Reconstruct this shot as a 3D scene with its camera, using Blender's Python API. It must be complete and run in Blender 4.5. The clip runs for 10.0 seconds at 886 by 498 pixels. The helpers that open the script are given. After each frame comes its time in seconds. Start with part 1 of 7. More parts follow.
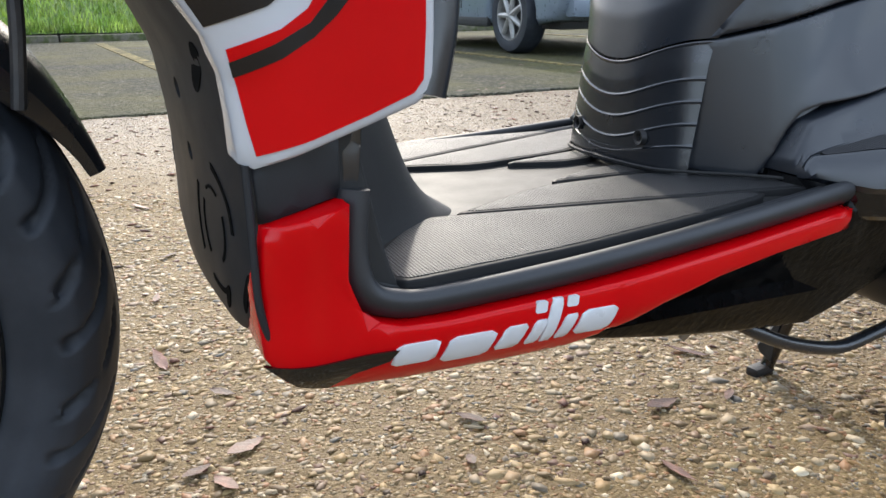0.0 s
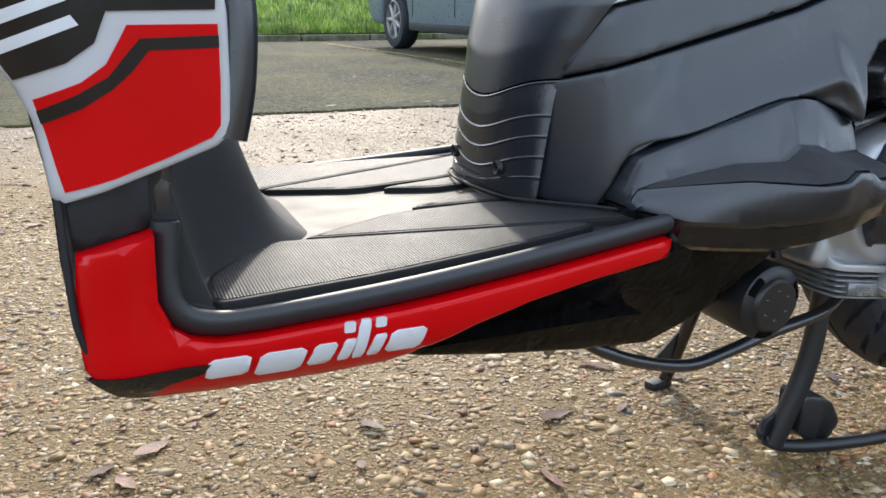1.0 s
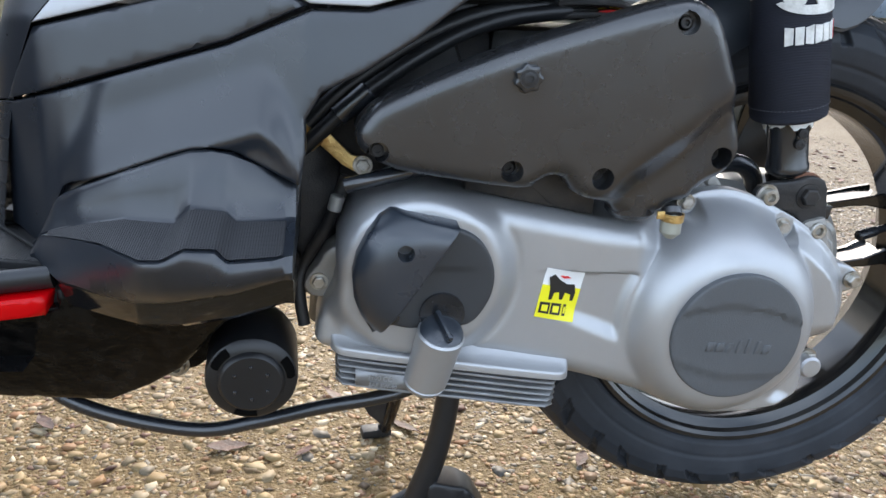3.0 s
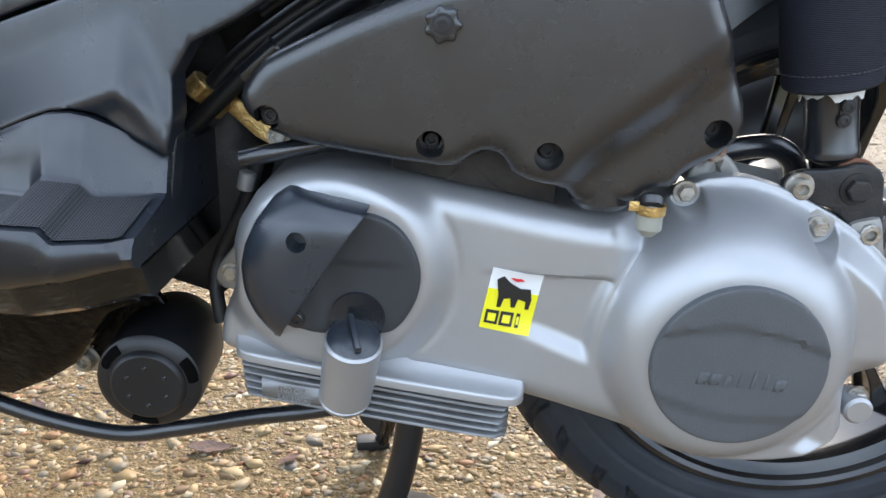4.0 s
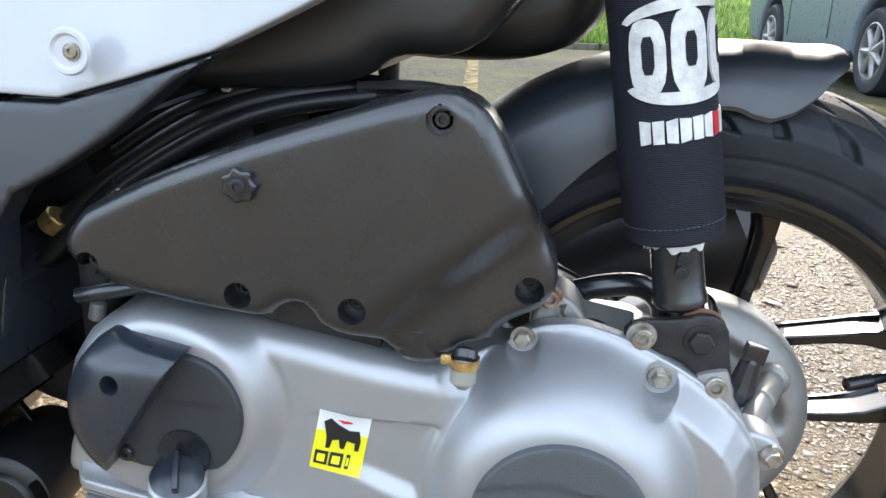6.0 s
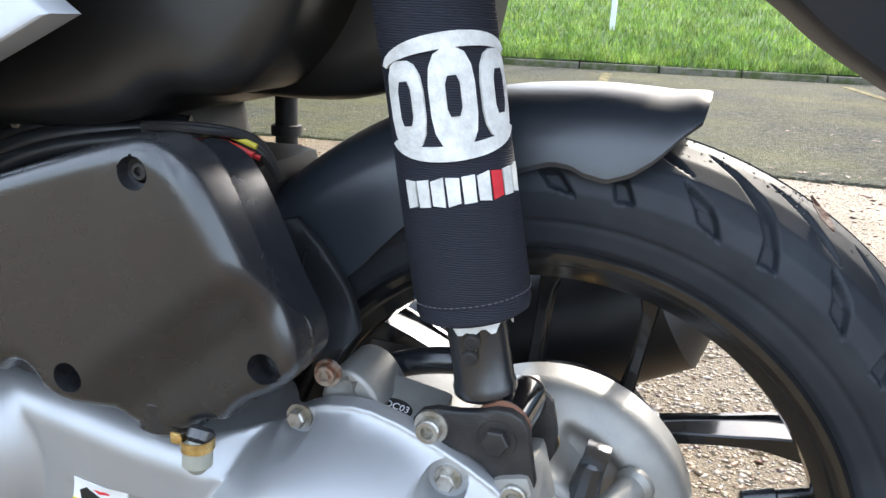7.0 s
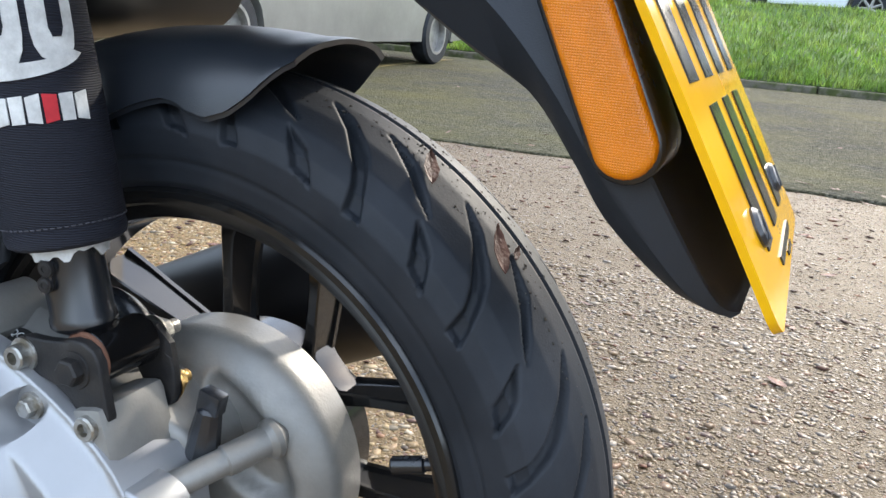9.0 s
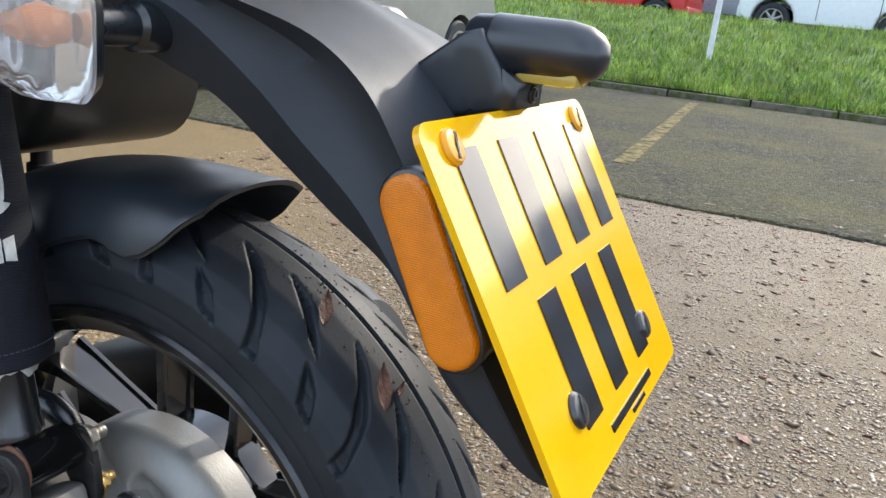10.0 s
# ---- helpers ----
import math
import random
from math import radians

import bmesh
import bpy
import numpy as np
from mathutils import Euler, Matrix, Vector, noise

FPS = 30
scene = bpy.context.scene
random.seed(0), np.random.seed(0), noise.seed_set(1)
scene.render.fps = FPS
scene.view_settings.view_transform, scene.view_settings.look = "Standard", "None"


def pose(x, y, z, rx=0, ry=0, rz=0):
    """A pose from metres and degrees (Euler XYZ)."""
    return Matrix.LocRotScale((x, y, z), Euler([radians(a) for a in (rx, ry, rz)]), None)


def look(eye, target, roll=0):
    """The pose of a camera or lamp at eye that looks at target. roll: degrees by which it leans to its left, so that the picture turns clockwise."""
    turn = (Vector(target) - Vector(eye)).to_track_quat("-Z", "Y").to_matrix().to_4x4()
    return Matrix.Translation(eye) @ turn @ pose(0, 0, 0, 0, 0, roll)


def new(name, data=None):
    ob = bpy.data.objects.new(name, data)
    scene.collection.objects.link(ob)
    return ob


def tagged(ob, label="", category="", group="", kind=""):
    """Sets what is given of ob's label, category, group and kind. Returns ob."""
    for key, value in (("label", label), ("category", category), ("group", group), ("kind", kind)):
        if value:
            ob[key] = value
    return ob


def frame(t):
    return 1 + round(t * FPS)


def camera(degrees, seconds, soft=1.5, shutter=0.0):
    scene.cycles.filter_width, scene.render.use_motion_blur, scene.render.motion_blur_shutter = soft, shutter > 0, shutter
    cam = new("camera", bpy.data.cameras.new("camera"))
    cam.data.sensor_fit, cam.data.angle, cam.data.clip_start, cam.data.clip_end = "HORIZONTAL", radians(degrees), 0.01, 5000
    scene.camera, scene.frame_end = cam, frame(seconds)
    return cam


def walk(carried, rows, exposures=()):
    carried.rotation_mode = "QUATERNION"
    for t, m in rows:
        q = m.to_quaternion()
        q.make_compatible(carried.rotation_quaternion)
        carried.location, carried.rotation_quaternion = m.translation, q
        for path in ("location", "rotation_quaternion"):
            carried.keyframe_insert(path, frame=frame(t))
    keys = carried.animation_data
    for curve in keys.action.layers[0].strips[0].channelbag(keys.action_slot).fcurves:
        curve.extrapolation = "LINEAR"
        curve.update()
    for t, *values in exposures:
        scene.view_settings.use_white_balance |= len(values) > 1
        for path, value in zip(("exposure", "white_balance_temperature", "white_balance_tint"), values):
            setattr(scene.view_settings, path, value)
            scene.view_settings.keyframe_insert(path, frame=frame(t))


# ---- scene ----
cam = camera(56.79, 10.0)
PATH = [
    (0, (-1.0942, -0.6033, 0.4600), (-0.3563, 1.1598, -0.1280), -0.4),
    (0.5, (-1.0479, -0.6569, 0.4680), (-0.2892, 1.1033, -0.1010), -0.1),
    (1, (-1.0030, -0.6903, 0.4880), (-0.2693, 1.0794, -0.0880), 0.5),
    (1.5, (-0.8948, -0.7331, 0.5700), (-0.2264, 1.0534, -0.0300), 1.4),
    (2, (-0.7048, -0.7164, 0.5340), (-0.1293, 1.0918, -0.1000), 2.8),
    (2.5, (-0.5483, -0.7457, 0.5430), (-0.0982, 1.0906, -0.1110), 3.2),
    (3, (-0.4112, -0.7390, 0.5460), (-0.1409, 1.1256, -0.1230), 3.3),
    (3.2, (-0.3666, -0.7077, 0.5300), (-0.1467, 1.1647, -0.1390), 3.6),
    (4.3, (-0.2472, -0.6381, 0.5100), (-0.3827, 1.2330, -0.1840), 1.3),
    (4.5, (-0.2397, -0.6350, 0.5090), (-0.3980, 1.2391, -0.1710), 1.0),
    (5, (-0.2274, -0.6185, 0.5270), (-0.3978, 1.2633, -0.1270), 0.6),
    (5.5, (-0.2053, -0.6044, 0.5400), (-0.3880, 1.2831, -0.0950), 1.1),
    (6, (-0.1216, -0.6126, 0.5750), (-0.3465, 1.2846, -0.0160), 2.2),
    (6.2, (-0.0706, -0.6236, 0.6090), (-0.3193, 1.2688, 0.0110), 2.8),
    (7.3, (0.1100, -0.4744, 0.5850), (-0.5560, 1.3321, 0.0450), 2.3),
    (7.5, (0.1431, -0.4759, 0.5880), (-0.5635, 1.3139, 0.0440), 2.3),
    (8, (0.2099, -0.4445, 0.5660), (-0.5274, 1.3343, 0.0240), 2.5),
    (8.5, (0.2654, -0.4218, 0.5640), (-0.4662, 1.3543, 0.0080), 3.9),
    (9, (0.3081, -0.4124, 0.5720), (-0.4205, 1.3642, 0.0120), 4.9),
    (9.5, (0.3461, -0.3994, 0.6050), (-0.3918, 1.3745, 0.0470), 5.4),
    (9.8, (0.3664, -0.3991, 0.6370), (-0.3905, 1.3692, 0.0880), 5.8),
    (10, (0.3759, -0.4034, 0.6630), (-0.4015, 1.3556, 0.1130), 6.3),
]
walk(cam, [(t, look(eye, target, roll)) for t, eye, target, roll in PATH], exposures=[(0, 1.14), (1.5, 1.14), (3.0, 1.38), (4.5, 1.54), (6.5, 1.67), (7.5, 1.76), (8.0, 1.67), (9.0, 1.28), (9.5, 1.20), (10, 1.0)])

# ---- light ----
SUN = Vector((0.25, 1.0, 0.62)).normalized()
world = bpy.data.worlds.new("sky")
scene.world = world
world.use_nodes = True
wn = world.node_tree.nodes
sky = wn.new("ShaderNodeTexSky")
sky.sky_type = "NISHITA"
sky.sun_disc = False
sky.sun_elevation = math.asin(SUN.z)
sky.sun_rotation = math.atan2(SUN.x, SUN.y)
sky.air_density, sky.dust_density, sky.ozone_density = 1.0, 2.5, 1.0
wn["Background"].inputs["Strength"].default_value = 0.15
cloud = wn.new("ShaderNodeTexNoise")
cloud.inputs["Scale"].default_value, cloud.inputs["Detail"].default_value, cloud.inputs["Roughness"].default_value = 2.6, 5, 0.55
veil = wn.new("ShaderNodeMapRange")
veil.inputs["From Min"].default_value, veil.inputs["From Max"].default_value = 0.36, 0.66
veil.inputs["To Min"].default_value, veil.inputs["To Max"].default_value = 0.10, 0.70
hazy = wn.new("ShaderNodeMix")
hazy.data_type = "RGBA"
hazy.inputs["B"].default_value = (9.2, 10.6, 12.7, 1)
wl = world.node_tree.links
wl.new(wn.new("ShaderNodeTexCoord").outputs["Generated"], cloud.inputs["Vector"])
wl.new(cloud.outputs["Fac"], veil.inputs["Value"])
wl.new(veil.outputs["Result"], hazy.inputs["Factor"])
wl.new(sky.outputs["Color"], hazy.inputs["A"])
wl.new(hazy.outputs["Result"], wn["Background"].inputs["Color"])
sun_data = bpy.data.lights.new("sun", "SUN")
sun_data.energy, sun_data.angle, sun_data.color = 1.6, radians(2.0), (1.0, 0.93, 0.82)
sun = new("sun", sun_data)
sun.matrix_world = look(SUN * 30, (0, 0, 0))


# ---- materials ----
def material(name, base, rough=0.5, metal=0.0, vary=0.15, vary_scale=14.0, grain=0.0, grain_scale=600.0,
             coat=0.0, rough_vary=0.1, second=None, mix_scale=30.0, spec=0.5, random_piece=0.0, random_island=0.0,
             emit=0.0, trans=0.0):
    """A painted, moulded or cast surface: two scales of colour variation, uneven gloss and a fine relief."""
    m = bpy.data.materials.new(name)
    m.use_nodes = True
    nt = m.node_tree
    n, l = nt.nodes, nt.links
    b = n["Principled BSDF"]
    b.inputs["Roughness"].default_value = rough
    b.inputs["Metallic"].default_value = metal
    b.inputs["Coat Weight"].default_value = coat
    b.inputs["Coat Roughness"].default_value = 0.06
    b.inputs["Specular IOR Level"].default_value = spec
    b.inputs["Transmission Weight"].default_value = trans
    geo = n.new("ShaderNodeTexCoord")
    big = n.new("ShaderNodeTexNoise")
    big.inputs["Scale"].default_value = vary_scale
    big.inputs["Detail"].default_value = 6
    big.inputs["Roughness"].default_value = 0.65
    l.new(geo.outputs["Object"], big.inputs["Vector"])
    ramp = n.new("ShaderNodeMapRange")
    ramp.inputs["From Min"].default_value, ramp.inputs["From Max"].default_value = 0.3, 0.7
    ramp.inputs["To Min"].default_value, ramp.inputs["To Max"].default_value = 1 - vary, 1 + vary
    l.new(big.outputs["Fac"], ramp.inputs["Value"])
    colour = n.new("ShaderNodeMix")
    colour.data_type = "RGBA"
    colour.inputs["A"].default_value = (*base, 1)
    colour.inputs["B"].default_value = (*(second or base), 1)
    fine = n.new("ShaderNodeTexNoise")
    fine.inputs["Scale"].default_value = mix_scale
    fine.inputs["Detail"].default_value = 4
    l.new(geo.outputs["Object"], fine.inputs["Vector"])
    sharp = n.new("ShaderNodeMapRange")
    sharp.inputs["From Min"].default_value, sharp.inputs["From Max"].default_value = 0.42, 0.62
    l.new(fine.outputs["Fac"], sharp.inputs["Value"])
    l.new(sharp.outputs["Result"], colour.inputs["Factor"])
    last = ramp.outputs["Result"]
    if random_piece or random_island:
        info = n.new("ShaderNodeObjectInfo" if random_piece else "ShaderNodeNewGeometry")
        rr = n.new("ShaderNodeMapRange")
        amount = random_piece or random_island
        rr.inputs["To Min"].default_value, rr.inputs["To Max"].default_value = 1 - amount, 1 + amount
        l.new(info.outputs["Random" if random_piece else "Random Per Island"], rr.inputs["Value"])
        mul = n.new("ShaderNodeMath")
        mul.operation = "MULTIPLY"
        l.new(last, mul.inputs[0])
        l.new(rr.outputs["Result"], mul.inputs[1])
        last = mul.outputs["Value"]
    scale = n.new("ShaderNodeVectorMath")
    scale.operation = "SCALE"
    l.new(colour.outputs["Result"], scale.inputs[0])
    l.new(last, scale.inputs["Scale"])
    l.new(scale.outputs["Vector"], b.inputs["Base Color"])
    rv = n.new("ShaderNodeMapRange")
    rv.inputs["To Min"].default_value = max(rough - rough_vary, 0.02)
    rv.inputs["To Max"].default_value = min(rough + rough_vary, 1)
    l.new(fine.outputs["Fac"], rv.inputs["Value"])
    l.new(rv.outputs["Result"], b.inputs["Roughness"])
    if grain:
        g = n.new("ShaderNodeTexNoise")
        g.inputs["Scale"].default_value = grain_scale
        g.inputs["Detail"].default_value = 3
        l.new(geo.outputs["Object"], g.inputs["Vector"])
        bump = n.new("ShaderNodeBump")
        bump.inputs["Strength"].default_value = grain
        bump.inputs["Distance"].default_value = 0.002
        l.new(g.outputs["Fac"], bump.inputs["Height"])
        l.new(bump.outputs["Normal"], b.inputs["Normal"])
    if emit:
        b.inputs["Emission Strength"].default_value = emit
    return m


def weave_bump(m, freq, strength, ways=("X", "Y")):
    """Adds a fine crossed rib relief to a material."""
    n, l = m.node_tree.nodes, m.node_tree.links
    b = n["Principled BSDF"]
    tc = n.new("ShaderNodeTexCoord")
    heights = []
    for direction in ways:
        w = n.new("ShaderNodeTexWave")
        w.bands_direction = direction
        w.inputs["Scale"].default_value = freq
        l.new(tc.outputs["Object"], w.inputs["Vector"])
        heights.append(w.outputs["Fac"])
    mul = n.new("ShaderNodeMath")
    mul.operation = "MULTIPLY"
    l.new(heights[0], mul.inputs[0])
    l.new(heights[1], mul.inputs[1])
    bump = n.new("ShaderNodeBump")
    bump.inputs["Strength"].default_value = strength
    bump.inputs["Distance"].default_value = 0.0015
    l.new(mul.outputs["Value"], bump.inputs["Height"])
    l.new(bump.outputs["Normal"], b.inputs["Normal"])
    return m


black_plastic = material("black_plastic", (0.0125, 0.0145, 0.018), 0.25, spec=0.85, grain=0.06, grain_scale=1100, vary=0.12)
panel_plastic = material("panel_plastic", (0.0115, 0.0145, 0.0200), 0.30, spec=0.75, grain=0.05, grain_scale=2200, vary=0.1)
floor_plastic = material("floor_plastic", (0.022, 0.022, 0.022), 0.55, grain=0.08, grain_scale=800, vary=0.15, spec=0.22)
mat_rubber = weave_bump(material("mat_rubber", (0.024, 0.024, 0.025), 0.45, vary=0.15, spec=0.4), 150, 1.0)
ribbed_rubber = weave_bump(material("ribbed_rubber", (0.022, 0.022, 0.024), 0.45, vary=0.12), 190, 0.5)
trim_plastic = material("satin_trim_plastic", (0.0150, 0.0165, 0.0195), 0.46, spec=0.5, grain=0.06, grain_scale=1100, vary=0.12)
hose_black = material("hose_rubber", (0.009, 0.0095, 0.0105), 0.40, vary=0.2, spec=0.4)
cap_plastic = material("dark_grey_cap_plastic", (0.032, 0.035, 0.039), 0.48, spec=0.45, grain=0.05, grain_scale=1200, vary=0.12)
tub_black = material("tub_black_plastic", (0.0165, 0.0160, 0.0155), 0.38, spec=0.6, vary=0.15)
arm_plastic = material("rough_black_plastic", (0.020, 0.0245, 0.032), 0.56, spec=0.45, grain=0.12, grain_scale=1300, vary=0.12)
guard_plastic = material("mudguard_plastic", (0.020, 0.0245, 0.032), 0.36, spec=0.8, grain=0.08, grain_scale=1200, vary=0.12)
mat_rim = material("mat_rim_rubber", (0.011, 0.011, 0.0115), 0.6, spec=0.2, vary=0.15)
fascia_plastic = material("fascia_plastic", (0.014, 0.0155, 0.018), 0.5, spec=0.3, grain=0.05, grain_scale=1100, vary=0.15)
# near-black that stands in for the shade inside open slots
slot_shade = material("slot_shade_black", (0.003, 0.003, 0.003), 0.9, spec=0.05)
airbox_plastic = material("faded_black_plastic", (0.0170, 0.0178, 0.0198), 0.27, spec=0.9, grain=0.05, grain_scale=1100, vary=0.12)
hood_plastic = material("deep_black_plastic", (0.019, 0.0245, 0.033), 0.30, spec=0.75, grain=0.05, grain_scale=1100, vary=0.1)
gloss_black = material("gloss_black", (0.006, 0.006, 0.0065), 0.09, coat=0.4, vary=0.3, rough_vary=0.05)
dusty_black = material("dusty_gloss_black", (0.002, 0.002, 0.002), 0.16, vary=0.5, second=(0.0075, 0.0068, 0.006), mix_scale=95, rough_vary=0.14, spec=0.12, grain=0.5, grain_scale=160)
deep_black = material("shadow_black_plastic", (0.010, 0.010, 0.011), 0.55, grain=0.2, vary=0.3, second=(0.025, 0.022, 0.02), mix_scale=60)
red_paint = material("red_paint", (0.47, 0.0008, 0.003), 0.12, coat=0.0, spec=0.22, vary=0.04, rough_vary=0.03)
white_paint = material("white_paint", (0.43, 0.44, 0.46), 0.22, coat=0.5, vary=0.03, rough_vary=0.04)
white_vinyl = material("white_vinyl", (0.55, 0.565, 0.59), 0.3, vary=0.04)
black_vinyl = material("black_vinyl", (0.008, 0.008, 0.009), 0.15, spec=0.4, vary=0.1)
silver = material("silver_cast_paint", (0.400, 0.406, 0.415), 0.41, metal=0.6, grain=0.035, grain_scale=1500, vary=0.06, vary_scale=9, rough_vary=0.07)
fin_grey = material("dull_cast_grey", (0.25, 0.255, 0.26), 0.45, metal=0.5, grain=0.1, grain_scale=700, vary=0.15, second=(0.22, 0.22, 0.22), mix_scale=50)
raw_alu = material("raw_aluminium", (0.27, 0.265, 0.25), 0.48, metal=0.5, grain=0.10, grain_scale=500, vary=0.18, second=(0.30, 0.29, 0.27), mix_scale=40)
grey_cap = material("grey_plastic_cap", (0.075, 0.080, 0.086), 0.55, grain=0.25, grain_scale=1200, vary=0.08)
tyre_rubber = material("tyre_rubber", (0.0165, 0.0205, 0.0270), 0.58, grain=0.06, grain_scale=700, vary=0.3, second=(0.024, 0.0275, 0.034), mix_scale=25, spec=0.32)
rim_black = material("rim_black_paint", (0.008, 0.0085, 0.0095), 0.17, coat=0.35, vary=0.2, second=(0.012, 0.0118, 0.0115), mix_scale=80, rough_vary=0.05)
grit_mat = material("grit_specks", (0.05, 0.042, 0.034), 0.3, vary=0.3, random_island=0.9, spec=0.6)
steel = material("zinc_steel", (0.5, 0.49, 0.46), 0.35, metal=0.9, grain=0.3, vary=0.2, second=(0.3, 0.27, 0.22), mix_scale=120)
brass = material("yellow_zinc", (0.62, 0.43, 0.17), 0.35, metal=0.8, grain=0.4, vary=0.3, second=(0.35, 0.22, 0.08), mix_scale=90)
rust = material("rusty_bush", (0.16, 0.07, 0.04), 0.8, vary=0.3)
neoprene = weave_bump(material("neoprene_sleeve", (0.0145, 0.0165, 0.026), 0.72, vary=0.15, spec=0.35), 260, 0.6, ("Z", "Z"))
sleeve_print = material("cracked_white_print", (0.62, 0.62, 0.60), 0.7, vary=0.25, vary_scale=90, grain=0.3)
sleeve_red = material("red_print", (0.55, 0.02, 0.03), 0.7, vary=0.2, vary_scale=90)
cap_amber = material("amber_screw_cap", (0.78, 0.33, 0.006), 0.35, vary=0.05)
plate_yellow = material("plate_yellow", (0.84, 0.435, 0.003), 0.10, coat=0.0, vary=0.05, rough_vary=0.04)
plate_ink = material("plate_dark_characters", (0.02, 0.02, 0.022), 0.12, coat=0.0, vary=0.1)
amber = material("amber_reflector", (0.72, 0.205, 0.001), 0.25, coat=0.2, vary=0.15, vary_scale=60, grain=0.0)
weave_bump(amber, 300, 0.3, ("X", "Z"))
lens_clear = weave_bump(material("clear_lens", (0.90, 0.90, 0.90), 0.06, vary=0.04, trans=0.8), 32, 0.6)
chrome = material("chrome_reflector_bowl", (0.8, 0.8, 0.8), 0.15, metal=1.0, vary=0.1)
sticker_white = material("sticker_white", (0.75, 0.76, 0.76), 0.35, vary=0.03)
sticker_yellow = material("sticker_yellow", (0.80, 0.74, 0.02), 0.35, vary=0.04)
sticker_black = material("sticker_black", (0.015, 0.015, 0.015), 0.4)
sticker_red = material("sticker_red", (0.65, 0.02, 0.03), 0.4)
milky = material("milky_tube", (0.38, 0.38, 0.32), 0.35, vary=0.15, trans=0.3)
twig = material("brown_pipe", (0.20, 0.15, 0.10), 0.6, vary=0.2)
red_lens = material("dark_red_lens", (0.25, 0.004, 0.006), 0.12, coat=0.5)
leaf_brown = material("dead_leaf", (0.105, 0.052, 0.040), 0.5, vary=0.35, second=(0.18, 0.095, 0.070), mix_scale=40, spec=0.2, random_piece=0.45, grain=0.4, grain_scale=200)
wire_red = material("red_wire", (0.5, 0.02, 0.02), 0.4)
wire_yellow = material("yellow_wire", (0.6, 0.5, 0.05), 0.4)


# ---- mesh tools ----
from mathutils.geometry import delaunay_2d_cdt


def join(*geos):
    verts, faces = [], []
    for v, f in geos:
        k = len(verts)
        verts += [tuple(p) for p in v]
        faces += [tuple(i + k for i in q) for q in f]
    return verts, faces


def moved(geo, m):
    return [tuple(m @ Vector(p)) for p in geo[0]], geo[1]


def thing(name, label, category, at=(0, 0, 0), group="", kind=""):
    ob = new(name)
    ob.location = at
    return tagged(ob, label, category, group, kind)


def mesh_from(name, geo, mat, sharp=32, fix=True):
    me = bpy.data.meshes.new(name)
    me.from_pydata(geo[0], [], geo[1])
    if fix:
        bm = bmesh.new()
        bm.from_mesh(me)
        bmesh.ops.recalc_face_normals(bm, faces=bm.faces)
        bm.to_mesh(me)
        bm.free()
    me.polygons.foreach_set("use_smooth", [True] * len(me.polygons))
    me.set_sharp_from_angle(angle=radians(sharp))
    me.materials.append(mat)
    return me


def part(name, geo, mat, parent=None, label="", sharp=32, fix=True):
    ob = new(name, mesh_from(name, geo, mat, sharp, fix))
    if parent:
        ob.parent = parent
        ob.matrix_parent_inverse = Matrix.Translation(-parent_origin(parent))
    if label:
        ob["label"] = label
    return ob


def parent_origin(ob):
    at = Vector(ob.location)
    while ob.parent:
        ob = ob.parent
        at = at + Vector(ob.location)
    return at


def densify(loop, step):
    out = []
    for i, a in enumerate(loop):
        b = loop[(i + 1) % len(loop)]
        k = max(1, int(math.hypot(b[0] - a[0], b[1] - a[1]) / step + 0.5))
        out += [(a[0] + (b[0] - a[0]) * j / k, a[1] + (b[1] - a[1]) * j / k) for j in range(k)]
    return out


def rounded(loop, times=2, cut=0.25):
    for _ in range(times):
        out = []
        for i, a in enumerate(loop):
            b = loop[(i + 1) % len(loop)]
            out.append((a[0] + (b[0] - a[0]) * cut, a[1] + (b[1] - a[1]) * cut))
            out.append((a[0] + (b[0] - a[0]) * (1 - cut), a[1] + (b[1] - a[1]) * (1 - cut)))
        loop = out
    return loop


def circle(c, r, n=32, squash=1.0):
    return [(c[0] + r * math.cos(2 * math.pi * i / n), c[1] + r * squash * math.sin(2 * math.pi * i / n)) for i in range(n)]


def far_from(pts, loop):
    a = np.array(loop)
    b = np.roll(a, -1, axis=0)
    p = np.asarray(pts)[:, None, :]
    d = b - a
    t = np.clip(((p - a) * d).sum(-1) / np.maximum((d * d).sum(-1), 1e-12), 0, 1)
    return np.sqrt((((a + t[..., None] * d) - p) ** 2).sum(-1)).min(1)


def within(pts, loop):
    a = np.array(loop)
    b = np.roll(a, -1, axis=0)
    p = np.asarray(pts)
    x, y = p[:, 0, None], p[:, 1, None]
    cross = ((a[:, 1] > y) != (b[:, 1] > y)) & (x < (b[:, 0] - a[:, 0]) * (y - a[:, 1]) / (b[:, 1] - a[:, 1] + 1e-15) + a[:, 0])
    return cross.sum(1) % 2 == 1


def side_near(u, v, h):
    return (u, -h, v)


def side_far(u, v, h):
    return (u, h, v)


def top_up(u, v, h):
    return (u, v, h)


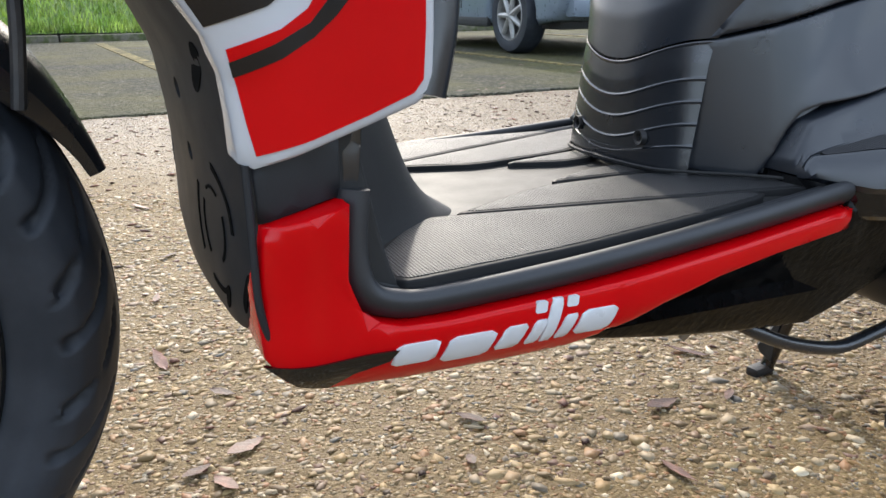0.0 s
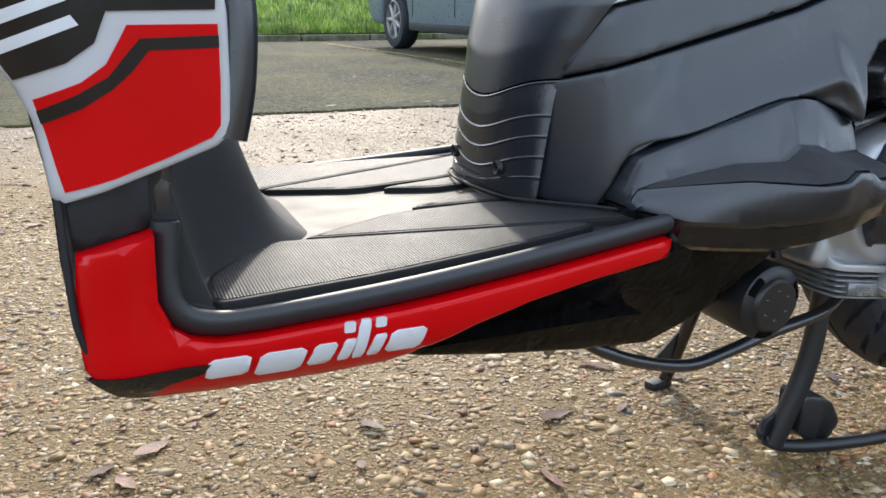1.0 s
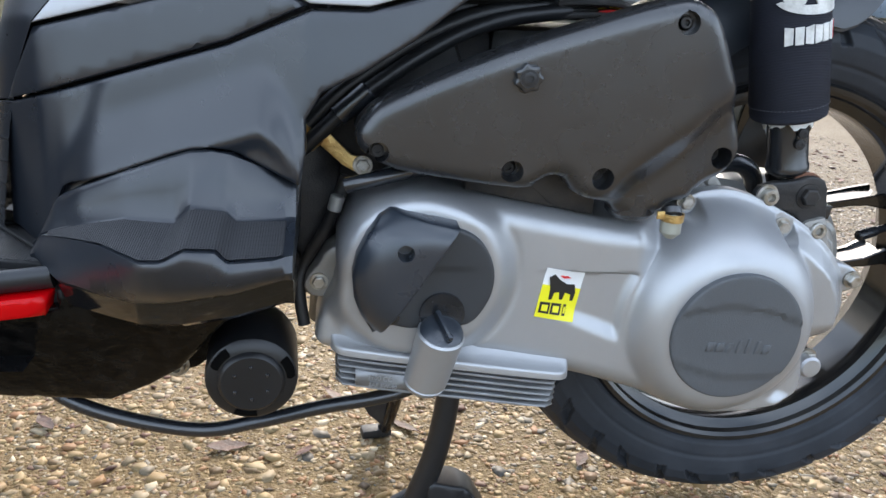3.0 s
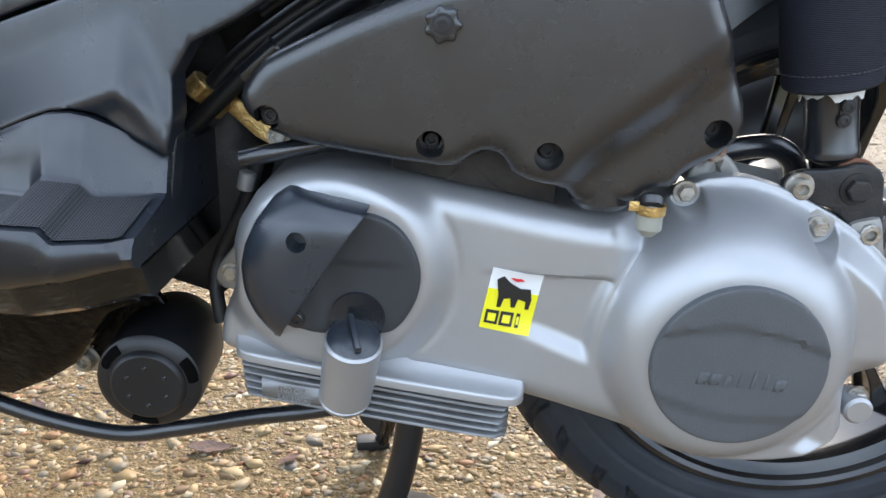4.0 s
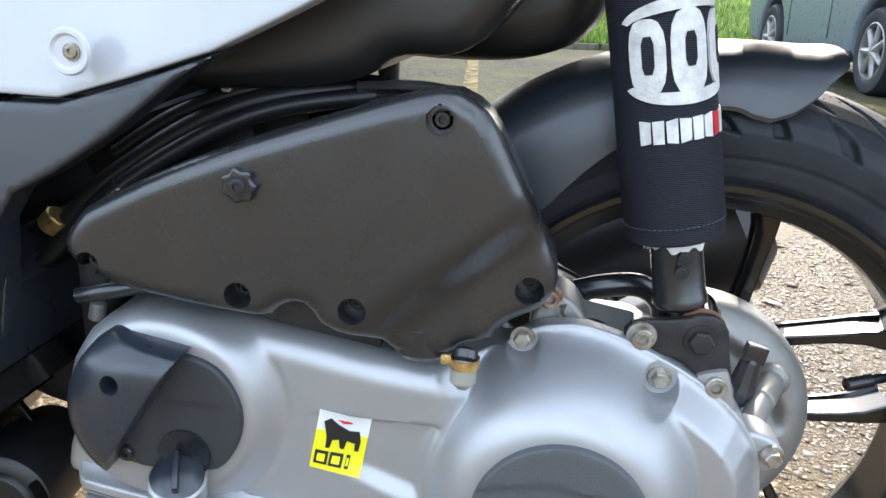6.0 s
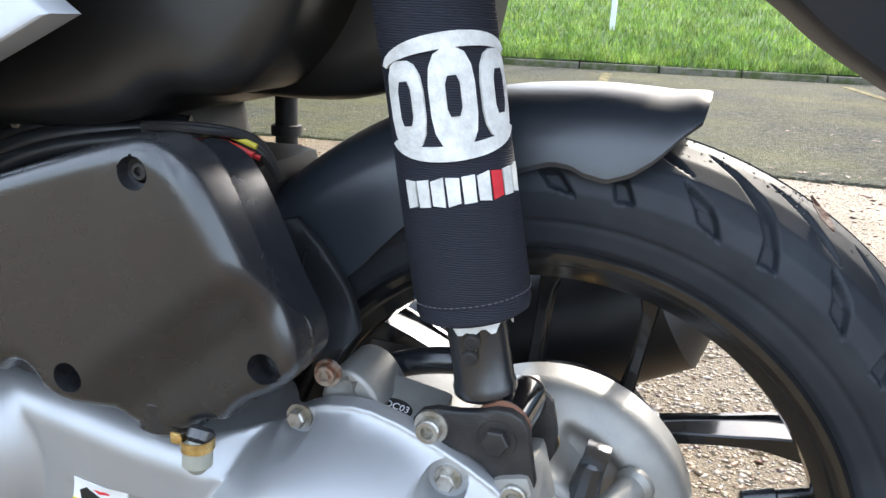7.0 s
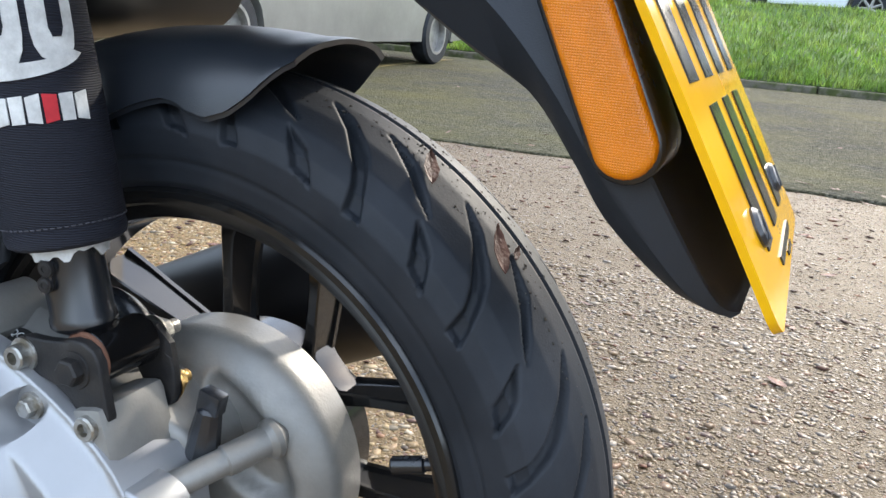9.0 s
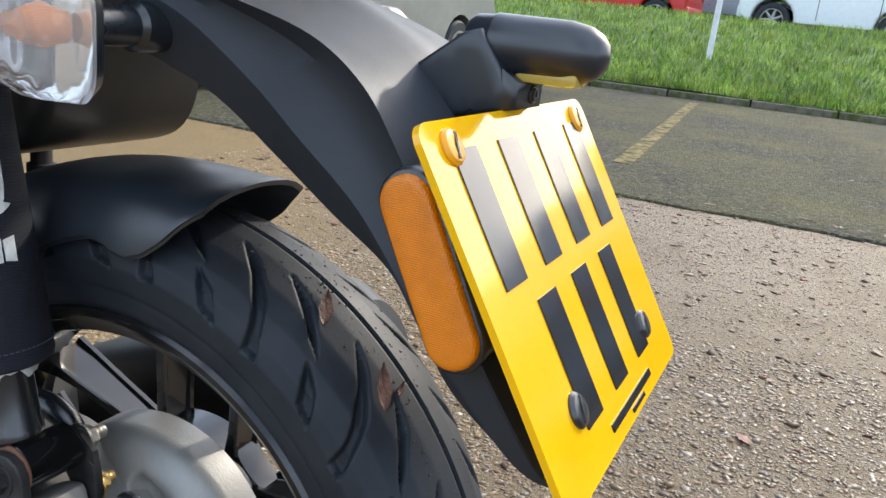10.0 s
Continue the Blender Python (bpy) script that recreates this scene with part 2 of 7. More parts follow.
def relief(loop, height, back, place=side_near, step=0.010, r=0.004, holes=(), dots=(), cap=True, edge_step=None):
    """A moulded piece seen from one side: an outline, a surface height(u, v) over it with edges rounded by r,
    walls down to back(u, v), holes that go through and dots (u, v, radius, depth) sunk into its face."""
    hf = height if callable(height) else (lambda u, v: height)
    bf = back if callable(back) else (lambda u, v: back)
    es = edge_step or step
    loops = [densify(loop, es)] + [densify(q, es) for q in holes]
    fixed, edges = [], []
    for q in loops:
        k = len(fixed)
        fixed += q
        edges += [(k + i, k + (i + 1) % len(q)) for i in range(len(q))]
    a = np.array(loops[0])
    lo, hi = a.min(0), a.max(0)
    free = []
    if r > 0:
        nxt, prv = np.roll(a, -1, 0), np.roll(a, 1, 0)
        t = nxt - prv
        t /= np.maximum(np.linalg.norm(t, axis=1, keepdims=True), 1e-9)
        nrm = np.stack([-t[:, 1], t[:, 0]], 1)
        for f in ((0.13, 0.45, 1.0) if r < 0.008 else (0.04, 0.13, 0.28, 0.48, 0.72, 1.0)):
            for s in (1, -1):
                p = a + nrm * s * r * f
                ok = within(p, loops[0]) & (far_from(p, loops[0]) > r * f * 0.93)
                free.append(p[ok])
    g = np.array([(x + (0.5 * step if j % 2 else 0), y) for j, y in enumerate(np.arange(lo[1], hi[1], step * 0.866))
                  for x in np.arange(lo[0], hi[0], step)])
    if len(g):
        ok = within(g, loops[0]) & (far_from(g, loops[0]) > max(r * 1.15, step * 0.45))
        for q in loops[1:]:
            ok &= ~within(g, q) & (far_from(g, q) > step * 0.3)
        for du, dv, dr, _ in dots:
            ok &= np.hypot(g[:, 0] - du, g[:, 1] - dv) > dr * 1.35
        free.append(g[ok])
    for du, dv, dr, _ in dots:
        ring = np.array([circle((du, dv), dr * f, 28) for f in (0.6, 0.985, 1.02, 1.12, 1.3)]).reshape(-1, 2)
        free.append(ring[within(ring, loops[0])])
    pts = fixed + [tuple(p) for q in free for p in q]
    verts, _, faces, *_ = delaunay_2d_cdt([Vector(p) for p in pts], edges, [], 4 if holes else 1, 1e-7)
    p = np.array([tuple(v) for v in verts])
    d = far_from(p, loops[0])
    for q in loops[1:]:
        d = np.minimum(d, far_from(p, q))
    out = []
    for (u, v), e in zip(p, d):
        h = hf(u, v)
        if r > 0 and e < r:
            h -= r - math.sqrt(max(r * r - (r - e) ** 2, 0))
        for du, dv, dr, depth in dots:
            if math.hypot(u - du, v - dv) < dr:
                h -= depth
        out.append(place(u, v, h))
    k = len(out)
    out += [place(u, v, bf(u, v)) for u, v in p]
    tri = [tuple(f) for f in faces]
    count = {}
    for f in tri:
        for i in range(len(f)):
            e = (f[i], f[(i + 1) % len(f)])
            key = (min(e), max(e))
            count[key] = None if key in count else e
    skin = tri + ([tuple(i + k for i in reversed(f)) for f in tri] if cap else [])
    skin += [(e[1], e[0], e[0] + k, e[1] + k) for e in count.values() if e]
    return out, skin


def lathe(profile, c, axis="y", seg=48, a0=0.0, a1=360.0, closed=False):
    """Turns (radius, along) pairs about an axis through c."""
    full = abs(a1 - a0) >= 359.9
    n = seg if full else seg + 1
    verts, faces = [], []
    for i in range(n):
        t = radians(a0 + (a1 - a0) * i / seg)
        for r, s in profile:
            u, v = r * math.cos(t), r * math.sin(t)
            q = {"y": (u, s, v), "x": (s, u, v), "z": (u, v, s)}[axis]
            verts.append((c[0] + q[0], c[1] + q[1], c[2] + q[2]))
    m = len(profile)
    for i in range(seg):
        j = (i + 1) % n
        for k in range(m if closed else m - 1):
            k2 = (k + 1) % m
            faces.append((i * m + k, j * m + k, j * m + k2, i * m + k2))
    return verts, faces


def rod(p, q, r, seg=16, bevel=0.0, r2=None):
    """A round bar from p to q with eased ends."""
    p, q = Vector(p), Vector(q)
    d = q - p
    length = d.length
    r2 = r if r2 is None else r2
    b = bevel
    prof = [(0, 0), (max(r - b, 1e-5), 0), (r, b), (r2, length - b), (max(r2 - b, 1e-5), length), (0, length)]
    g = lathe(prof, (0, 0, 0), "z", seg)
    m = Matrix.Translation(p) @ d.to_track_quat("Z", "Y").to_matrix().to_4x4()
    return moved(g, m)


def spline(points, per=8):
    out = []
    p = [Vector(q) for q in points]
    for i in range(len(p) - 1):
        a, b, c, d = p[max(i - 1, 0)], p[i], p[i + 1], p[min(i + 2, len(p) - 1)]
        for k in range(per):
            t = k / per
            out.append(0.5 * ((2 * b) + (c - a) * t + (2 * a - 5 * b + 4 * c - d) * t * t + (3 * b - a - 3 * c + d) * t ** 3))
    out.append(p[-1])
    return out


def tube(points, r, seg=10, smooth=8, squash=1.0):
    path = spline(points, smooth) if smooth else [Vector(q) for q in points]
    verts, faces = [], []
    up = Vector((0.3, 0.2, 1)).normalized()
    for i, p in enumerate(path):
        d = (path[min(i + 1, len(path) - 1)] - path[max(i - 1, 0)]).normalized()
        a = d.cross(up).normalized()
        b = d.cross(a).normalized()
        up = -b if b.dot(up) < 0 else b
        rr = r(i / (len(path) - 1)) if callable(r) else r
        verts += [tuple(p + a * rr * math.cos(2 * math.pi * k / seg) + b * rr * squash * math.sin(2 * math.pi * k / seg)) for k in range(seg)]
    n = len(path)
    for i in range(n - 1):
        for k in range(seg):
            faces.append((i * seg + k, i * seg + (k + 1) % seg, (i + 1) * seg + (k + 1) % seg, (i + 1) * seg + k))
    faces += [tuple(range(seg - 1, -1, -1)), tuple(range((n - 1) * seg, n * seg))]
    return verts, faces


def block(c, size, m=None, bevel=0.003):
    bm = bmesh.new()
    bmesh.ops.create_cube(bm, size=1)
    for v in bm.verts:
        v.co = Vector((v.co.x * size[0], v.co.y * size[1], v.co.z * size[2]))
    if bevel:
        bmesh.ops.bevel(bm, geom=list(bm.edges), offset=min(bevel, min(size) * 0.45), segments=2, affect="EDGES", profile=0.6)
    mm = Matrix.Translation(c) @ (m or Matrix())
    bm.verts.index_update()
    geo = [tuple(mm @ v.co) for v in bm.verts], [tuple(v.index for v in f.verts) for f in bm.faces]
    bm.free()
    return geo


def bolt(p, d, r, h, hexagon=True, socket=True):
    """A bolt head at p that points along d: a hexagon or round head with a washer and a sunk key hole."""
    d = Vector(d).normalized()
    m = Matrix.Translation(p) @ d.to_track_quat("Z", "Y").to_matrix().to_4x4()
    seg = 6 if hexagon else 20
    prof = [(0, h * 0.4), (r * 0.5, h * 0.4), (r * 0.52, h), (r * 0.88, h), (r, h * 0.86), (r, 0)] if socket else [(0, h), (r * 0.85, h), (r, h * 0.85), (r, 0)]
    g = join(lathe(prof, (0, 0, 0), "z", seg), lathe([(0, 0.001), (r * 1.35, 0.001), (r * 1.4, 0), (r * 1.4, -0.001)], (0, 0, 0), "z", 20))
    return moved(g, m)


def lerp(x, xs, ys):
    return float(np.interp(x, xs, ys))


def smooth_step(a, b, x):
    t = min(max((x - a) / (b - a), 0.0), 1.0)
    return t * t * (3 - 2 * t)

# ---- the setting: gravel, tarmac, kerb, grass bank ----
def ground_material(name, tones, scale, rough, relief_amount, patch=None, patch_scale=0.8, spec=0.25, island=False, amount=0.35, zone_tint=None, wet_gloss=0.85):
    """Mineral ground: cells of several tones at pebble size over large damp and mossy patches."""
    m = bpy.data.materials.new(name)
    m.use_nodes = True
    n, l = m.node_tree.nodes, m.node_tree.links
    b = n["Principled BSDF"]
    tc = n.new("ShaderNodeTexCoord")
    cells = n.new("ShaderNodeTexVoronoi")
    cells.inputs["Scale"].default_value = scale
    l.new(tc.outputs["Object"], cells.inputs["Vector"])
    ramp = n.new("ShaderNodeValToRGB")
    ramp.color_ramp.interpolation = "LINEAR"
    for i, t in enumerate(tones):
        e = ramp.color_ramp.elements[i] if i < 2 else ramp.color_ramp.elements.new(i / (len(tones) - 1))
        e.position = i / (len(tones) - 1)
        e.color = (*t, 1)
    b.inputs["Specular IOR Level"].default_value = spec
    if island:
        l.new(n.new("ShaderNodeNewGeometry").outputs["Random Per Island"], ramp.inputs["Fac"])
    else:
        split = n.new("ShaderNodeSeparateColor")
        l.new(cells.outputs["Color"], split.inputs["Color"])
        l.new(split.outputs["Red"], ramp.inputs["Fac"])
    big = n.new("ShaderNodeTexNoise")
    big.inputs["Scale"].default_value = patch_scale
    big.inputs["Detail"].default_value = 7
    big.inputs["Roughness"].default_value = 0.7
    l.new(tc.outputs["Object"], big.inputs["Vector"])
    mr = n.new("ShaderNodeMapRange")
    mr.inputs["From Min"].default_value, mr.inputs["From Max"].default_value = 0.4, 0.65
    l.new(big.outputs["Fac"], mr.inputs["Value"])
    mix = n.new("ShaderNodeMix")
    mix.data_type = "RGBA"
    mix.inputs["B"].default_value = (*(patch or tones[0]), 1)
    l.new(ramp.outputs["Color"], mix.inputs["A"])
    half = n.new("ShaderNodeMath")
    half.operation = "MULTIPLY"
    half.inputs[1].default_value = amount
    l.new(mr.outputs["Result"], half.inputs[0])
    l.new(half.outputs["Value"], mix.inputs["Factor"])
    if zone_tint:
        # base colour multiplied by a darker, bluer tint towards +x and +y, noise-edged
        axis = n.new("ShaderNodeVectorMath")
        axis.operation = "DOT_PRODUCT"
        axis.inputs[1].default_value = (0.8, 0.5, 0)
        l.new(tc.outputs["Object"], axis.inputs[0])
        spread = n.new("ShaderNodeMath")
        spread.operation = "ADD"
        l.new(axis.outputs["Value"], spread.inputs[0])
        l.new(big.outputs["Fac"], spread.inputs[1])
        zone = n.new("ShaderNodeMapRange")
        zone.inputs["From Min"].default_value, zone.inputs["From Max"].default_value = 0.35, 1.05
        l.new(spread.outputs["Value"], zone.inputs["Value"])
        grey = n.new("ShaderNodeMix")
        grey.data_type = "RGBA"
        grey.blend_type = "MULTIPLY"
        grey.inputs["B"].default_value = (*zone_tint, 1)
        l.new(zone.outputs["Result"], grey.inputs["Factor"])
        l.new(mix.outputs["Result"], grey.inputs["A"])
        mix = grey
    l.new(mix.outputs["Result"], b.inputs["Base Color"])
    rr = n.new("ShaderNodeMapRange")
    rr.inputs["To Min"].default_value, rr.inputs["To Max"].default_value = rough, max(rough - 0.15, 0.15)
    l.new(mr.outputs["Result"], rr.inputs["Value"])
    if zone_tint:
        # and stays wetter there
        wet = n.new("ShaderNodeMapRange")
        wet.inputs["To Min"].default_value, wet.inputs["To Max"].default_value = 1.0, wet_gloss
        l.new(zone.outputs["Result"], wet.inputs["Value"])
        damp = n.new("ShaderNodeMath")
        damp.operation = "MULTIPLY"
        l.new(rr.outputs["Result"], damp.inputs[0])
        l.new(wet.outputs["Result"], damp.inputs[1])
        rr = damp
    l.new(rr.outputs[0], b.inputs["Roughness"])
    fine = n.new("ShaderNodeTexNoise")
    fine.inputs["Scale"].default_value = scale * 2.5
    fine.inputs["Detail"].default_value = 5
    l.new(tc.outputs["Object"], fine.inputs["Vector"])
    add = n.new("ShaderNodeMath")
    add.operation = "SUBTRACT"
    l.new(fine.outputs["Fac"], add.inputs[0])
    l.new(cells.outputs["Distance"], add.inputs[1])
    bump = n.new("ShaderNodeBump")
    bump.inputs["Strength"].default_value = relief_amount
    bump.inputs["Distance"].default_value = 0.6 / scale
    l.new(add.outputs["Value"], bump.inputs["Height"])
    l.new(bump.outputs["Normal"], b.inputs["Normal"])
    return m


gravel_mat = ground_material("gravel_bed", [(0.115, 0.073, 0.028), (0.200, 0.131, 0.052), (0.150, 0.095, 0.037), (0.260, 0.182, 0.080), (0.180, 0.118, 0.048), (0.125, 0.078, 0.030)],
                             210, 0.75, 0.7, (0.175, 0.112, 0.045), 1.3, 0.3, zone_tint=(0.58, 0.59, 0.70))
tarmac_mat = ground_material("worn_tarmac", [(0.026, 0.025, 0.020), (0.070, 0.067, 0.052), (0.042, 0.041, 0.032), (0.140, 0.132, 0.104)],
                             70, 0.9, 0.9, (0.092, 0.086, 0.022), 0.8, 0.1, amount=0.7)
kerb_mat = material("kerb_concrete", (0.13, 0.12, 0.088), 0.9, vary=0.35, second=(0.06, 0.075, 0.02), mix_scale=9, grain=0.5, grain_scale=150)
soil_mat = material("grass_soil", (0.06, 0.11, 0.02), 0.9, vary=0.3, vary_scale=2, second=(0.10, 0.17, 0.03), mix_scale=5, grain=0.6, grain_scale=40)
grass_mat = material("grass_blades", (0.165, 0.268, 0.034), 0.55, vary=0.45, vary_scale=2.2, second=(0.30, 0.375, 0.066), mix_scale=4, random_island=0.5)
line_mat = material("worn_yellow_line", (0.190, 0.150, 0.062), 0.9, vary=0.35, vary_scale=9, second=(0.055, 0.05, 0.03), mix_scale=22, grain=0.4, grain_scale=300, spec=0.1)
pebble_mat = ground_material("pebbles", [(0.055, 0.032, 0.015), (0.320, 0.212, 0.085), (0.115, 0.068, 0.028), (0.400, 0.295, 0.145), (0.245, 0.105, 0.042), (0.300, 0.195, 0.075), (0.105, 0.100, 0.090), (0.380, 0.270, 0.120),
                                         (0.120, 0.050, 0.034), (0.350, 0.275, 0.170), (0.190, 0.125, 0.055), (0.640, 0.540, 0.380)],
                             420, 0.62, 0.10, (0.200, 0.130, 0.060), 2.0, 0.35, True, 0.15, (0.50, 0.50, 0.58), 0.62)
litter_mat = material("leaf_crumbs", (0.060, 0.026, 0.018), 0.6, vary=0.3, second=(0.13, 0.06, 0.035), mix_scale=30, spec=0.25, random_island=0.6)


def grid_sheet(x0, x1, y0, y1, nx, ny, z):
    verts = [(x0 + (x1 - x0) * i / nx, y0 + (y1 - y0) * j / ny, 0) for j in range(ny + 1) for i in range(nx + 1)]
    verts = [(x, y, z(x, y)) for x, y, _ in verts]
    faces = [(j * (nx + 1) + i, j * (nx + 1) + i + 1, (j + 1) * (nx + 1) + i + 1, (j + 1) * (nx + 1) + i) for j in range(ny) for i in range(nx)]
    return verts, faces


def roll(x, y):
    return 0.006 * noise.noise(Vector((x * 1.7, y * 1.7, 3.1))) + 0.003 * noise.noise(Vector((x * 6, y * 6, 9.2)))


near = grid_sheet(-4.0, 3.0, -2.0, 3.4, 180, 140, lambda x, y: roll(x, y) if -3.9 < x < 2.9 and -1.9 < y < 3.3 else 0)
rim_xy = [(-600, -600), (600, -600), (600, 600), (-600, 600)]
inner = [(-4.0, -2.0), (3.0, -2.0), (3.0, 3.4), (-4.0, 3.4)]
far_sheet = ([(x, y, 0) for x, y in rim_xy + inner], [(0, 1, 5, 4), (1, 2, 6, 5), (2, 3, 7, 6), (3, 0, 4, 7)])
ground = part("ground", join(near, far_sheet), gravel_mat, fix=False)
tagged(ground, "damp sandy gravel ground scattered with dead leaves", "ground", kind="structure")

edge = [(x, 3.02 + 0.05 * x + 0.05 * noise.noise(Vector((x * 2.2, 0.5, 0))) + 0.025 * noise.noise(Vector((x * 9, 4.5, 0)))) for x in np.arange(-14, 14.01, 0.06)]
tarmac_loop = edge + [(14, 9.75 + 0.1 * 14 * 0.9), (-14, 9.75 - 0.1 * 14 * 0.9)]
tarmac = part("tarmac", relief(tarmac_loop, 0.012, -0.05, top_up, step=0.6, r=0.012, edge_step=0.07), tarmac_mat)
tagged(tarmac, "worn grey car park tarmac with moss patches", "tarmac", kind="structure")


def kerb_y(x):
    return 9.62 + 0.09 * x


for k, (a, b) in enumerate([((-0.985, 9.0), (-0.545, 3.85)), ((1.49, 9.2), (1.92, 4.2)), ((-3.55, 8.7), (-3.15, 3.9)), ((4.05, 9.4), (4.45, 4.4))]):
    va, vb = Vector((*a, 0)), Vector((*b, 0))
    w = (vb - va).normalized().cross(Vector((0, 0, 1))) * 0.05
    loop = [tuple((va + w).xy), tuple((vb + w).xy), tuple((vb - w).xy), tuple((va - w).xy)]
    ob = part("parking_line", relief(loop, 0.0165, 0.005, top_up, step=0.15, r=0.002), line_mat)
    tagged(ob, "worn yellow painted parking bay line", "parking line", group="bay lines", kind="structure")

kerb = thing("kerb", "low mossy concrete kerb edging the grass", "kerb", (0, 9.62, 0), kind="structure")
for i in range(26):
    x0 = -11.5 + i * 0.92
    yaw = math.atan(0.09)
    c = Vector((x0 + 0.46, kerb_y(x0 + 0.46) + 0.065, 0.012))
    part("kerb_stone", block(c, (0.905, 0.13, 0.15), Matrix.Rotation(yaw, 4, "Z"), 0.015), kerb_mat, kerb)


def bank_z(x, y):
    s = y - kerb_y(x) - 0.12
    return lerp(s, [0, 0.25, 1.2, 4.2, 5.2, 40], [0.10, 0.16, 0.42, 1.02, 1.08, 1.15]) + 0.03 * noise.noise(Vector((x * 0.9, y * 0.9, 0)))


bank_v, bank_f = grid_sheet(-26, 26, 0.0, 40.0, 130, 120, lambda x, y: 0)
bank_v = [(x, kerb_y(x) + 0.12 + (y / 40) ** 1.7 * 40, 0) for x, y, _ in bank_v]
bank_v = [(x, y, bank_z(x, y)) for x, y, _ in bank_v]
bank = part("grass_bank", (bank_v, bank_f), soil_mat, fix=False)
tagged(bank, "bright green grass bank behind the car park", "grass bank", kind="structure")

# dark tree line all round, far off and unseen, added to darken reflections
tree_mat = material("far_trees", (0.030, 0.036, 0.020), 0.95, vary=0.5, vary_scale=0.35, second=(0.055, 0.050, 0.035), mix_scale=0.9)
tv, tf = [], []
for i in range(361):
    t = 2 * math.pi * (i % 360) / 360
    ring = Vector((math.cos(t), math.sin(t), 0))
    tall = 5.2 + 3.2 * noise.noise(ring * 5) + 2.2 * noise.noise(ring * 17) + 1.3 * noise.noise(ring * 60)
    # lowered on the -y side so more sky reaches the near panels
    tall *= 0.28 + 0.72 * smooth_step(-0.35, 0.25, ring.y)
    # taller near 74 degrees to darken what the number plate mirrors
    tv += [tuple(ring * 58 + Vector((0, 4, -0.5))), tuple(ring * 60 + Vector((0, 4, 1.2 + max(tall, 0.8) * 1.15 + 2.5 * math.exp(-((t - radians(74)) / radians(24)) ** 2))))]
for i in range(360):
    tf.append((2 * i, 2 * i + 2, 2 * i + 3, 2 * i + 1))
tagged(part("backdrop", (tv, tf), tree_mat, fix=False), "unseen dark tree line added round the car park", "backdrop", kind="structure")

# grass blades
rng = np.random.default_rng(4)
count = 52000
gx = rng.uniform(-9.5, 6.5, count)
gs = rng.uniform(0, 1, count) ** 1.6 * 5.0
gy = 9.62 + 0.09 * gx + 0.13 + gs
gv, gf = [], []
for i in range(count):
    x, y = gx[i], gy[i]
    z = bank_z(x, y)
    h = 0.05 + 0.07 * rng.random()
    a = rng.uniform(0, math.pi)
    w = 0.006 + 0.008 * rng.random()
    lean = rng.normal(0, 0.03, 2)
    dx, dy = w * math.cos(a), w * math.sin(a)
    k = len(gv)
    gv += [(x - dx, y - dy, z - 0.01), (x + dx, y + dy, z - 0.01), (x + lean[0], y + lean[1], z + h)]
    gf.append((k, k + 1, k + 2))
grass = part("grass", (gv, gf), grass_mat, fix=False)
tagged(grass, "short bright green lawn grass on the bank", "grass", kind="stuff")

# loose pebbles on the bed
ico = bmesh.new()
bmesh.ops.create_icosphere(ico, subdivisions=1, radius=1)
ico.verts.index_update()
iv_round = np.array([v.co[:] for v in ico.verts])
if_round = np.array([[v.index for v in f.verts] for f in ico.faces])
ico.free()


ov = np.array([(1, 0, 0), (0.1, 1, 0.1), (-1, 0.2, 0), (-0.1, -1, 0), (0.3, 0.2, 0.9), (0.1, -0.1, -0.9), (-0.4, 0.1, 0.8)])
of = np.array([(0, 1, 4), (1, 6, 4), (1, 2, 6), (2, 3, 6), (3, 4, 6), (3, 0, 4), (1, 0, 5), (2, 1, 5), (3, 2, 5), (0, 3, 5)])


def pebbles(n, x0, x1, y0, y1, s0, s1, seed, chip=False):
    g = np.random.default_rng(seed)
    iv, ifc = (ov, of) if chip else (iv_round, if_round)
    px, py = g.uniform(x0, x1, n), g.uniform(y0, y1, n)
    size = s0 + (s1 - s0) * g.random(n) ** 3
    shape = np.stack([g.uniform(0.7, 1.3, n), g.uniform(0.55, 1.0, n), g.uniform(0.14, 0.30, n)], 1) * size[:, None]
    jit = 1 + g.normal(0, 0.17, (n, len(iv), 1))
    v = iv[None] * jit * shape[:, None, :]
    a = g.uniform(0, 2 * math.pi, n)
    tilt = g.normal(0, 0.13, n)
    vx, vy, vz = v[..., 0], v[..., 1], v[..., 2]
    vx, vz = vx * np.cos(tilt)[:, None] - vz * np.sin(tilt)[:, None], vx * np.sin(tilt)[:, None] + vz * np.cos(tilt)[:, None]
    ca, sa = np.cos(a)[:, None], np.sin(a)[:, None]
    wx, wy = vx * ca - vy * sa + px[:, None], vx * sa + vy * ca + py[:, None]
    base = np.array([roll(x, y) for x, y in zip(px, py)])
    wz = vz + (base - shape[:, 2] * 0.08)[:, None]
    verts = np.stack([wx, wy, wz], -1).reshape(-1, 3)
    faces = (ifc[None] + (np.arange(n) * len(iv))[:, None, None]).reshape(-1, 3)
    return verts, faces


def stuff_mesh(name, verts, faces, mat):
    me = bpy.data.meshes.new(name)
    me.vertices.add(len(verts))
    me.vertices.foreach_set("co", verts.astype(np.float32).ravel())
    me.loops.add(faces.size)
    me.loops.foreach_set("vertex_index", faces.astype(np.int32).ravel())
    me.polygons.add(len(faces))
    me.polygons.foreach_set("loop_start", np.arange(0, faces.size, 3, dtype=np.int32))
    me.update(calc_edges=True)
    me.materials.append(mat)
    return new(name, me)


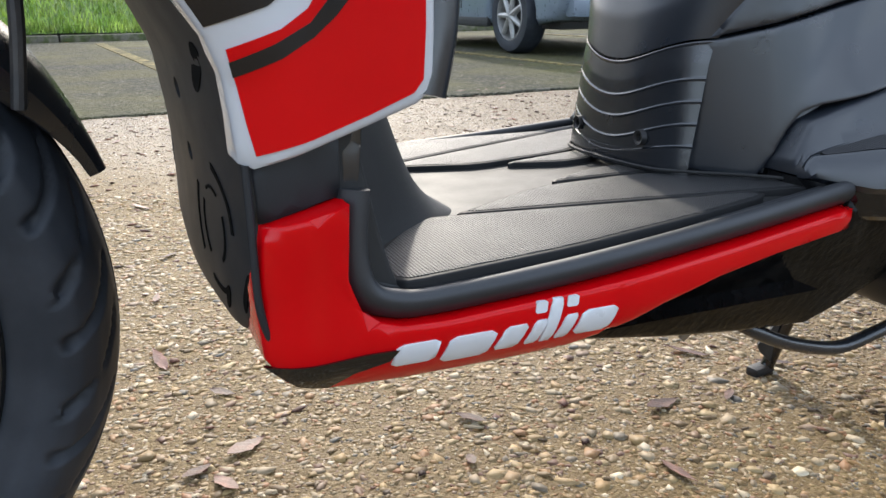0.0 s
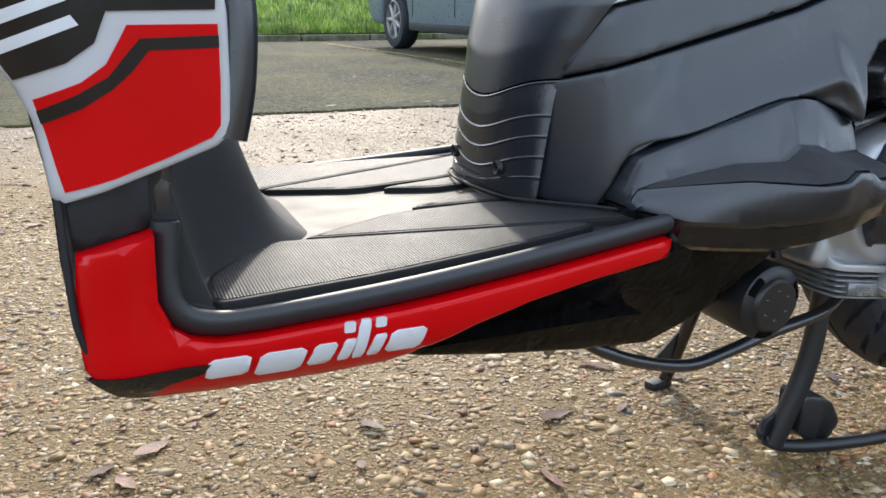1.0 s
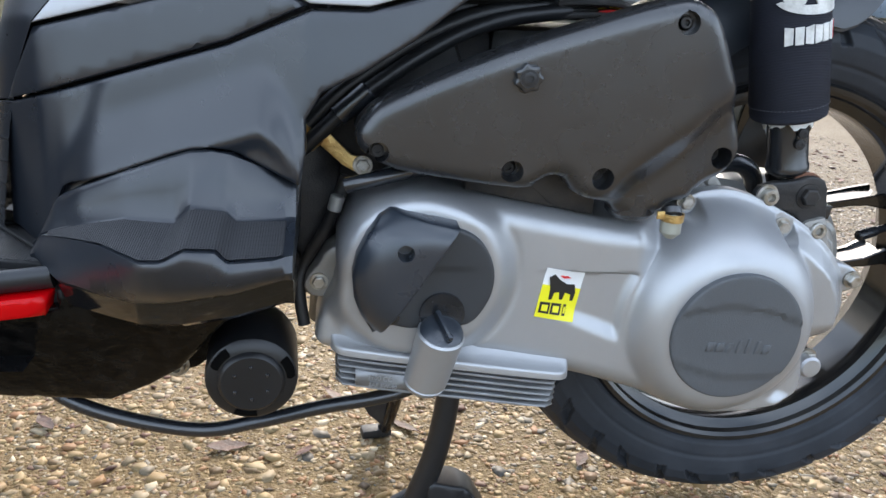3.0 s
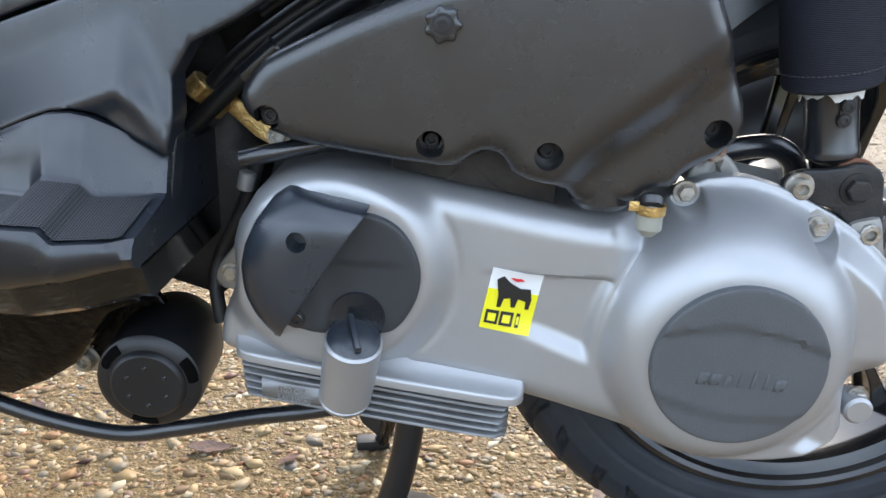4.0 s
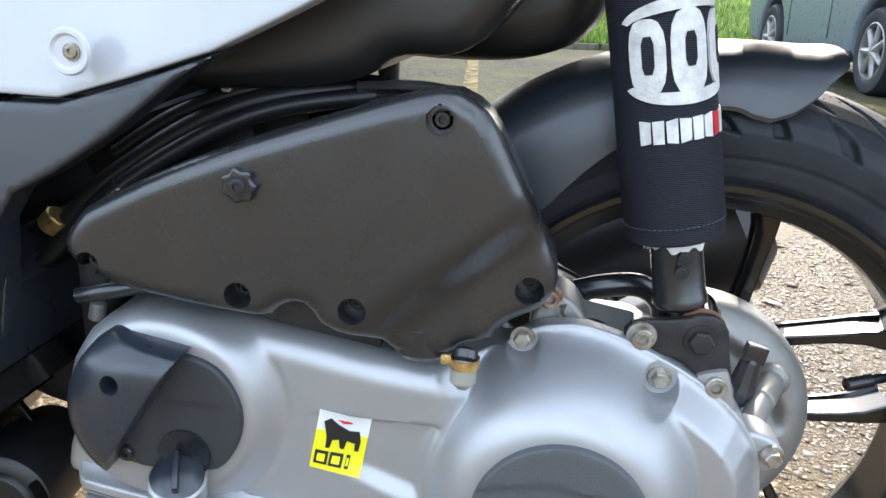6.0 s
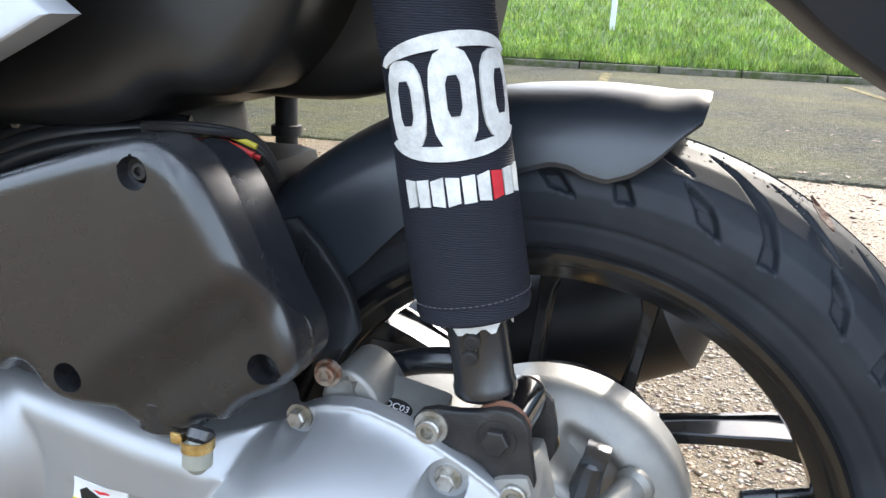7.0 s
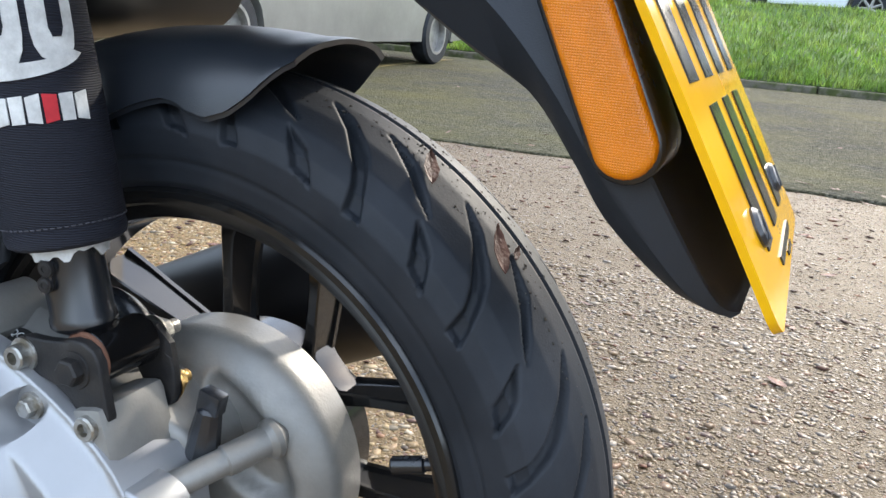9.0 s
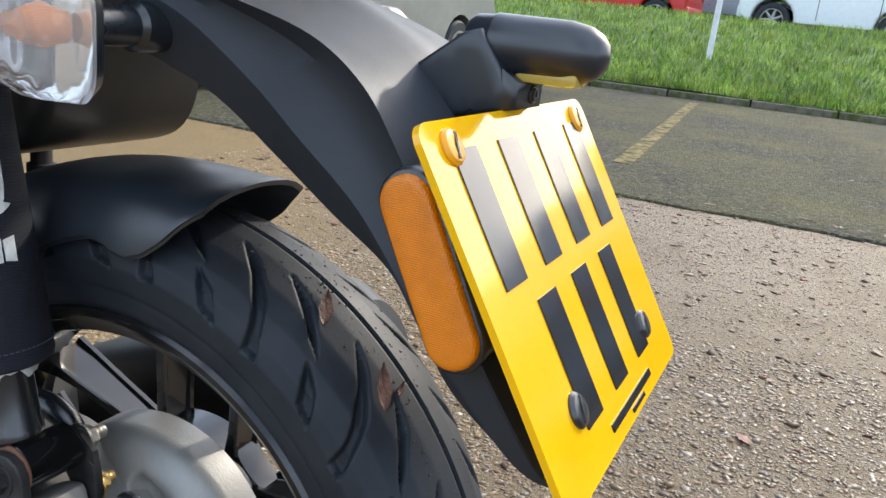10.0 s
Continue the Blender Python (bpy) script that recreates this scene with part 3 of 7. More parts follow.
sets = [pebbles(80000, -1.5, 0.85, -0.22, 1.25, 0.0024, 0.0060, 1, True), pebbles(24000, -1.6, 1.0, -0.3, 1.5, 0.0048, 0.0120, 4, True), pebbles(6000, -1.6, 1.0, -0.3, 1.5, 0.0060, 0.0125, 5), pebbles(52000, -1.9, 1.4, 1.2, 3.05, 0.0030, 0.0085, 2, True), pebbles(15000, -1.3, 0.2, -1.1, -0.22, 0.004, 0.009, 6, True), pebbles(420, -1.8, 1.3, -0.2, 3.0, 0.009, 0.017, 3)]
off, vv, ff = 0, [], []
for v, f in sets:
    vv.append(v)
    ff.append(f + off)
    off += len(v)
gravel = tagged(stuff_mesh("gravel", np.concatenate(vv), np.concatenate(ff), pebble_mat), "loose rounded brown and cream gravel pebbles", "gravel", kind="stuff")


# crumbled leaf litter
lv, lf = pebbles(1500, -1.9, 1.4, 1.0, 3.3, 0.004, 0.016, 21, True)
lv2, lf2 = pebbles(260, -1.6, 0.9, -0.2, 1.0, 0.003, 0.011, 22, True)
tagged(stuff_mesh("leaf_litter", np.concatenate([lv, lv2]) + np.array([0, 0, 0.002]), np.concatenate([lf, lf2 + len(lv)]), litter_mat), "crumbled dark brown leaf litter on the gravel", "leaf litter", kind="stuff")


# fallen leaves
def leaf_mesh(seed, length, width):
    g = random.Random(seed)
    n = 9
    verts, faces = [], []
    for i in range(n + 1):
        t = i / n
        w = width * math.sin(math.pi * min(t * 1.05, 1)) ** 0.8 * (1 - 0.25 * t) * (1 + g.uniform(-0.15, 0.15))
        z = 0.08 * length * (t - 0.5) ** 2 * g.uniform(0.5, 2.0)
        curl = g.uniform(0.05, 0.25) * width
        x = (t - 0.5) * length
        verts += [(x, -w, z + curl), (x, 0, z), (x, w, z + curl * g.uniform(0.2, 1))]
    k = len(verts)
    verts += [(x, y, z - 0.0008) for x, y, z in verts]
    for i in range(n):
        for j in (0, 1):
            q = (3 * i + j, 3 * i + 3 + j, 3 * i + 4 + j, 3 * i + 1 + j)
            faces += [q, tuple(a + k for a in reversed(q))]
        faces += [(3 * i, 3 * i + k, 3 * i + 3 + k, 3 * i + 3), (3 * i + 2, 3 * i + 5, 3 * i + 5 + k, 3 * i + 2 + k)]
    return mesh_from("fallen_leaf", (verts, faces), leaf_brown)


leaf_meshes = [leaf_mesh(i, 0.045 + 0.012 * i, 0.011 + 0.002 * (i % 4)) for i in range(6)]
g = random.Random(11)
spots = [(-0.525, 0.094), (-0.60, -0.03), (-0.93, 0.05), (-0.78, 0.075), (-1.02, 0.13), (-0.44, 0.08), (-0.32, 0.13), (-0.12, 0.05), (0.36, 1.02), (0.38, 1.33), (0.62, 1.15)]
spots += [(g.uniform(-1.5, 0.9), g.uniform(-0.1, 1.0)) for _ in range(45)] + [(g.uniform(-1.8, 1.3), g.uniform(0.9, 3.3)) for _ in range(80)]
spots += [(g.uniform(-4, 3), g.uniform(3.4, 9.4)) for _ in range(40)]
spots += [(x, 3.02 + 0.05 * x + g.gauss(0, 0.14)) for x in (g.uniform(-2.6, 1.6) for _ in range(70))] + [(x, kerb_y(x) - abs(g.gauss(0, 0.25))) for x in (g.uniform(-4.5, 3) for _ in range(40))]
for x, y in spots:
    ob = new("fallen_leaf", g.choice(leaf_meshes))
    z = (0.012 if y > 3.1 + 0.05 * x else roll(x, y)) + 0.004
    ob.matrix_basis = pose(x, y, z, g.uniform(-8, 8), g.uniform(-8, 8), g.uniform(0, 360)) @ Matrix.Scale(g.uniform(0.45, 0.85), 4) @ Matrix.Diagonal((1, 1, 0.55, 1))
    tagged(ob, "curled dead brown leaf lying on the ground", "leaf", group="fallen leaves")

# ---- the scooter ----
scooter = thing("scooter", "black, red and white motor scooter on its centre stand", "scooter")


def body_side(x, z):
    """Half width of the bodywork under the seat."""
    w = lerp(x, [-0.75, -0.70, -0.655, -0.62, -0.43, -0.30, 0.2], [0.0, 0.045, 0.083, 0.113, 0.186, 0.2, 0.2])
    return w + 0.17 * (0.49 - z) * lerp(x, [-0.66, -0.60], [0, 1])


# wheels
def tyre_geo(c, per=64):
    """Tyre with a centre groove, shoulder cuts and two swept grooves in each of 17 pitches."""
    prof = [(0.186, -0.046), (0.1905, -0.0500), (0.200, -0.0525), (0.2035, -0.0526), (0.206, -0.0545), (0.2135, -0.056), (0.2214, -0.0568), (0.232, -0.0535), (0.242, -0.0445), (0.2495, -0.0315), (0.2545, -0.016), (0.257, 0.0)]
    prof = prof + [(r, -s) for r, s in reversed(prof[:-1])]
    p = np.array(prof)
    arc = np.concatenate([[0], np.cumsum(np.linalg.norm(np.diff(p, axis=0), axis=1))])
    m = 150 if per > 40 else 60
    t = np.linspace(0, arc[-1], m)
    rs, ss = np.interp(t, arc, p[:, 0]), np.interp(t, arc, p[:, 1])
    across = (t - arc[-1] / 2) * 1000
    nr, ns = np.abs(np.gradient(ss, t)), np.abs(np.gradient(rs, t))
    pitch = 360 / 17
    mm = 4.28
    cuts = [[(74.8, 49), (70.5, 57), (67.3, 73.5), (71.2, 69)], [(73.0, 17.4), (69, 24), (63.7, 41), (61.0, 57), (58.8, 72), (61.6, 73), (62.8, 58), (64.5, 49), (68.4, 33)], [(64.7, 16.4), (59.5, 22.8), (53, 43.5), (56.1, 38.3)]]
    one = np.zeros((per, m))
    for side in (-1, 1):
        for cut in cuts:
            for k in range(-4, 3):
                q = [((a + k * pitch + (pitch / 2 if side > 0 else 0)) * mm, side * b) for a, b in cut]
                pts = np.array([((i * pitch / per) * mm, s) for i in range(per) for s in across])
                lo, hi = min(a for a, _ in q), max(a for a, _ in q)
                sel = (pts[:, 0] > lo - 2) & (pts[:, 0] < hi + 2)
                if not sel.any():
                    continue
                d = np.zeros(len(pts))
                inside = within(pts[sel], q)
                gap = far_from(pts[sel], q)
                d[sel] = np.clip((np.where(inside, gap, -gap) + 0.8) / 2.2, 0, 1)
                one = np.maximum(one, d.reshape(per, m))
    one = np.maximum(one, 0.6 * np.clip((1.7 - np.abs(across + 1.0)) / 0.7, 0, 1)[None])
    depth = np.tile(one, (17, 1)) * 0.0058
    n = 17 * per
    A = (np.arange(n) * 2 * math.pi / n)[:, None]
    R = rs[None] - nr[None] * depth
    Y = ss[None] - np.sign(ss)[None] * ns[None] * depth
    verts = np.stack([c[0] + R * np.cos(A), c[1] + Y, c[2] + R * np.sin(A)], -1).reshape(-1, 3)
    faces = [(i * m + k, ((i + 1) % n) * m + k, ((i + 1) % n) * m + k + 1, i * m + k + 1) for i in range(n) for k in range(m - 1)]
    return [tuple(v) for v in verts], faces


def wheel(name, c, rear):
    w = new(name)
    w.parent = scooter
    part("tyre", tyre_geo(c, 100 if rear else 36), tyre_rubber, w, "black rubber tyre with curved tread grooves", sharp=70)
    rim = [(0.1865, -0.0465), (0.184, -0.0492), (0.180, -0.0490), (0.1765, -0.0465), (0.1745, -0.0415), (0.1700, -0.0385), (0.1660, -0.0365), (0.1640, -0.0300), (0.1645, -0.020), (0.1645, 0.02), (0.1725, 0.030),
           (0.1775, 0.045), (0.180, 0.049), (0.184, 0.0492), (0.1865, 0.0465), (0.184, 0.03), (0.178, 0.0), (0.184, -0.03)]
    part("rim", lathe(rim, c, "y", 120, closed=True), rim_black, w, "gloss black alloy rim")
    # five forked spokes: thin outer flanges, a sunk side and a solid root
    for k in range(5):
        mid = 46.8 + 72 * k
        for side in (-1, 1):
            radii, spread = [0.070, 0.080, 0.096, 0.113, 0.130, 0.146, 0.1665], [10.5, 12.5, 15.8, 18.6, 20.8, 22.6, 25.5]
            front, back = [0.018, 0.017, 0.015, 0.012, 0.009, 0.006, 0.003], [0.046, 0.046, 0.0455, 0.045, 0.0445, 0.044, 0.044]
            wide = [0.0062, 0.0050, 0.0042, 0.0038, 0.0040, 0.0052, 0.0085]
            line = [Vector((rr * math.cos(radians(mid + side * sp)), 0, rr * math.sin(radians(mid + side * sp)))) for rr, sp in zip(radii, spread)]
            verts, faces = [], []
            for i, q in enumerate(line):
                d = (line[min(i + 1, 6)] - line[max(i - 1, 0)]).normalized()
                n = Vector((-d.z, 0, d.x))
                f, b, w0 = front[i], back[i], wide[i]
                section = [(w0, f + 0.001), (w0, f + 0.004), (w0 * 0.5, f + 0.0065), (w0 * 0.5, b - 0.0065), (w0, b - 0.004), (w0, b)]
                section = [(w0 - 0.0012, f)] + section + [(-v, y) for v, y in reversed(section)] + [(-w0 + 0.0012, f)]
                verts += [(c[0] + q.x + n.x * v, c[1] + y, c[2] + q.z + n.z * v) for v, y in section]
            m = len(section)
            for i in range(len(line) - 1):
                for j in range(m):
                    faces.append((i * m + j, i * m + (j + 1) % m, i * m + m + (j + 1) % m, i * m + m + j))
            faces += [tuple(range(m - 1, -1, -1)), tuple(range((len(line) - 1) * m, len(line) * m))]
            part("spoke", (verts, faces), rim_black, w)
        wedge = [(rr * math.cos(radians(mid + e)), rr * math.sin(radians(mid + e))) for rr, e in ((0.066, -9), (0.084, -12.5), (0.080, -6), (0.079, 0), (0.080, 6), (0.084, 12.5), (0.066, 9))]
        part("spoke_root", relief([(c[0] + a, c[2] + b) for a, b in wedge], -0.020 - c[1], -0.045 - c[1], side_near, 0.01, 0.002), rim_black, w)
    part("hub", lathe([(0.0, -0.004), (0.0765, -0.004), (0.0785, -0.001), (0.0785, 0.044), (0.074, 0.048), (0.0, 0.050)], c, "y", 72), rim_black, w)
    t = radians(12.5)
    vp = Vector(c) + Vector((math.cos(t), 0, math.sin(t))) * 0.165
    part("valve", join(rod(vp, vp - Vector((math.cos(t) * 0.022, 0.004, math.sin(t) * 0.022)), 0.0042, 14, 0.001), rod(vp - Vector((math.cos(t) * 0.020, 0.0036, math.sin(t) * 0.020)), vp - Vector((math.cos(t) * 0.042, 0.008, math.sin(t) * 0.042)), 0.0056, 14, 0.0015)), black_plastic, w, "black valve cap")
    return w


REAR = (0.0, 0.0, 0.275)
FRONT = (-1.353, 0.0, 0.257)
rear_wheel = wheel("rear_wheel", REAR, True)
front_wheel = wheel("front_wheel", FRONT, False)


def grit_on_tyre(c, count, seed):
    """Specks of grit stuck to the crown of a tyre."""
    g = random.Random(seed)
    verts, faces = [], []
    for _ in range(count):
        t = radians(g.triangular(8, 100, 62))
        s = g.triangular(-0.035, 0.032, -0.006)
        r = lerp(abs(s), [0, 0.016, 0.0315, 0.0445], [0.257, 0.2545, 0.2495, 0.242])
        out, side, along = Vector((math.cos(t), 0, math.sin(t))), Vector((0, 1, 0)), Vector((-math.sin(t), 0, math.cos(t)))
        p = Vector(c) + out * r + side * s
        w = 0.0004 + 0.0009 * g.random() ** 3
        k = len(verts)
        verts += [tuple(p + side * w), tuple(p + along * w * g.uniform(0.6, 1.5)), tuple(p - side * w * g.uniform(0.6, 1.4)), tuple(p - along * w), tuple(p + out * w * 0.7), tuple(p - out * w * 0.4)]
        faces += [(k + a, k + (a + 1) % 4, k + 4) for a in range(4)] + [(k + (a + 1) % 4, k + a, k + 5) for a in range(4)]
    return verts, faces


tagged(part("grit", grit_on_tyre(REAR, 340, 31), grit_mat, rear_wheel, fix=False), "specks of wet grit stuck to the tread", kind="stuff")


def drum_h(x, z):
    """Cast drum cover: a sloping outer band, a crescent scoop and a flat boss towards the gearbox."""
    d = math.hypot(x, z - 0.275)
    h = 0.014 + 0.036 * math.sqrt(max(1 - (d / 0.0945) ** 2.6, 0))
    t = (x * 0.77 + (z - 0.275) * 0.64)
    u = (-x * 0.64 + (z - 0.275) * 0.77)
    scoop = smooth_step(0.026, 0.034, t - 0.9 * u * u / 0.09) * smooth_step(0.072, 0.060, math.hypot(t, u * 0.86)) * smooth_step(-0.055, -0.03, u) * smooth_step(0.062, 0.048, u)
    return h - 0.013 * scoop


part("brake_drum", relief(circle((0.0, 0.275), 0.0935, 90), drum_h, -0.004, side_near, 0.004, 0.003), raw_alu, scooter, "dull raw aluminium drum hub", sharp=60)

# front mudguard and brake hose
part("front_mudguard", lathe([(0.250, -0.072), (0.268, -0.069), (0.279, -0.047), (0.284, 0.0), (0.279, 0.047), (0.268, 0.069), (0.250, 0.072), (0.2475, 0.0705), (0.265, 0.066), (0.276, 0.045), (0.281, 0.0),
      (0.276, -0.045), (0.265, -0.066), (0.2475, -0.0705)], FRONT, "y", 72, 19.5, 150, closed=True), black_plastic, scooter, "matt black front mudguard")
for v in bpy.data.objects["front_mudguard"].data.vertices:
    t = math.degrees(math.atan2(v.co.z - FRONT[2], v.co.x - FRONT[0]))
    k = smooth_step(17, 46, t)
    v.co.y *= 0.12 + 0.88 * k
    d = Vector((v.co.x - FRONT[0], 0, v.co.z - FRONT[2]))
    v.co += d.normalized() * (0.272 - d.length) * (1 - k) * 0.7
part("brake_hose", tube([(-1.135, -0.075, 0.40), (-1.129, -0.072, 0.46), (-1.128, -0.07, 0.56), (-1.14, -0.07, 0.7)], 0.0045, 10), deep_black, scooter)
part("fork_leg", rod((-1.353, -0.09, 0.257), (-1.20, -0.085, 0.70), 0.022, 20, 0.004), deep_black, scooter)
part("fork_leg", rod((-1.353, 0.09, 0.257), (-1.20, 0.085, 0.70), 0.022, 20, 0.004), deep_black, scooter)


# leg shield front
def nose(z):
    return lerp(z, [0.235, 0.25, 0.275, 0.30, 0.35, 0.383, 0.43, 0.46, 0.50, 0.60], [-0.985, -1.008, -1.022, -1.026, -1.026, -1.029, -1.036, -1.050, -1.076, -1.14])


def front_face(u, v, h):
    return (-h, u, v)


fascia_loop = rounded([(-0.195, 0.60), (-0.200, 0.40), (-0.198, 0.30), (-0.13, 0.262), (0.0, 0.250), (0.13, 0.262), (0.198, 0.30), (0.2, 0.40), (0.195, 0.60)], 2)
fascia = part("front_fascia", relief(fascia_loop, lambda u, v: -(nose(v) - 0.018 + 0.45 * u * u), lambda u, v: -(nose(v) + 0.03), front_face, 0.014, 0.006,
              dots=[(-0.079, 0.409, 0.0065, 0.006), (-0.072, 0.369, 0.006, 0.006)]), fascia_plastic, scooter, "dark grey plastic front fascia with round bosses")
def fascia_h(u, v):
    return -(nose(v) - 0.018 + 0.45 * u * u)


# slots are raised black inlays, their colour stands in for shade
def slot(loop):
    part("slot_inlay", relief(loop, lambda u, v: fascia_h(u, v) + 0.0005, lambda u, v: fascia_h(u, v) - 0.003, front_face, 0.006, 0.0, edge_step=0.004), slot_shade, fascia)


for r, thick, a0, a1 in ((0.040, 0.0042, 5, 72), (0.040, 0.0036, 150, 215), (0.040, 0.0042, 246, 300), (0.0235, 0.0018, 60, 120), (0.0235, 0.0026, 150, 235), (0.0235, 0.0026, 310, 385)):
    arc = [radians(a0 + (a1 - a0) * i / 10) for i in range(11)]
    slot([(-0.116 - (r + thick / 2) * math.cos(t), 0.331 + (r + thick / 2) * math.sin(t)) for t in arc] + [(-0.116 - (r - thick / 2) * math.cos(t), 0.331 + (r - thick / 2) * math.sin(t)) for t in reversed(arc)])
for a, b, w in (((-0.124, 0.283), (-0.137, 0.297), 0.003), ((-0.166, 0.294), (-0.178, 0.315), 0.003), ((-0.139, 0.417), (-0.160, 0.434), 0.0062)):
    d = (Vector(b) - Vector(a)).normalized() * w
    e = Vector((-d.y, d.x))
    va, vb = Vector(a), Vector(b)
    slot(rounded([tuple(va - d + e), tuple(va - d - e), tuple(vb + d - e), tuple(vb + d + e)], 2))
for sg in (-1, 1):
    part("fascia_rim", tube([(-1.031, sg * 0.203, 0.382), (-1.0305, sg * 0.2045, 0.345), (-1.029, sg * 0.2045, 0.305), (-1.020, sg * 0.202, 0.280), (-1.004, sg * 0.197, 0.262), (-0.985, sg * 0.188, 0.2535)], 0.0022, 10), fascia_plastic, fascia, "thin edge of the front fascia")

# shield side panels with their graphics
shield_loop = [(-1.034, 0.383), (-1.027, 0.3805), (-1.005, 0.387), (-0.972, 0.3985), (-0.945, 0.4085), (-0.938, 0.414), (-0.9355, 0.423), (-0.935, 0.445), (-0.9345, 0.482), (-0.937, 0.505),
               (-0.948, 0.527), (-0.962, 0.553), (-0.985, 0.60), (-1.13, 0.60), (-1.095, 0.52), (-1.073, 0.485), (-1.056, 0.461), (-1.045, 0.443), (-1.0385, 0.425), (-1.036, 0.405)]


def shield_h(x, z):
    return 0.2165 - 14.0 * max(-1.005 - x - 0.35 * max(z - 0.42, 0), 0) ** 2


def vinyl(name, loop, mat, parent, lift, label="", far=False):
    return part(name, relief(loop, lambda x, z: shield_h(x, z) + lift, lambda x, z: shield_h(x, z) - 0.002, side_far if far else side_near, 0.005, 0.0), mat, parent, label)


for far in (False, True):
    place = side_far if far else side_near
    shield = part("leg_shield_panel", relief(shield_loop, shield_h, 0.17, place, 0.005, 0.004), white_paint, scooter, "white side panel with red and black graphics")
    vinyl("red_graphic", [(-1.0265, 0.3875), (-1.0, 0.3945), (-0.972, 0.4045), (-0.9475, 0.4145), (-0.9425, 0.421), (-0.941, 0.445), (-0.9405, 0.476), (-0.987, 0.4755), (-0.9925, 0.466), (-0.999, 0.4555), (-1.012, 0.4465),
                          (-1.0365, 0.4375), (-1.0325, 0.42), (-1.0295, 0.402)], red_paint, shield, 0.0012, "glossy red panel graphic", far)
    vinyl("black_stripe", [(-1.0355, 0.4315), (-1.015, 0.440), (-0.9985, 0.449), (-0.988, 0.461), (-0.981, 0.4685), (-0.9405, 0.4700), (-0.9405, 0.4635), (-0.977, 0.4625), (-0.986, 0.452), (-0.997, 0.4425), (-1.012, 0.4335), (-1.034, 0.4245)], black_vinyl, shield, 0.0020, "", far)
    vinyl("black_graphic", [(-1.045, 0.4475), (-1.018, 0.4565), (-1.0035, 0.4665), (-0.9965, 0.4825), (-0.9415, 0.4835), (-0.9405, 0.4925), (-0.95, 0.519), (-0.964, 0.533), (-1.03, 0.505), (-1.068, 0.4865)], black_vinyl, shield, 0.0012, "", far)
    vinyl("white_stripe", [(-1.052, 0.4595), (-1.010, 0.4755), (-1.0135, 0.4805), (-1.056, 0.4645)], white_vinyl, shield, 0.0020, "", far)
    vinyl("white_stripe", [(-1.058, 0.4715), (-0.985, 0.4985), (-0.9885, 0.503), (-1.063, 0.4765)], white_vinyl, shield, 0.0020, "", far)
    vinyl("white_stripe", [(-0.985, 0.4985), (-0.944, 0.5005), (-0.946, 0.506), (-0.9885, 0.503)], white_vinyl, shield, 0.0020, "", far)
    part("shield_filler", relief([(-1.028, 0.3825), (-1.005, 0.3890), (-0.983, 0.3960), (-0.983, 0.3620), (-1.0265, 0.3512)], 0.2025, 0.15, place, 0.012, 0.0015), fascia_plastic, scooter, "dark grey infill panel")
    part("shield_cheek", relief([(-0.9815, 0.3965), (-0.960, 0.4040), (-0.942, 0.4110), (-0.938, 0.45), (-0.962, 0.45), (-0.969, 0.400), (-0.9725, 0.3585), (-0.9815, 0.3600)], 0.1990, 0.15, place, 0.012, 0.002), black_plastic, scooter)
    part("shield_edge", tube([(-0.938, (1 if far else -1) * 0.205, 0.412), (-0.930, (1 if far else -1) * 0.203, 0.45), (-0.930, (1 if far else -1) * 0.20, 0.50), (-0.955, (1 if far else -1) * 0.195, 0.56), (-0.98, (1 if far else -1) * 0.19, 0.61)], 0.012, 12), black_plastic, scooter)

    # red lower fairing
    red_loop = [(-1.0255, 0.3500), (-0.9835, 0.3610), (-0.9845, 0.320), (-0.9775, 0.301), (-0.968, 0.2935), (-0.955, 0.2895), (-0.93, 0.2885), (-0.836, 0.2935), (-0.72, 0.3025), (-0.6035, 0.3135), (-0.6065, 0.2985), (-0.68, 0.2915),
                (-0.735, 0.284), (-0.780, 0.274), (-0.812, 0.262), (-0.842, 0.250), (-0.88, 0.247), (-0.95, 0.2475), (-0.995, 0.2525), (-1.018, 0.262), (-1.0285, 0.278), (-1.0305, 0.31)]
    fair_h = lambda x, z: 0.2160 + 0.10 * max(z - 0.31, 0) - 0.11 * max(x + 0.80, 0) - 18 * max(0.283 - z, 0) ** 2 - 16.0 * max(-1.0 - x, 0) ** 2
    fairing = part("lower_fairing", relief(red_loop, fair_h, 0.15, place, 0.010, 0.003), red_paint, scooter, "glossy red lower side fairing")
    part("black_wedge", relief([(-1.029, 0.2735), (-1.006, 0.2750), (-0.976, 0.2770), (-0.958, 0.2765), (-0.963, 0.270), (-0.983, 0.265), (-0.996, 0.2560), (-1.012, 0.2600)], lambda x, z: fair_h(x, z) + 0.0014, lambda x, z: fair_h(x, z) - 0.002, place, 0.005, 0.0), gloss_black, fairing)
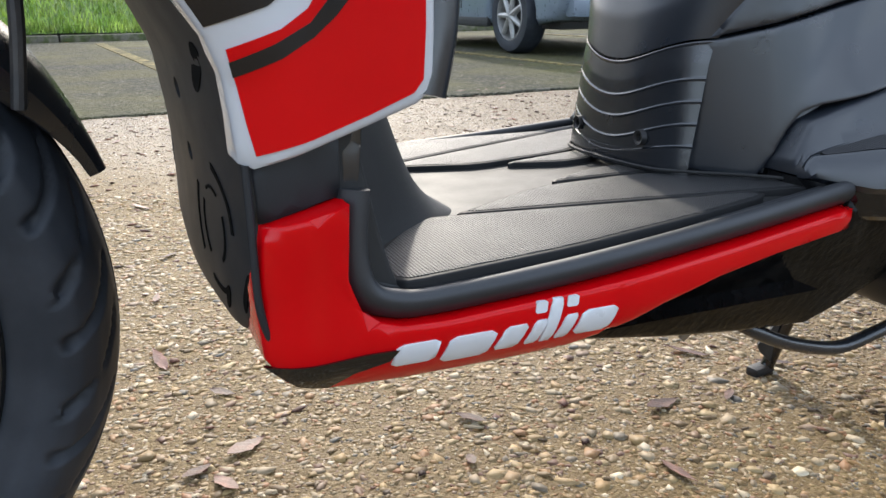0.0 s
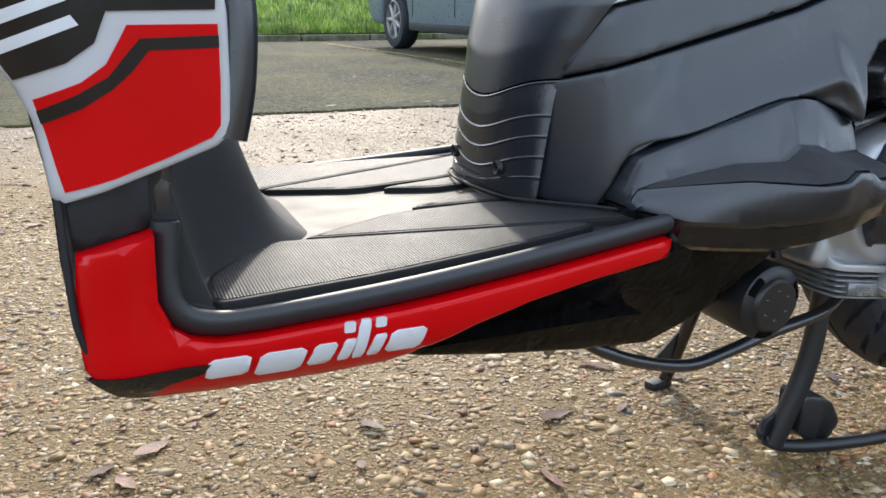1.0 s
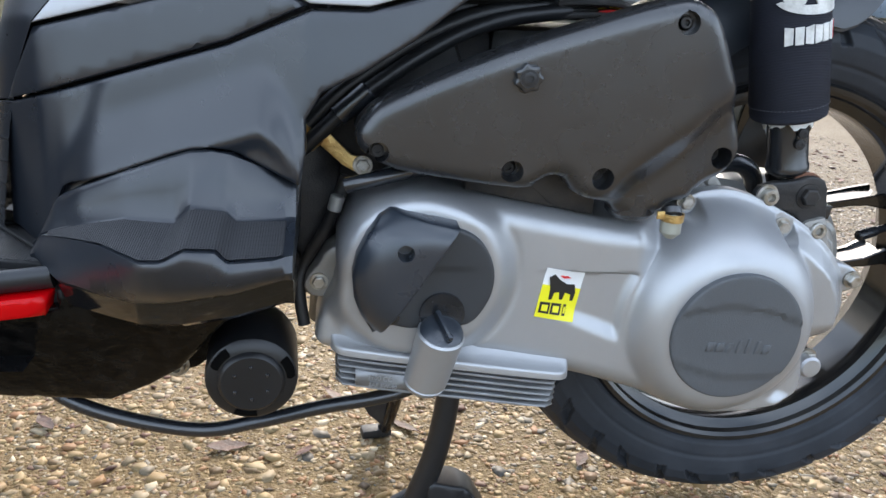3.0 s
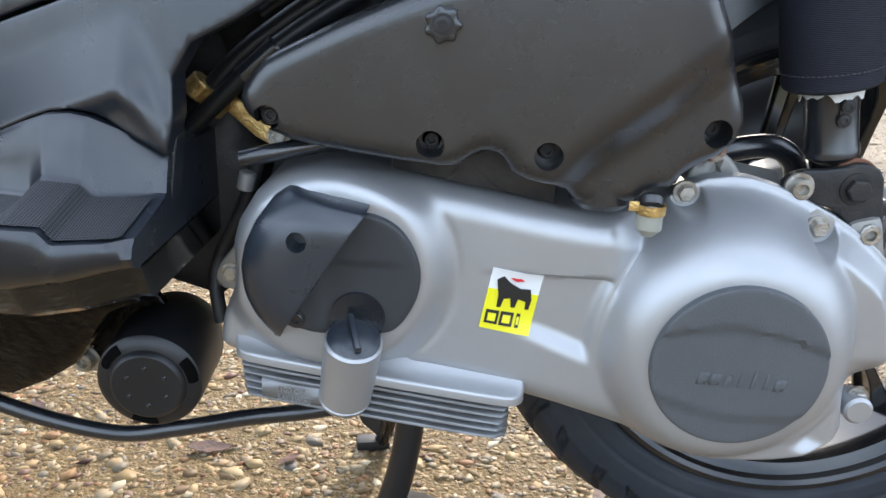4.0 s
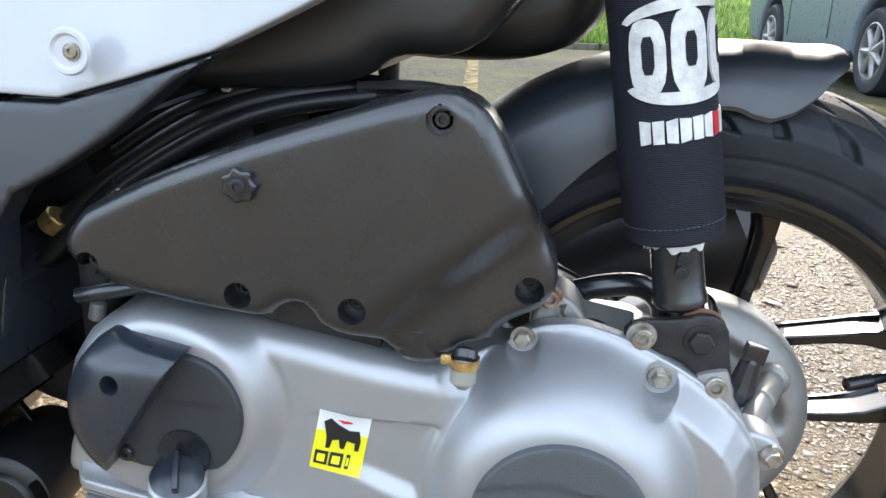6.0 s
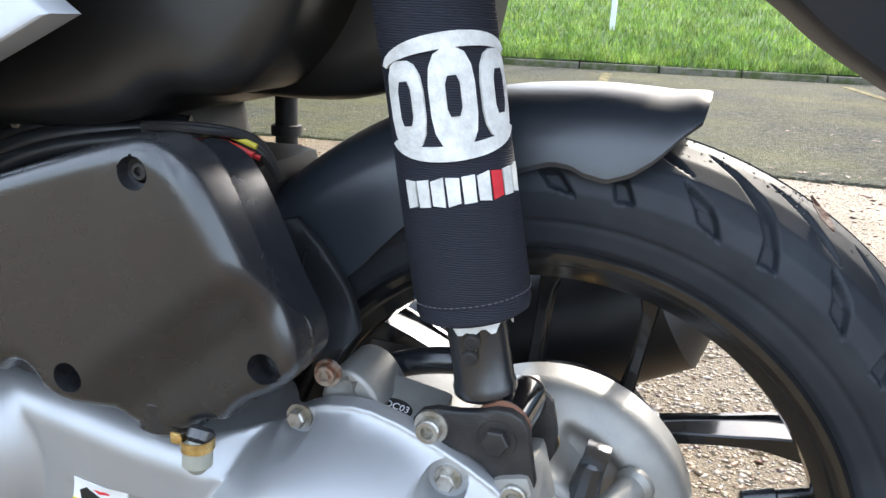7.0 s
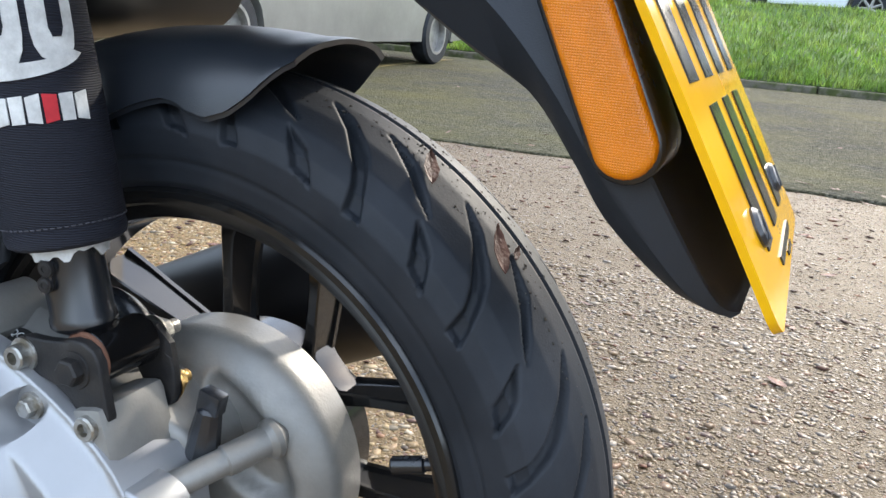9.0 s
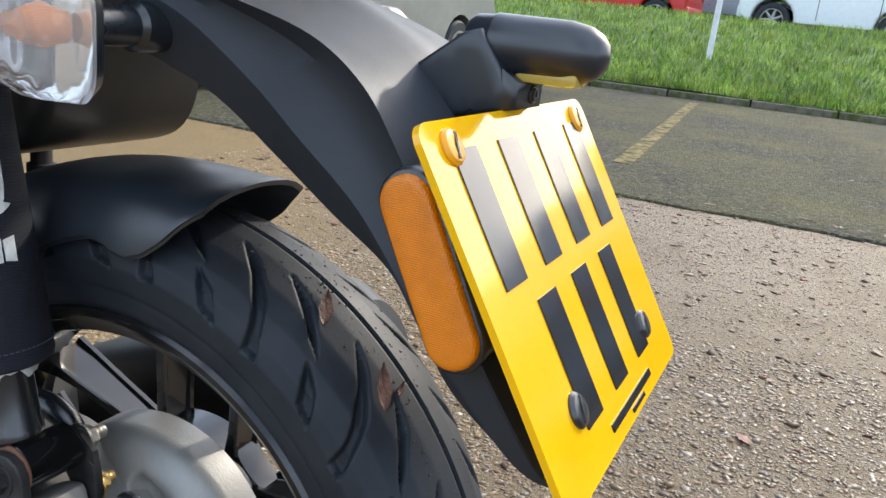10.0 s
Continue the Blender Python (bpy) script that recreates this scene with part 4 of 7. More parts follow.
    # plain pale shapes in place of the maker's name
    if not far:
        for x0, x1, z0, z1, sl in ((-0.9620, -0.9360, 0.2645, 0.2790, 0.2), (-0.9325, -0.9030, 0.2610, 0.2785, 0.3), (-0.8990, -0.8840, 0.2630, 0.2790, 0.4), (-0.8790, -0.8710, 0.2635, 0.2800, 0.33),
                                   (-0.8690, -0.8610, 0.2635, 0.2920, 0.2), (-0.8590, -0.8505, 0.2640, 0.2805, 0.35), (-0.8465, -0.8215, 0.2645, 0.2815, 0.3), (-0.8745, -0.8670, 0.2845, 0.2915, 0.1), (-0.8535, -0.8460, 0.2855, 0.2920, 0.1)):
            loop = [(x0, z0), (x1, z0), (x1 + (z1 - z0) * sl, z1), (x0 + (z1 - z0) * sl, z1)]
            part("pale_mark", relief(rounded(loop, 1, 0.14), lambda a, b: fair_h(a, b) + 0.0012, lambda a, b: fair_h(a, b) - 0.002, place, 0.005, 0.0004), white_vinyl, fairing)
    out = 1 if far else -1
    trim_line = [(-0.9765, 0.200, 0.365), (-0.9795, 0.202, 0.331), (-0.974, 0.2035, 0.309), (-0.957, 0.204, 0.2995), (-0.925, 0.204, 0.298), (-0.834, 0.203, 0.3035), (-0.72, 0.193, 0.312), (-0.602, 0.181, 0.3230)]
    part("floor_edge_trim", tube([(x, out * y, z) for x, y, z in trim_line], 0.0105, 20, 8, 0.72), trim_plastic, scooter, "satin black trim along the floor's edge")
    # filler tube added to cover the bright strip between mat and trim
    part("floor_edge_filler", tube([(x, out * (y - 0.0095), z - 0.0035) for x, y, z in ((-0.957, 0.2, 0.2985), (-0.925, 0.2, 0.297), (-0.834, 0.199, 0.3025), (-0.72, 0.189, 0.311), (-0.602, 0.177, 0.3220))], 0.0078, 12), trim_plastic, scooter)

# chin that joins the two fairings under the nose
chin_v, chin_f = [], []
for i in range(25):
    u = -0.192 + 0.384 * i / 24
    for j in range(12):
        t = j / 11
        x = -1.022 + 0.40 * t ** 1.5 + 0.30 * u * u * (1 - t) - 0.004
        z = 0.288 - 0.037 * math.sin(min(t * 3.2, 1.571)) + 0.004 * t + 0.15 * u * u * max(0.3 - t, 0)
        chin_v.append((x, u, z))
for i in range(24):
    for j in range(11):
        chin_f.append((i * 12 + j, i * 12 + 12 + j, i * 12 + 13 + j, i * 12 + 1 + j))
part("chin", (chin_v, chin_f), gloss_black, scooter, "glossy black chin under the fairing")

# floor board with its rubber mats
floor_z = lambda x: lerp(x, [-0.97, -0.93, -0.60], [0.300, 0.3025, 0.316])
floor_loop = [(-0.985, -0.196), (-0.93, -0.2), (-0.834, -0.197), (-0.72, -0.187), (-0.58, -0.172), (-0.58, 0.172), (-0.72, 0.187), (-0.834, 0.197), (-0.93, 0.2), (-0.985, 0.196)]
part("floor_board", relief(floor_loop, lambda x, y: floor_z(x) + 0.004 + 0.02 * smooth_step(-0.93, -0.985, x) - 0.005 * smooth_step(0.14, 0.19, abs(y)), 0.285, top_up, 0.014, 0.003), floor_plastic, scooter, "black plastic floor board")
mats = [[(-0.950, -0.147), (-0.955, -0.192), (-0.948, -0.2015), (-0.936, -0.203), (-0.839, -0.1975), (-0.74, -0.182), (-0.662, -0.165), (-0.652, -0.156), (-0.668, -0.146), (-0.739, -0.130), (-0.80, -0.113), (-0.888, -0.088), (-0.905, -0.092)],
        [(-0.871, -0.090), (-0.845, -0.077), (-0.787, -0.050), (-0.70, -0.055), (-0.655, -0.070), (-0.606, -0.142), (-0.614, -0.160), (-0.635, -0.155), (-0.72, -0.131), (-0.80, -0.1095)],
        [(-0.768, -0.042), (-0.72, -0.018), (-0.69, -0.018), (-0.672, -0.032), (-0.648, -0.062), (-0.70, -0.0515)]]


def inset(loop, d):
    """The outline moved inwards by d."""
    n = len(loop)
    turn = 1 if sum(loop[i - 1][0] * loop[i][1] - loop[i][0] * loop[i - 1][1] for i in range(n)) > 0 else -1
    out = []
    for i in range(n):
        p, q, r = (Vector(loop[(i + k) % n]) for k in (-1, 0, 1))
        a, b = (q - p).normalized(), (r - q).normalized()
        na, nb = Vector((-a.y, a.x)) * turn, Vector((-b.y, b.x)) * turn
        m = (na + nb).normalized()
        out.append(tuple(q + m * min(d / max(m.dot(na), 0.5), 2 * d)))
    return out


for loop in mats:
    for s in (1, -1):
        q = [(x, y * s) for x, y in loop]
        mat_ob = part("floor_mat", relief(rounded(q, 1, 0.12), lambda x, y: floor_z(x) + 0.0088, lambda x, y: floor_z(x) - 0.002, top_up, 0.014, 0.0012, edge_step=0.006), mat_rim, scooter, "black rubber floor mat with a plain rim")
        part("ribbed_field", relief(rounded(inset(q, 0.0042), 1, 0.12), lambda x, y: floor_z(x) + 0.0093, lambda x, y: floor_z(x) + 0.002, top_up, 0.014, 0.0003), mat_rubber, mat_ob, "finely ribbed rubber")
for s in (-1, 1):
    part("floor_screw", lathe([(0, 0.001), (0.0035, 0.001), (0.004, 0.0025), (0.0075, 0.0025), (0.0085, 0.0)], (-0.727, s * 0.170, floor_z(-0.727) + 0.0066), "z", 24), floor_plastic, scooter)


# inner leg shield with its centre column
def inner_face(u, v, h):
    return (h, u, v)


def inner_h(u, v):
    k = smooth_step(0.160, 0.055, abs(u))
    flare = 0.035 * math.exp(-max(v - 0.305, 0) / 0.014)
    return -0.957 - 0.22 * (v - 0.32) + k * (0.068 - 0.10 * (v - 0.32)) + flare * (0.12 + 0.88 * k)


part("inner_leg_shield", relief([(-0.197, 0.298), (0.197, 0.298), (0.2, 0.45), (0.195, 0.62), (-0.195, 0.62), (-0.2, 0.45)], inner_h, lambda u, v: min(nose(v) + 0.04, inner_h(u, v) - 0.01), inner_face, 0.006, 0.003), floor_plastic, scooter, "black inner leg shield with a centre column")

# bodywork under the seat: ribbed front, side panels, white panel
def front_shell(z0, z1, rows, ribs=()):
    verts, faces = [], []
    cols = 49
    for j in range(rows):
        z = z0 + (z1 - z0) * j / (rows - 1)
        xf = lerp(z, [0.32, 0.34, 0.41, 0.461, 0.485, 0.557, 0.64], [-0.690, -0.689, -0.684, -0.676, -0.669, -0.648, -0.622])
        bend = lerp(z, [0.33, 0.425, 0.49, 0.57], [0.023, 0.032, 0.048, 0.10])
        half = lerp(z, [0.33, 0.425, 0.49, 0.57], [0.087, 0.086, 0.116, 0.132])
        for i in range(cols):
            s = -1 + 2 * i / (cols - 1)
            a = abs(s)
            x = xf + bend * a ** 2.6
            y = half * (1 - (1 - a) ** 1.12) * (1 if s > 0 else -1)
            rise = 0.0
            bead = sum(math.exp(-((z - rise * 0.8 - q) / 0.0009) ** 2) for q in ribs) * 0.0009
            if ribs:
                bead = max(bead, 0.0012 * math.exp(-((abs(y) - 0.034) / 0.0009) ** 2) * smooth_step(0.335, 0.345, z) * smooth_step(0.412, 0.405, z))
            n = Vector((-(1 - 0.8 * a), 0.8 * (1 if s > 0 else -1) * a, 0)).normalized()
            dip = 0.019 * (0.5 + 0.5 * math.cos(math.pi * a)) * smooth_step(0.335, 0.352, z) * smooth_step(0.56, 0.44, z)
            verts.append((x + n.x * bead, y + n.y * bead, z - dip))
    for j in range(rows - 1):
        for i in range(cols - 1):
            faces.append((j * cols + i, j * cols + i + 1, (j + 1) * cols + i + 1, (j + 1) * cols + i))
    return verts, faces


part("ribbed_base", front_shell(0.322, 0.4265, 200, (0.3455, 0.363, 0.3805, 0.398, 0.4255)), black_plastic, scooter, "ribbed black plastic seat base front", sharp=60, fix=False)
part("seat_cover_front", front_shell(0.4285, 0.64, 60), panel_plastic, scooter, "smooth black under-seat cover", sharp=60, fix=False)
for s in (-1, 1):
    for y, z in ((0.047, 0.3485),):
        p = Vector((-0.6865, s * y, z))
        part("base_screw", lathe([(0, 0.004), (0.003, 0.004), (0.0035, 0.0), (0.006, -0.001), (0.0065, 0.004)], p, "x", 20), deep_black, scooter)
part("base_skirt", tube([(-0.60, -0.148, 0.322), (-0.625, -0.137, 0.327), (-0.665, -0.088, 0.3255), (-0.684, -0.065, 0.3255), (-0.694, -0.03, 0.3265), (-0.696, 0.0, 0.327), (-0.694, 0.03, 0.3265), (-0.684, 0.065, 0.3255), (-0.665, 0.088, 0.3255), (-0.625, 0.137, 0.327), (-0.60, 0.148, 0.322)], 0.0014, 8), floor_plastic, scooter)

pod_line = [(-0.433, 0.3975), (-0.455, 0.4085), (-0.478, 0.4175), (-0.490, 0.4190), (-0.505, 0.4165), (-0.520, 0.4110), (-0.56, 0.394), (-0.595, 0.3815), (-0.604, 0.375), (-0.612, 0.360), (-0.628, 0.322)]
lower_loop = [(-0.6585, 0.4255), (-0.6485, 0.4275), (-0.568, 0.4545), (-0.481, 0.4835), (-0.425, 0.5095), (-0.388, 0.5105), (-0.345, 0.5235), (-0.29, 0.543), (-0.318, 0.5265), (-0.357, 0.495), (-0.391, 0.4725), (-0.418, 0.4585), (-0.429, 0.440), (-0.4285, 0.418)] + pod_line + [(-0.6660, 0.326)]
filler_loop = [(-0.44, 0.44), (-0.56, 0.42), (-0.60, 0.40), (-0.625, 0.327), (-0.60, 0.327), (-0.52, 0.327), (-0.46, 0.334), (-0.436, 0.36), (-0.431, 0.405)]


def lower_h(x, z):
    """Side panel with its diagonal crease and the shoulder that flares out to the edge over the footrest."""
    crease = lerp(z, [0.33, 0.45, 0.5], [-0.615, -0.572, -0.55])
    h = body_side(x, z) - 0.002 + 0.005 * smooth_step(crease - 0.010, crease + 0.010, x)
    ridge = lerp(x, [-0.628, -0.612, -0.604, -0.595, -0.56, -0.458, -0.447, -0.434], [0.322, 0.36, 0.375, 0.3815, 0.394, 0.4335, 0.425, 0.407])
    up = z - ridge
    flare = max(1 - up / 0.040, 0) ** 1.3 if up >= 0 else 1 - 0.5 * smooth_step(0.0, 0.014, -up)
    return h + 0.015 * flare * smooth_step(-0.612, -0.57, x) * smooth_step(-0.425, -0.456, x)


upper_loop = [(-0.6535, 0.4285), (-0.640, 0.453), (-0.6215, 0.4845), (-0.5725, 0.498), (-0.524, 0.5115), (-0.495, 0.5205), (-0.473, 0.5275), (-0.4565, 0.5250), (-0.428, 0.5125), (-0.481, 0.4865), (-0.568, 0.4575)]
white_loop = [(-0.6215, 0.4875), (-0.5725, 0.501), (-0.524, 0.5145), (-0.495, 0.5235), (-0.473, 0.5305), (-0.4545, 0.5275), (-0.426, 0.5135), (-0.388, 0.5135), (-0.345, 0.5265), (-0.297, 0.5425), (-0.258, 0.562), (-0.222, 0.581), (-0.240, 0.592), (-0.232, 0.602), (-0.20, 0.64), (-0.5, 0.64), (-0.545, 0.5675), (-0.584, 0.5275)]
for far in (False, True):
    place = side_far if far else side_near
    sg = 1 if far else -1
    part("lower_side_panel", relief(lower_loop, lower_h, lambda x, z: body_side(x, z) - 0.02, place, 0.005, 0.0025, edge_step=0.004), panel_plastic, scooter, "matt black lower side panel", sharp=50)
    part("footrest_recess", relief(filler_loop, lambda x, z: body_side(x, z) - 0.008, lambda x, z: body_side(x, z) - 0.024, place, 0.008, 0.002), panel_plastic, scooter)
    part("upper_side_panel", relief(upper_loop, lambda x, z: body_side(x, z) + 0.001, lambda x, z: body_side(x, z) - 0.02, place, 0.008, 0.003), panel_plastic, scooter, "satin black side panel")
    white = part("white_side_panel", relief(white_loop, lambda x, z: body_side(x, z) + 0.003, lambda x, z: body_side(x, z) - 0.02, place, 0.006, 0.0025, edge_step=0.004), white_paint, scooter, "glossy white under-seat side panel")
    part("panel_plug", lathe([(0, sg * 0.0005), (0.008, sg * 0.0005), (0.0095, sg * 0.0022), (0.0115, sg * 0.0022), (0.0125, 0.0)], (-0.370, sg * 0.2035, 0.540), "y", 32), white_vinyl, white)
    part("plug_screw", bolt((-0.368, sg * 0.2040, 0.540), (0, sg, 0), 0.0035, 0.002, False), steel, white)
    # footrest: a wall against the body, a ribbed ledge that juts out and a skirt below it
    foot_x = [-0.621 + 0.186 * i / 93 for i in range(94)]
    rows, skirt_rows, pad_rows = [], [], []
    for x in foot_x:
        t = (lerp(x, [-0.615, -0.606, -0.586, -0.554, -0.520, -0.498, -0.478, -0.455, -0.437], [0.151, 0.150, 0.165, 0.180, 0.192, 0.196, 0.198, 0.197, 0.195]),
             lerp(x, [-0.621, -0.615, -0.606, -0.586, -0.554, -0.520, -0.505, -0.490, -0.478, -0.455, -0.437], [0.340, 0.352, 0.370, 0.382, 0.397, 0.411, 0.4165, 0.4185, 0.417, 0.408, 0.398]))
        i = (lerp(x, [-0.615, -0.582, -0.549, -0.514, -0.503, -0.481, -0.474, -0.432], [0.158, 0.175, 0.190, 0.203, 0.208, 0.207, 0.209, 0.203]),
             lerp(x, [-0.621, -0.615, -0.582, -0.549, -0.514, -0.503, -0.481, -0.474, -0.432], [0.338, 0.346, 0.359, 0.369, 0.371, 0.383, 0.381, 0.375, 0.374]))
        o = (lerp(x, [-0.615, -0.589, -0.560, -0.527, -0.512, -0.499, -0.481, -0.474, -0.444, -0.436], [0.161, 0.190, 0.222, 0.262, 0.270, 0.266, 0.261, 0.264, 0.262, 0.250]),
             lerp(x, [-0.621, -0.615, -0.589, -0.560, -0.527, -0.512, -0.499, -0.481, -0.474, -0.444], [0.337, 0.3455, 0.353, 0.360, 0.362, 0.365, 0.371, 0.369, 0.363, 0.365]))
        b = (lerp(x, [-0.622, -0.594, -0.560, -0.535, -0.506, -0.472, -0.441], [0.157, 0.198, 0.222, 0.240, 0.251, 0.255, 0.250]),
             lerp(x, [-0.622, -0.594, -0.560, -0.535, -0.506, -0.472, -0.441], [0.331, 0.324, 0.325, 0.327, 0.332, 0.340, 0.348]))
        mix = lambda p, q, f: (p[0] + (q[0] - p[0]) * f, p[1] + (q[1] - p[1]) * f)
        ring = [(0.11, t[1] - 0.004), (t[0] - 0.006, t[1] - 0.0005), (t[0] - 0.0015, t[1] - 0.001), (t[0] + 0.0008, t[1] - 0.004), mix(t, i, 0.5), mix(t, i, 0.93), (i[0] + 0.0006, i[1] + 0.0012), mix(i, o, 0.06), mix(i, o, 0.35),
                mix(i, o, 0.65), mix(i, o, 0.93), (o[0] - 0.0008, o[1] + 0.0008), (o[0] + 0.0004, o[1] - 0.0012), (o[0] + (b[0] - o[0]) * 0.15 + 0.003, o[1] + (b[1] - o[1]) * 0.15), (o[0] + (b[0] - o[0]) * 0.5 + 0.0065, o[1] + (b[1] - o[1]) * 0.5), (o[0] + (b[0] - o[0]) * 0.85 + 0.0045, o[1] + (b[1] - o[1]) * 0.85), (b[0] - 0.003, b[1] - 0.0005), (0.11, b[1])]
        rows.append([(x, sg * y, z) for y, z in ring])
        pad_rows.append([(x, sg * (i[0] + (o[0] - i[0]) * f), i[1] + (o[1] - i[1]) * f + 0.0011) for f in (0.08, 0.3, 0.5, 0.7, 0.91)])
        low = [(0.11, b[1] + 0.001), (b[0] - 0.004, b[1] + 0.001), (b[0] - 0.005, b[1] - 0.004), (b[0] - 0.012, b[1] - 0.019), (b[0] - 0.018, b[1] - 0.023), (0.11, b[1] - 0.025)]
        skirt_rows.append([(x, sg * y, z) for y, z in low])

    for k in range(1, 17):
        ys = [q[k][1] for q in rows]
        for a, q in enumerate(rows):
            near_by = ys[max(a - 2, 0):a + 3]
            q[k] = (q[k][0], sum(near_by) / len(near_by), q[k][2])

    def loft(lines, closed=True):
        m = len(lines[0])
        faces = [(a * m + k, a * m + m + k, a * m + m + (k + 1) % m, a * m + (k + 1) % m) for a in range(len(lines) - 1) for k in range(m if closed else m - 1)]
        if closed:
            faces += [tuple(range(m)), tuple(range(len(lines) * m - 1, len(lines) * m - 1 - m, -1))]
        return [p for q in lines for p in q], faces

    pod = part("passenger_footrest", loft(rows), panel_plastic, scooter, "black moulded passenger footrest", sharp=42)
    part("tread_pad", loft(pad_rows[6:-3], False), ribbed_rubber, pod, "ribbed tread pad", fix=False)
    part("under_footrest", loft(skirt_rows), gloss_black, scooter, "glossy black strip under the footrest", sharp=24)
    belly_loop = [(-0.850, 0.247), (-0.812, 0.264), (-0.780, 0.277), (-0.735, 0.287), (-0.68, 0.294), (-0.60, 0.301), (-0.60, 0.318), (-0.48, 0.318), (-0.462, 0.300), (-0.486, 0.288), (-0.503, 0.266), (-0.525, 0.238), (-0.550, 0.220), (-0.582, 0.2030), (-0.65, 0.2080), (-0.729, 0.2185), (-0.80, 0.231)]
    part("belly_panel", relief(belly_loop, lambda x, z: 0.188 - 0.45 * max(0.30 - z, 0), 0.05, place, 0.010, 0.004), dusty_black, scooter, "dusty gloss black belly panel")
part("belly_floor", block((-0.73, 0, 0.248), (0.30, 0.20, 0.03), None, 0.008), gloss_black, scooter)
# dark filler block added to stop the view through the bodywork
part("body_filler", block((-0.53, 0, 0.41), (0.20, 0.15, 0.19), None, 0.02), deep_black, scooter)
part("under_seat_box", relief(rounded([(-0.40, 0.66), (-0.39, 0.535), (-0.36, 0.512), (-0.30, 0.514), (-0.235, 0.522), (-0.215, 0.541), (-0.175, 0.5385), (-0.145, 0.566), (-0.125, 0.605), (-0.11, 0.66)], 2), 0.125, -0.125, step=0.014, r=0.02), tub_black, scooter, "black under-seat storage tub")
part("tail_tub", relief(rounded([(-0.30, 0.68), (-0.27, 0.535), (-0.16, 0.530), (-0.112, 0.541), (-0.090, 0.558), (-0.079, 0.590), (-0.072, 0.68)], 2), 0.045, -0.115, step=0.010, r=0.028), tub_black, scooter, "black tail underside")
part("tail_shell", relief(rounded([(-0.55, 0.64), (-0.21, 0.62), (-0.05, 0.655), (0.06, 0.69), (0.05, 0.76), (-0.55, 0.74)], 1), 0.17, -0.17, step=0.03, r=0.02), panel_plastic, scooter)
# seat is out of view, added for the shadow on the near ground
part("seat", relief(rounded([(-0.60, 0.735), (-0.55, 0.80), (-0.30, 0.815), (-0.22, 0.86), (0.06, 0.885), (0.10, 0.85), (0.06, 0.74), (-0.3, 0.715)], 2), 0.155, -0.155, step=0.03, r=0.035), black_plastic, scooter, "black vinyl seat")

# ---- engine, airbox, suspension, tail ----
rusty_steel = material("rust_flecked_steel", (0.34, 0.30, 0.26), 0.5, metal=0.7, vary=0.3, second=(0.16, 0.07, 0.04), mix_scale=160)
satin_black = material("satin_black_steel", (0.010, 0.0105, 0.012), 0.42, vary=0.2, rough_vary=0.08)


cover_loop = rounded([(-0.424, 0.262), (-0.420, 0.285), (-0.407, 0.312), (-0.408, 0.345), (-0.390, 0.374), (-0.360, 0.385), (-0.335, 0.386), (-0.276, 0.376), (-0.192, 0.361), (-0.145, 0.360), (-0.118, 0.378), (-0.09, 0.3815), (-0.062, 0.374), (-0.02, 0.354), (0.012, 0.330),
                      (0.030, 0.304), (0.035, 0.268), (0.026, 0.240), (0.005, 0.220), (-0.03, 0.204), (-0.06, 0.198), (-0.10, 0.197), (-0.14, 0.208), (-0.215, 0.231), (-0.30, 0.250), (-0.41, 0.256)], 1, 0.2)
COVER_BOLTS = ((-0.0385, 0.3500, 0.0112), (-0.126, 0.3695, 0.0100))


def cover_h(x, z):
    """The cast transmission cover: variator boss, sunken web, clutch dome and the flanged gearbox end."""
    dv = math.hypot(x + 0.346, z - 0.3225)
    dc = math.hypot(x + 0.098, z - 0.279)
    e = float(far_from([(x, z)], cover_loop)[0])
    h = 0.1690
    top, low = 0.322 - 0.03 * (x + 0.2), 0.279 - 0.40 * (x + 0.2)
    web = smooth_step(top + 0.0018, top - 0.0018, z) * smooth_step(low - 0.011, low + 0.004, z) * smooth_step(0.083, 0.090, dc)
    h -= 0.0060 * web * smooth_step(-0.262, -0.205, x)
    h += 0.0140 * smooth_step(0.0765, 0.057, dv) - 0.0013 * math.exp(-((dv - 0.0770) / 0.0021) ** 2) * smooth_step(-0.34, -0.30, x) * smooth_step(0.366, 0.345, z)
    # the left half is rounded into its rim, the right half falls to a flat flange
    soft = 0.019 - 0.007 * smooth_step(-0.30, -0.35, x)
    if e < soft:
        h -= (soft - math.sqrt(soft * soft - (soft - e) ** 2)) * smooth_step(-0.11, -0.16, x)
    rear = smooth_step(-0.178, -0.138, x) * smooth_step(0.262, 0.300, z + 1.6 * max(x + 0.035, 0))
    fall = 0.1275 + 0.0022 * smooth_step(0.0035, 0.0055, e) + 1.5 * min(max(e - 0.0055, 0), 0.0145)
    h += (fall - h) * rear
    h -= 0.030 * smooth_step(0.270, 0.235, z) * smooth_step(-0.02, 0.01, x)
    q = max(dc - 0.046, 0) / 0.0475
    dome = 0.131 + 0.060 * math.cos(1.5708 * q ** 1.55) if q < 1 else 0.131 - 3.0 * (dc - 0.0935)
    k = 0.0014
    tall = max(h, dome)
    h = tall + k * math.log(math.exp(max((h - tall) / k, -40)) + math.exp(max((dome - tall) / k, -40)))
    # bolt wells sunk along the bolts' axes
    for bx, bz, br in COVER_BOLTS:
        well = smooth_step(br * 1.05, br * 0.98, math.hypot(x - bx, z - bz))
        h += (min(h, 0.1275) - h) * well
    return h


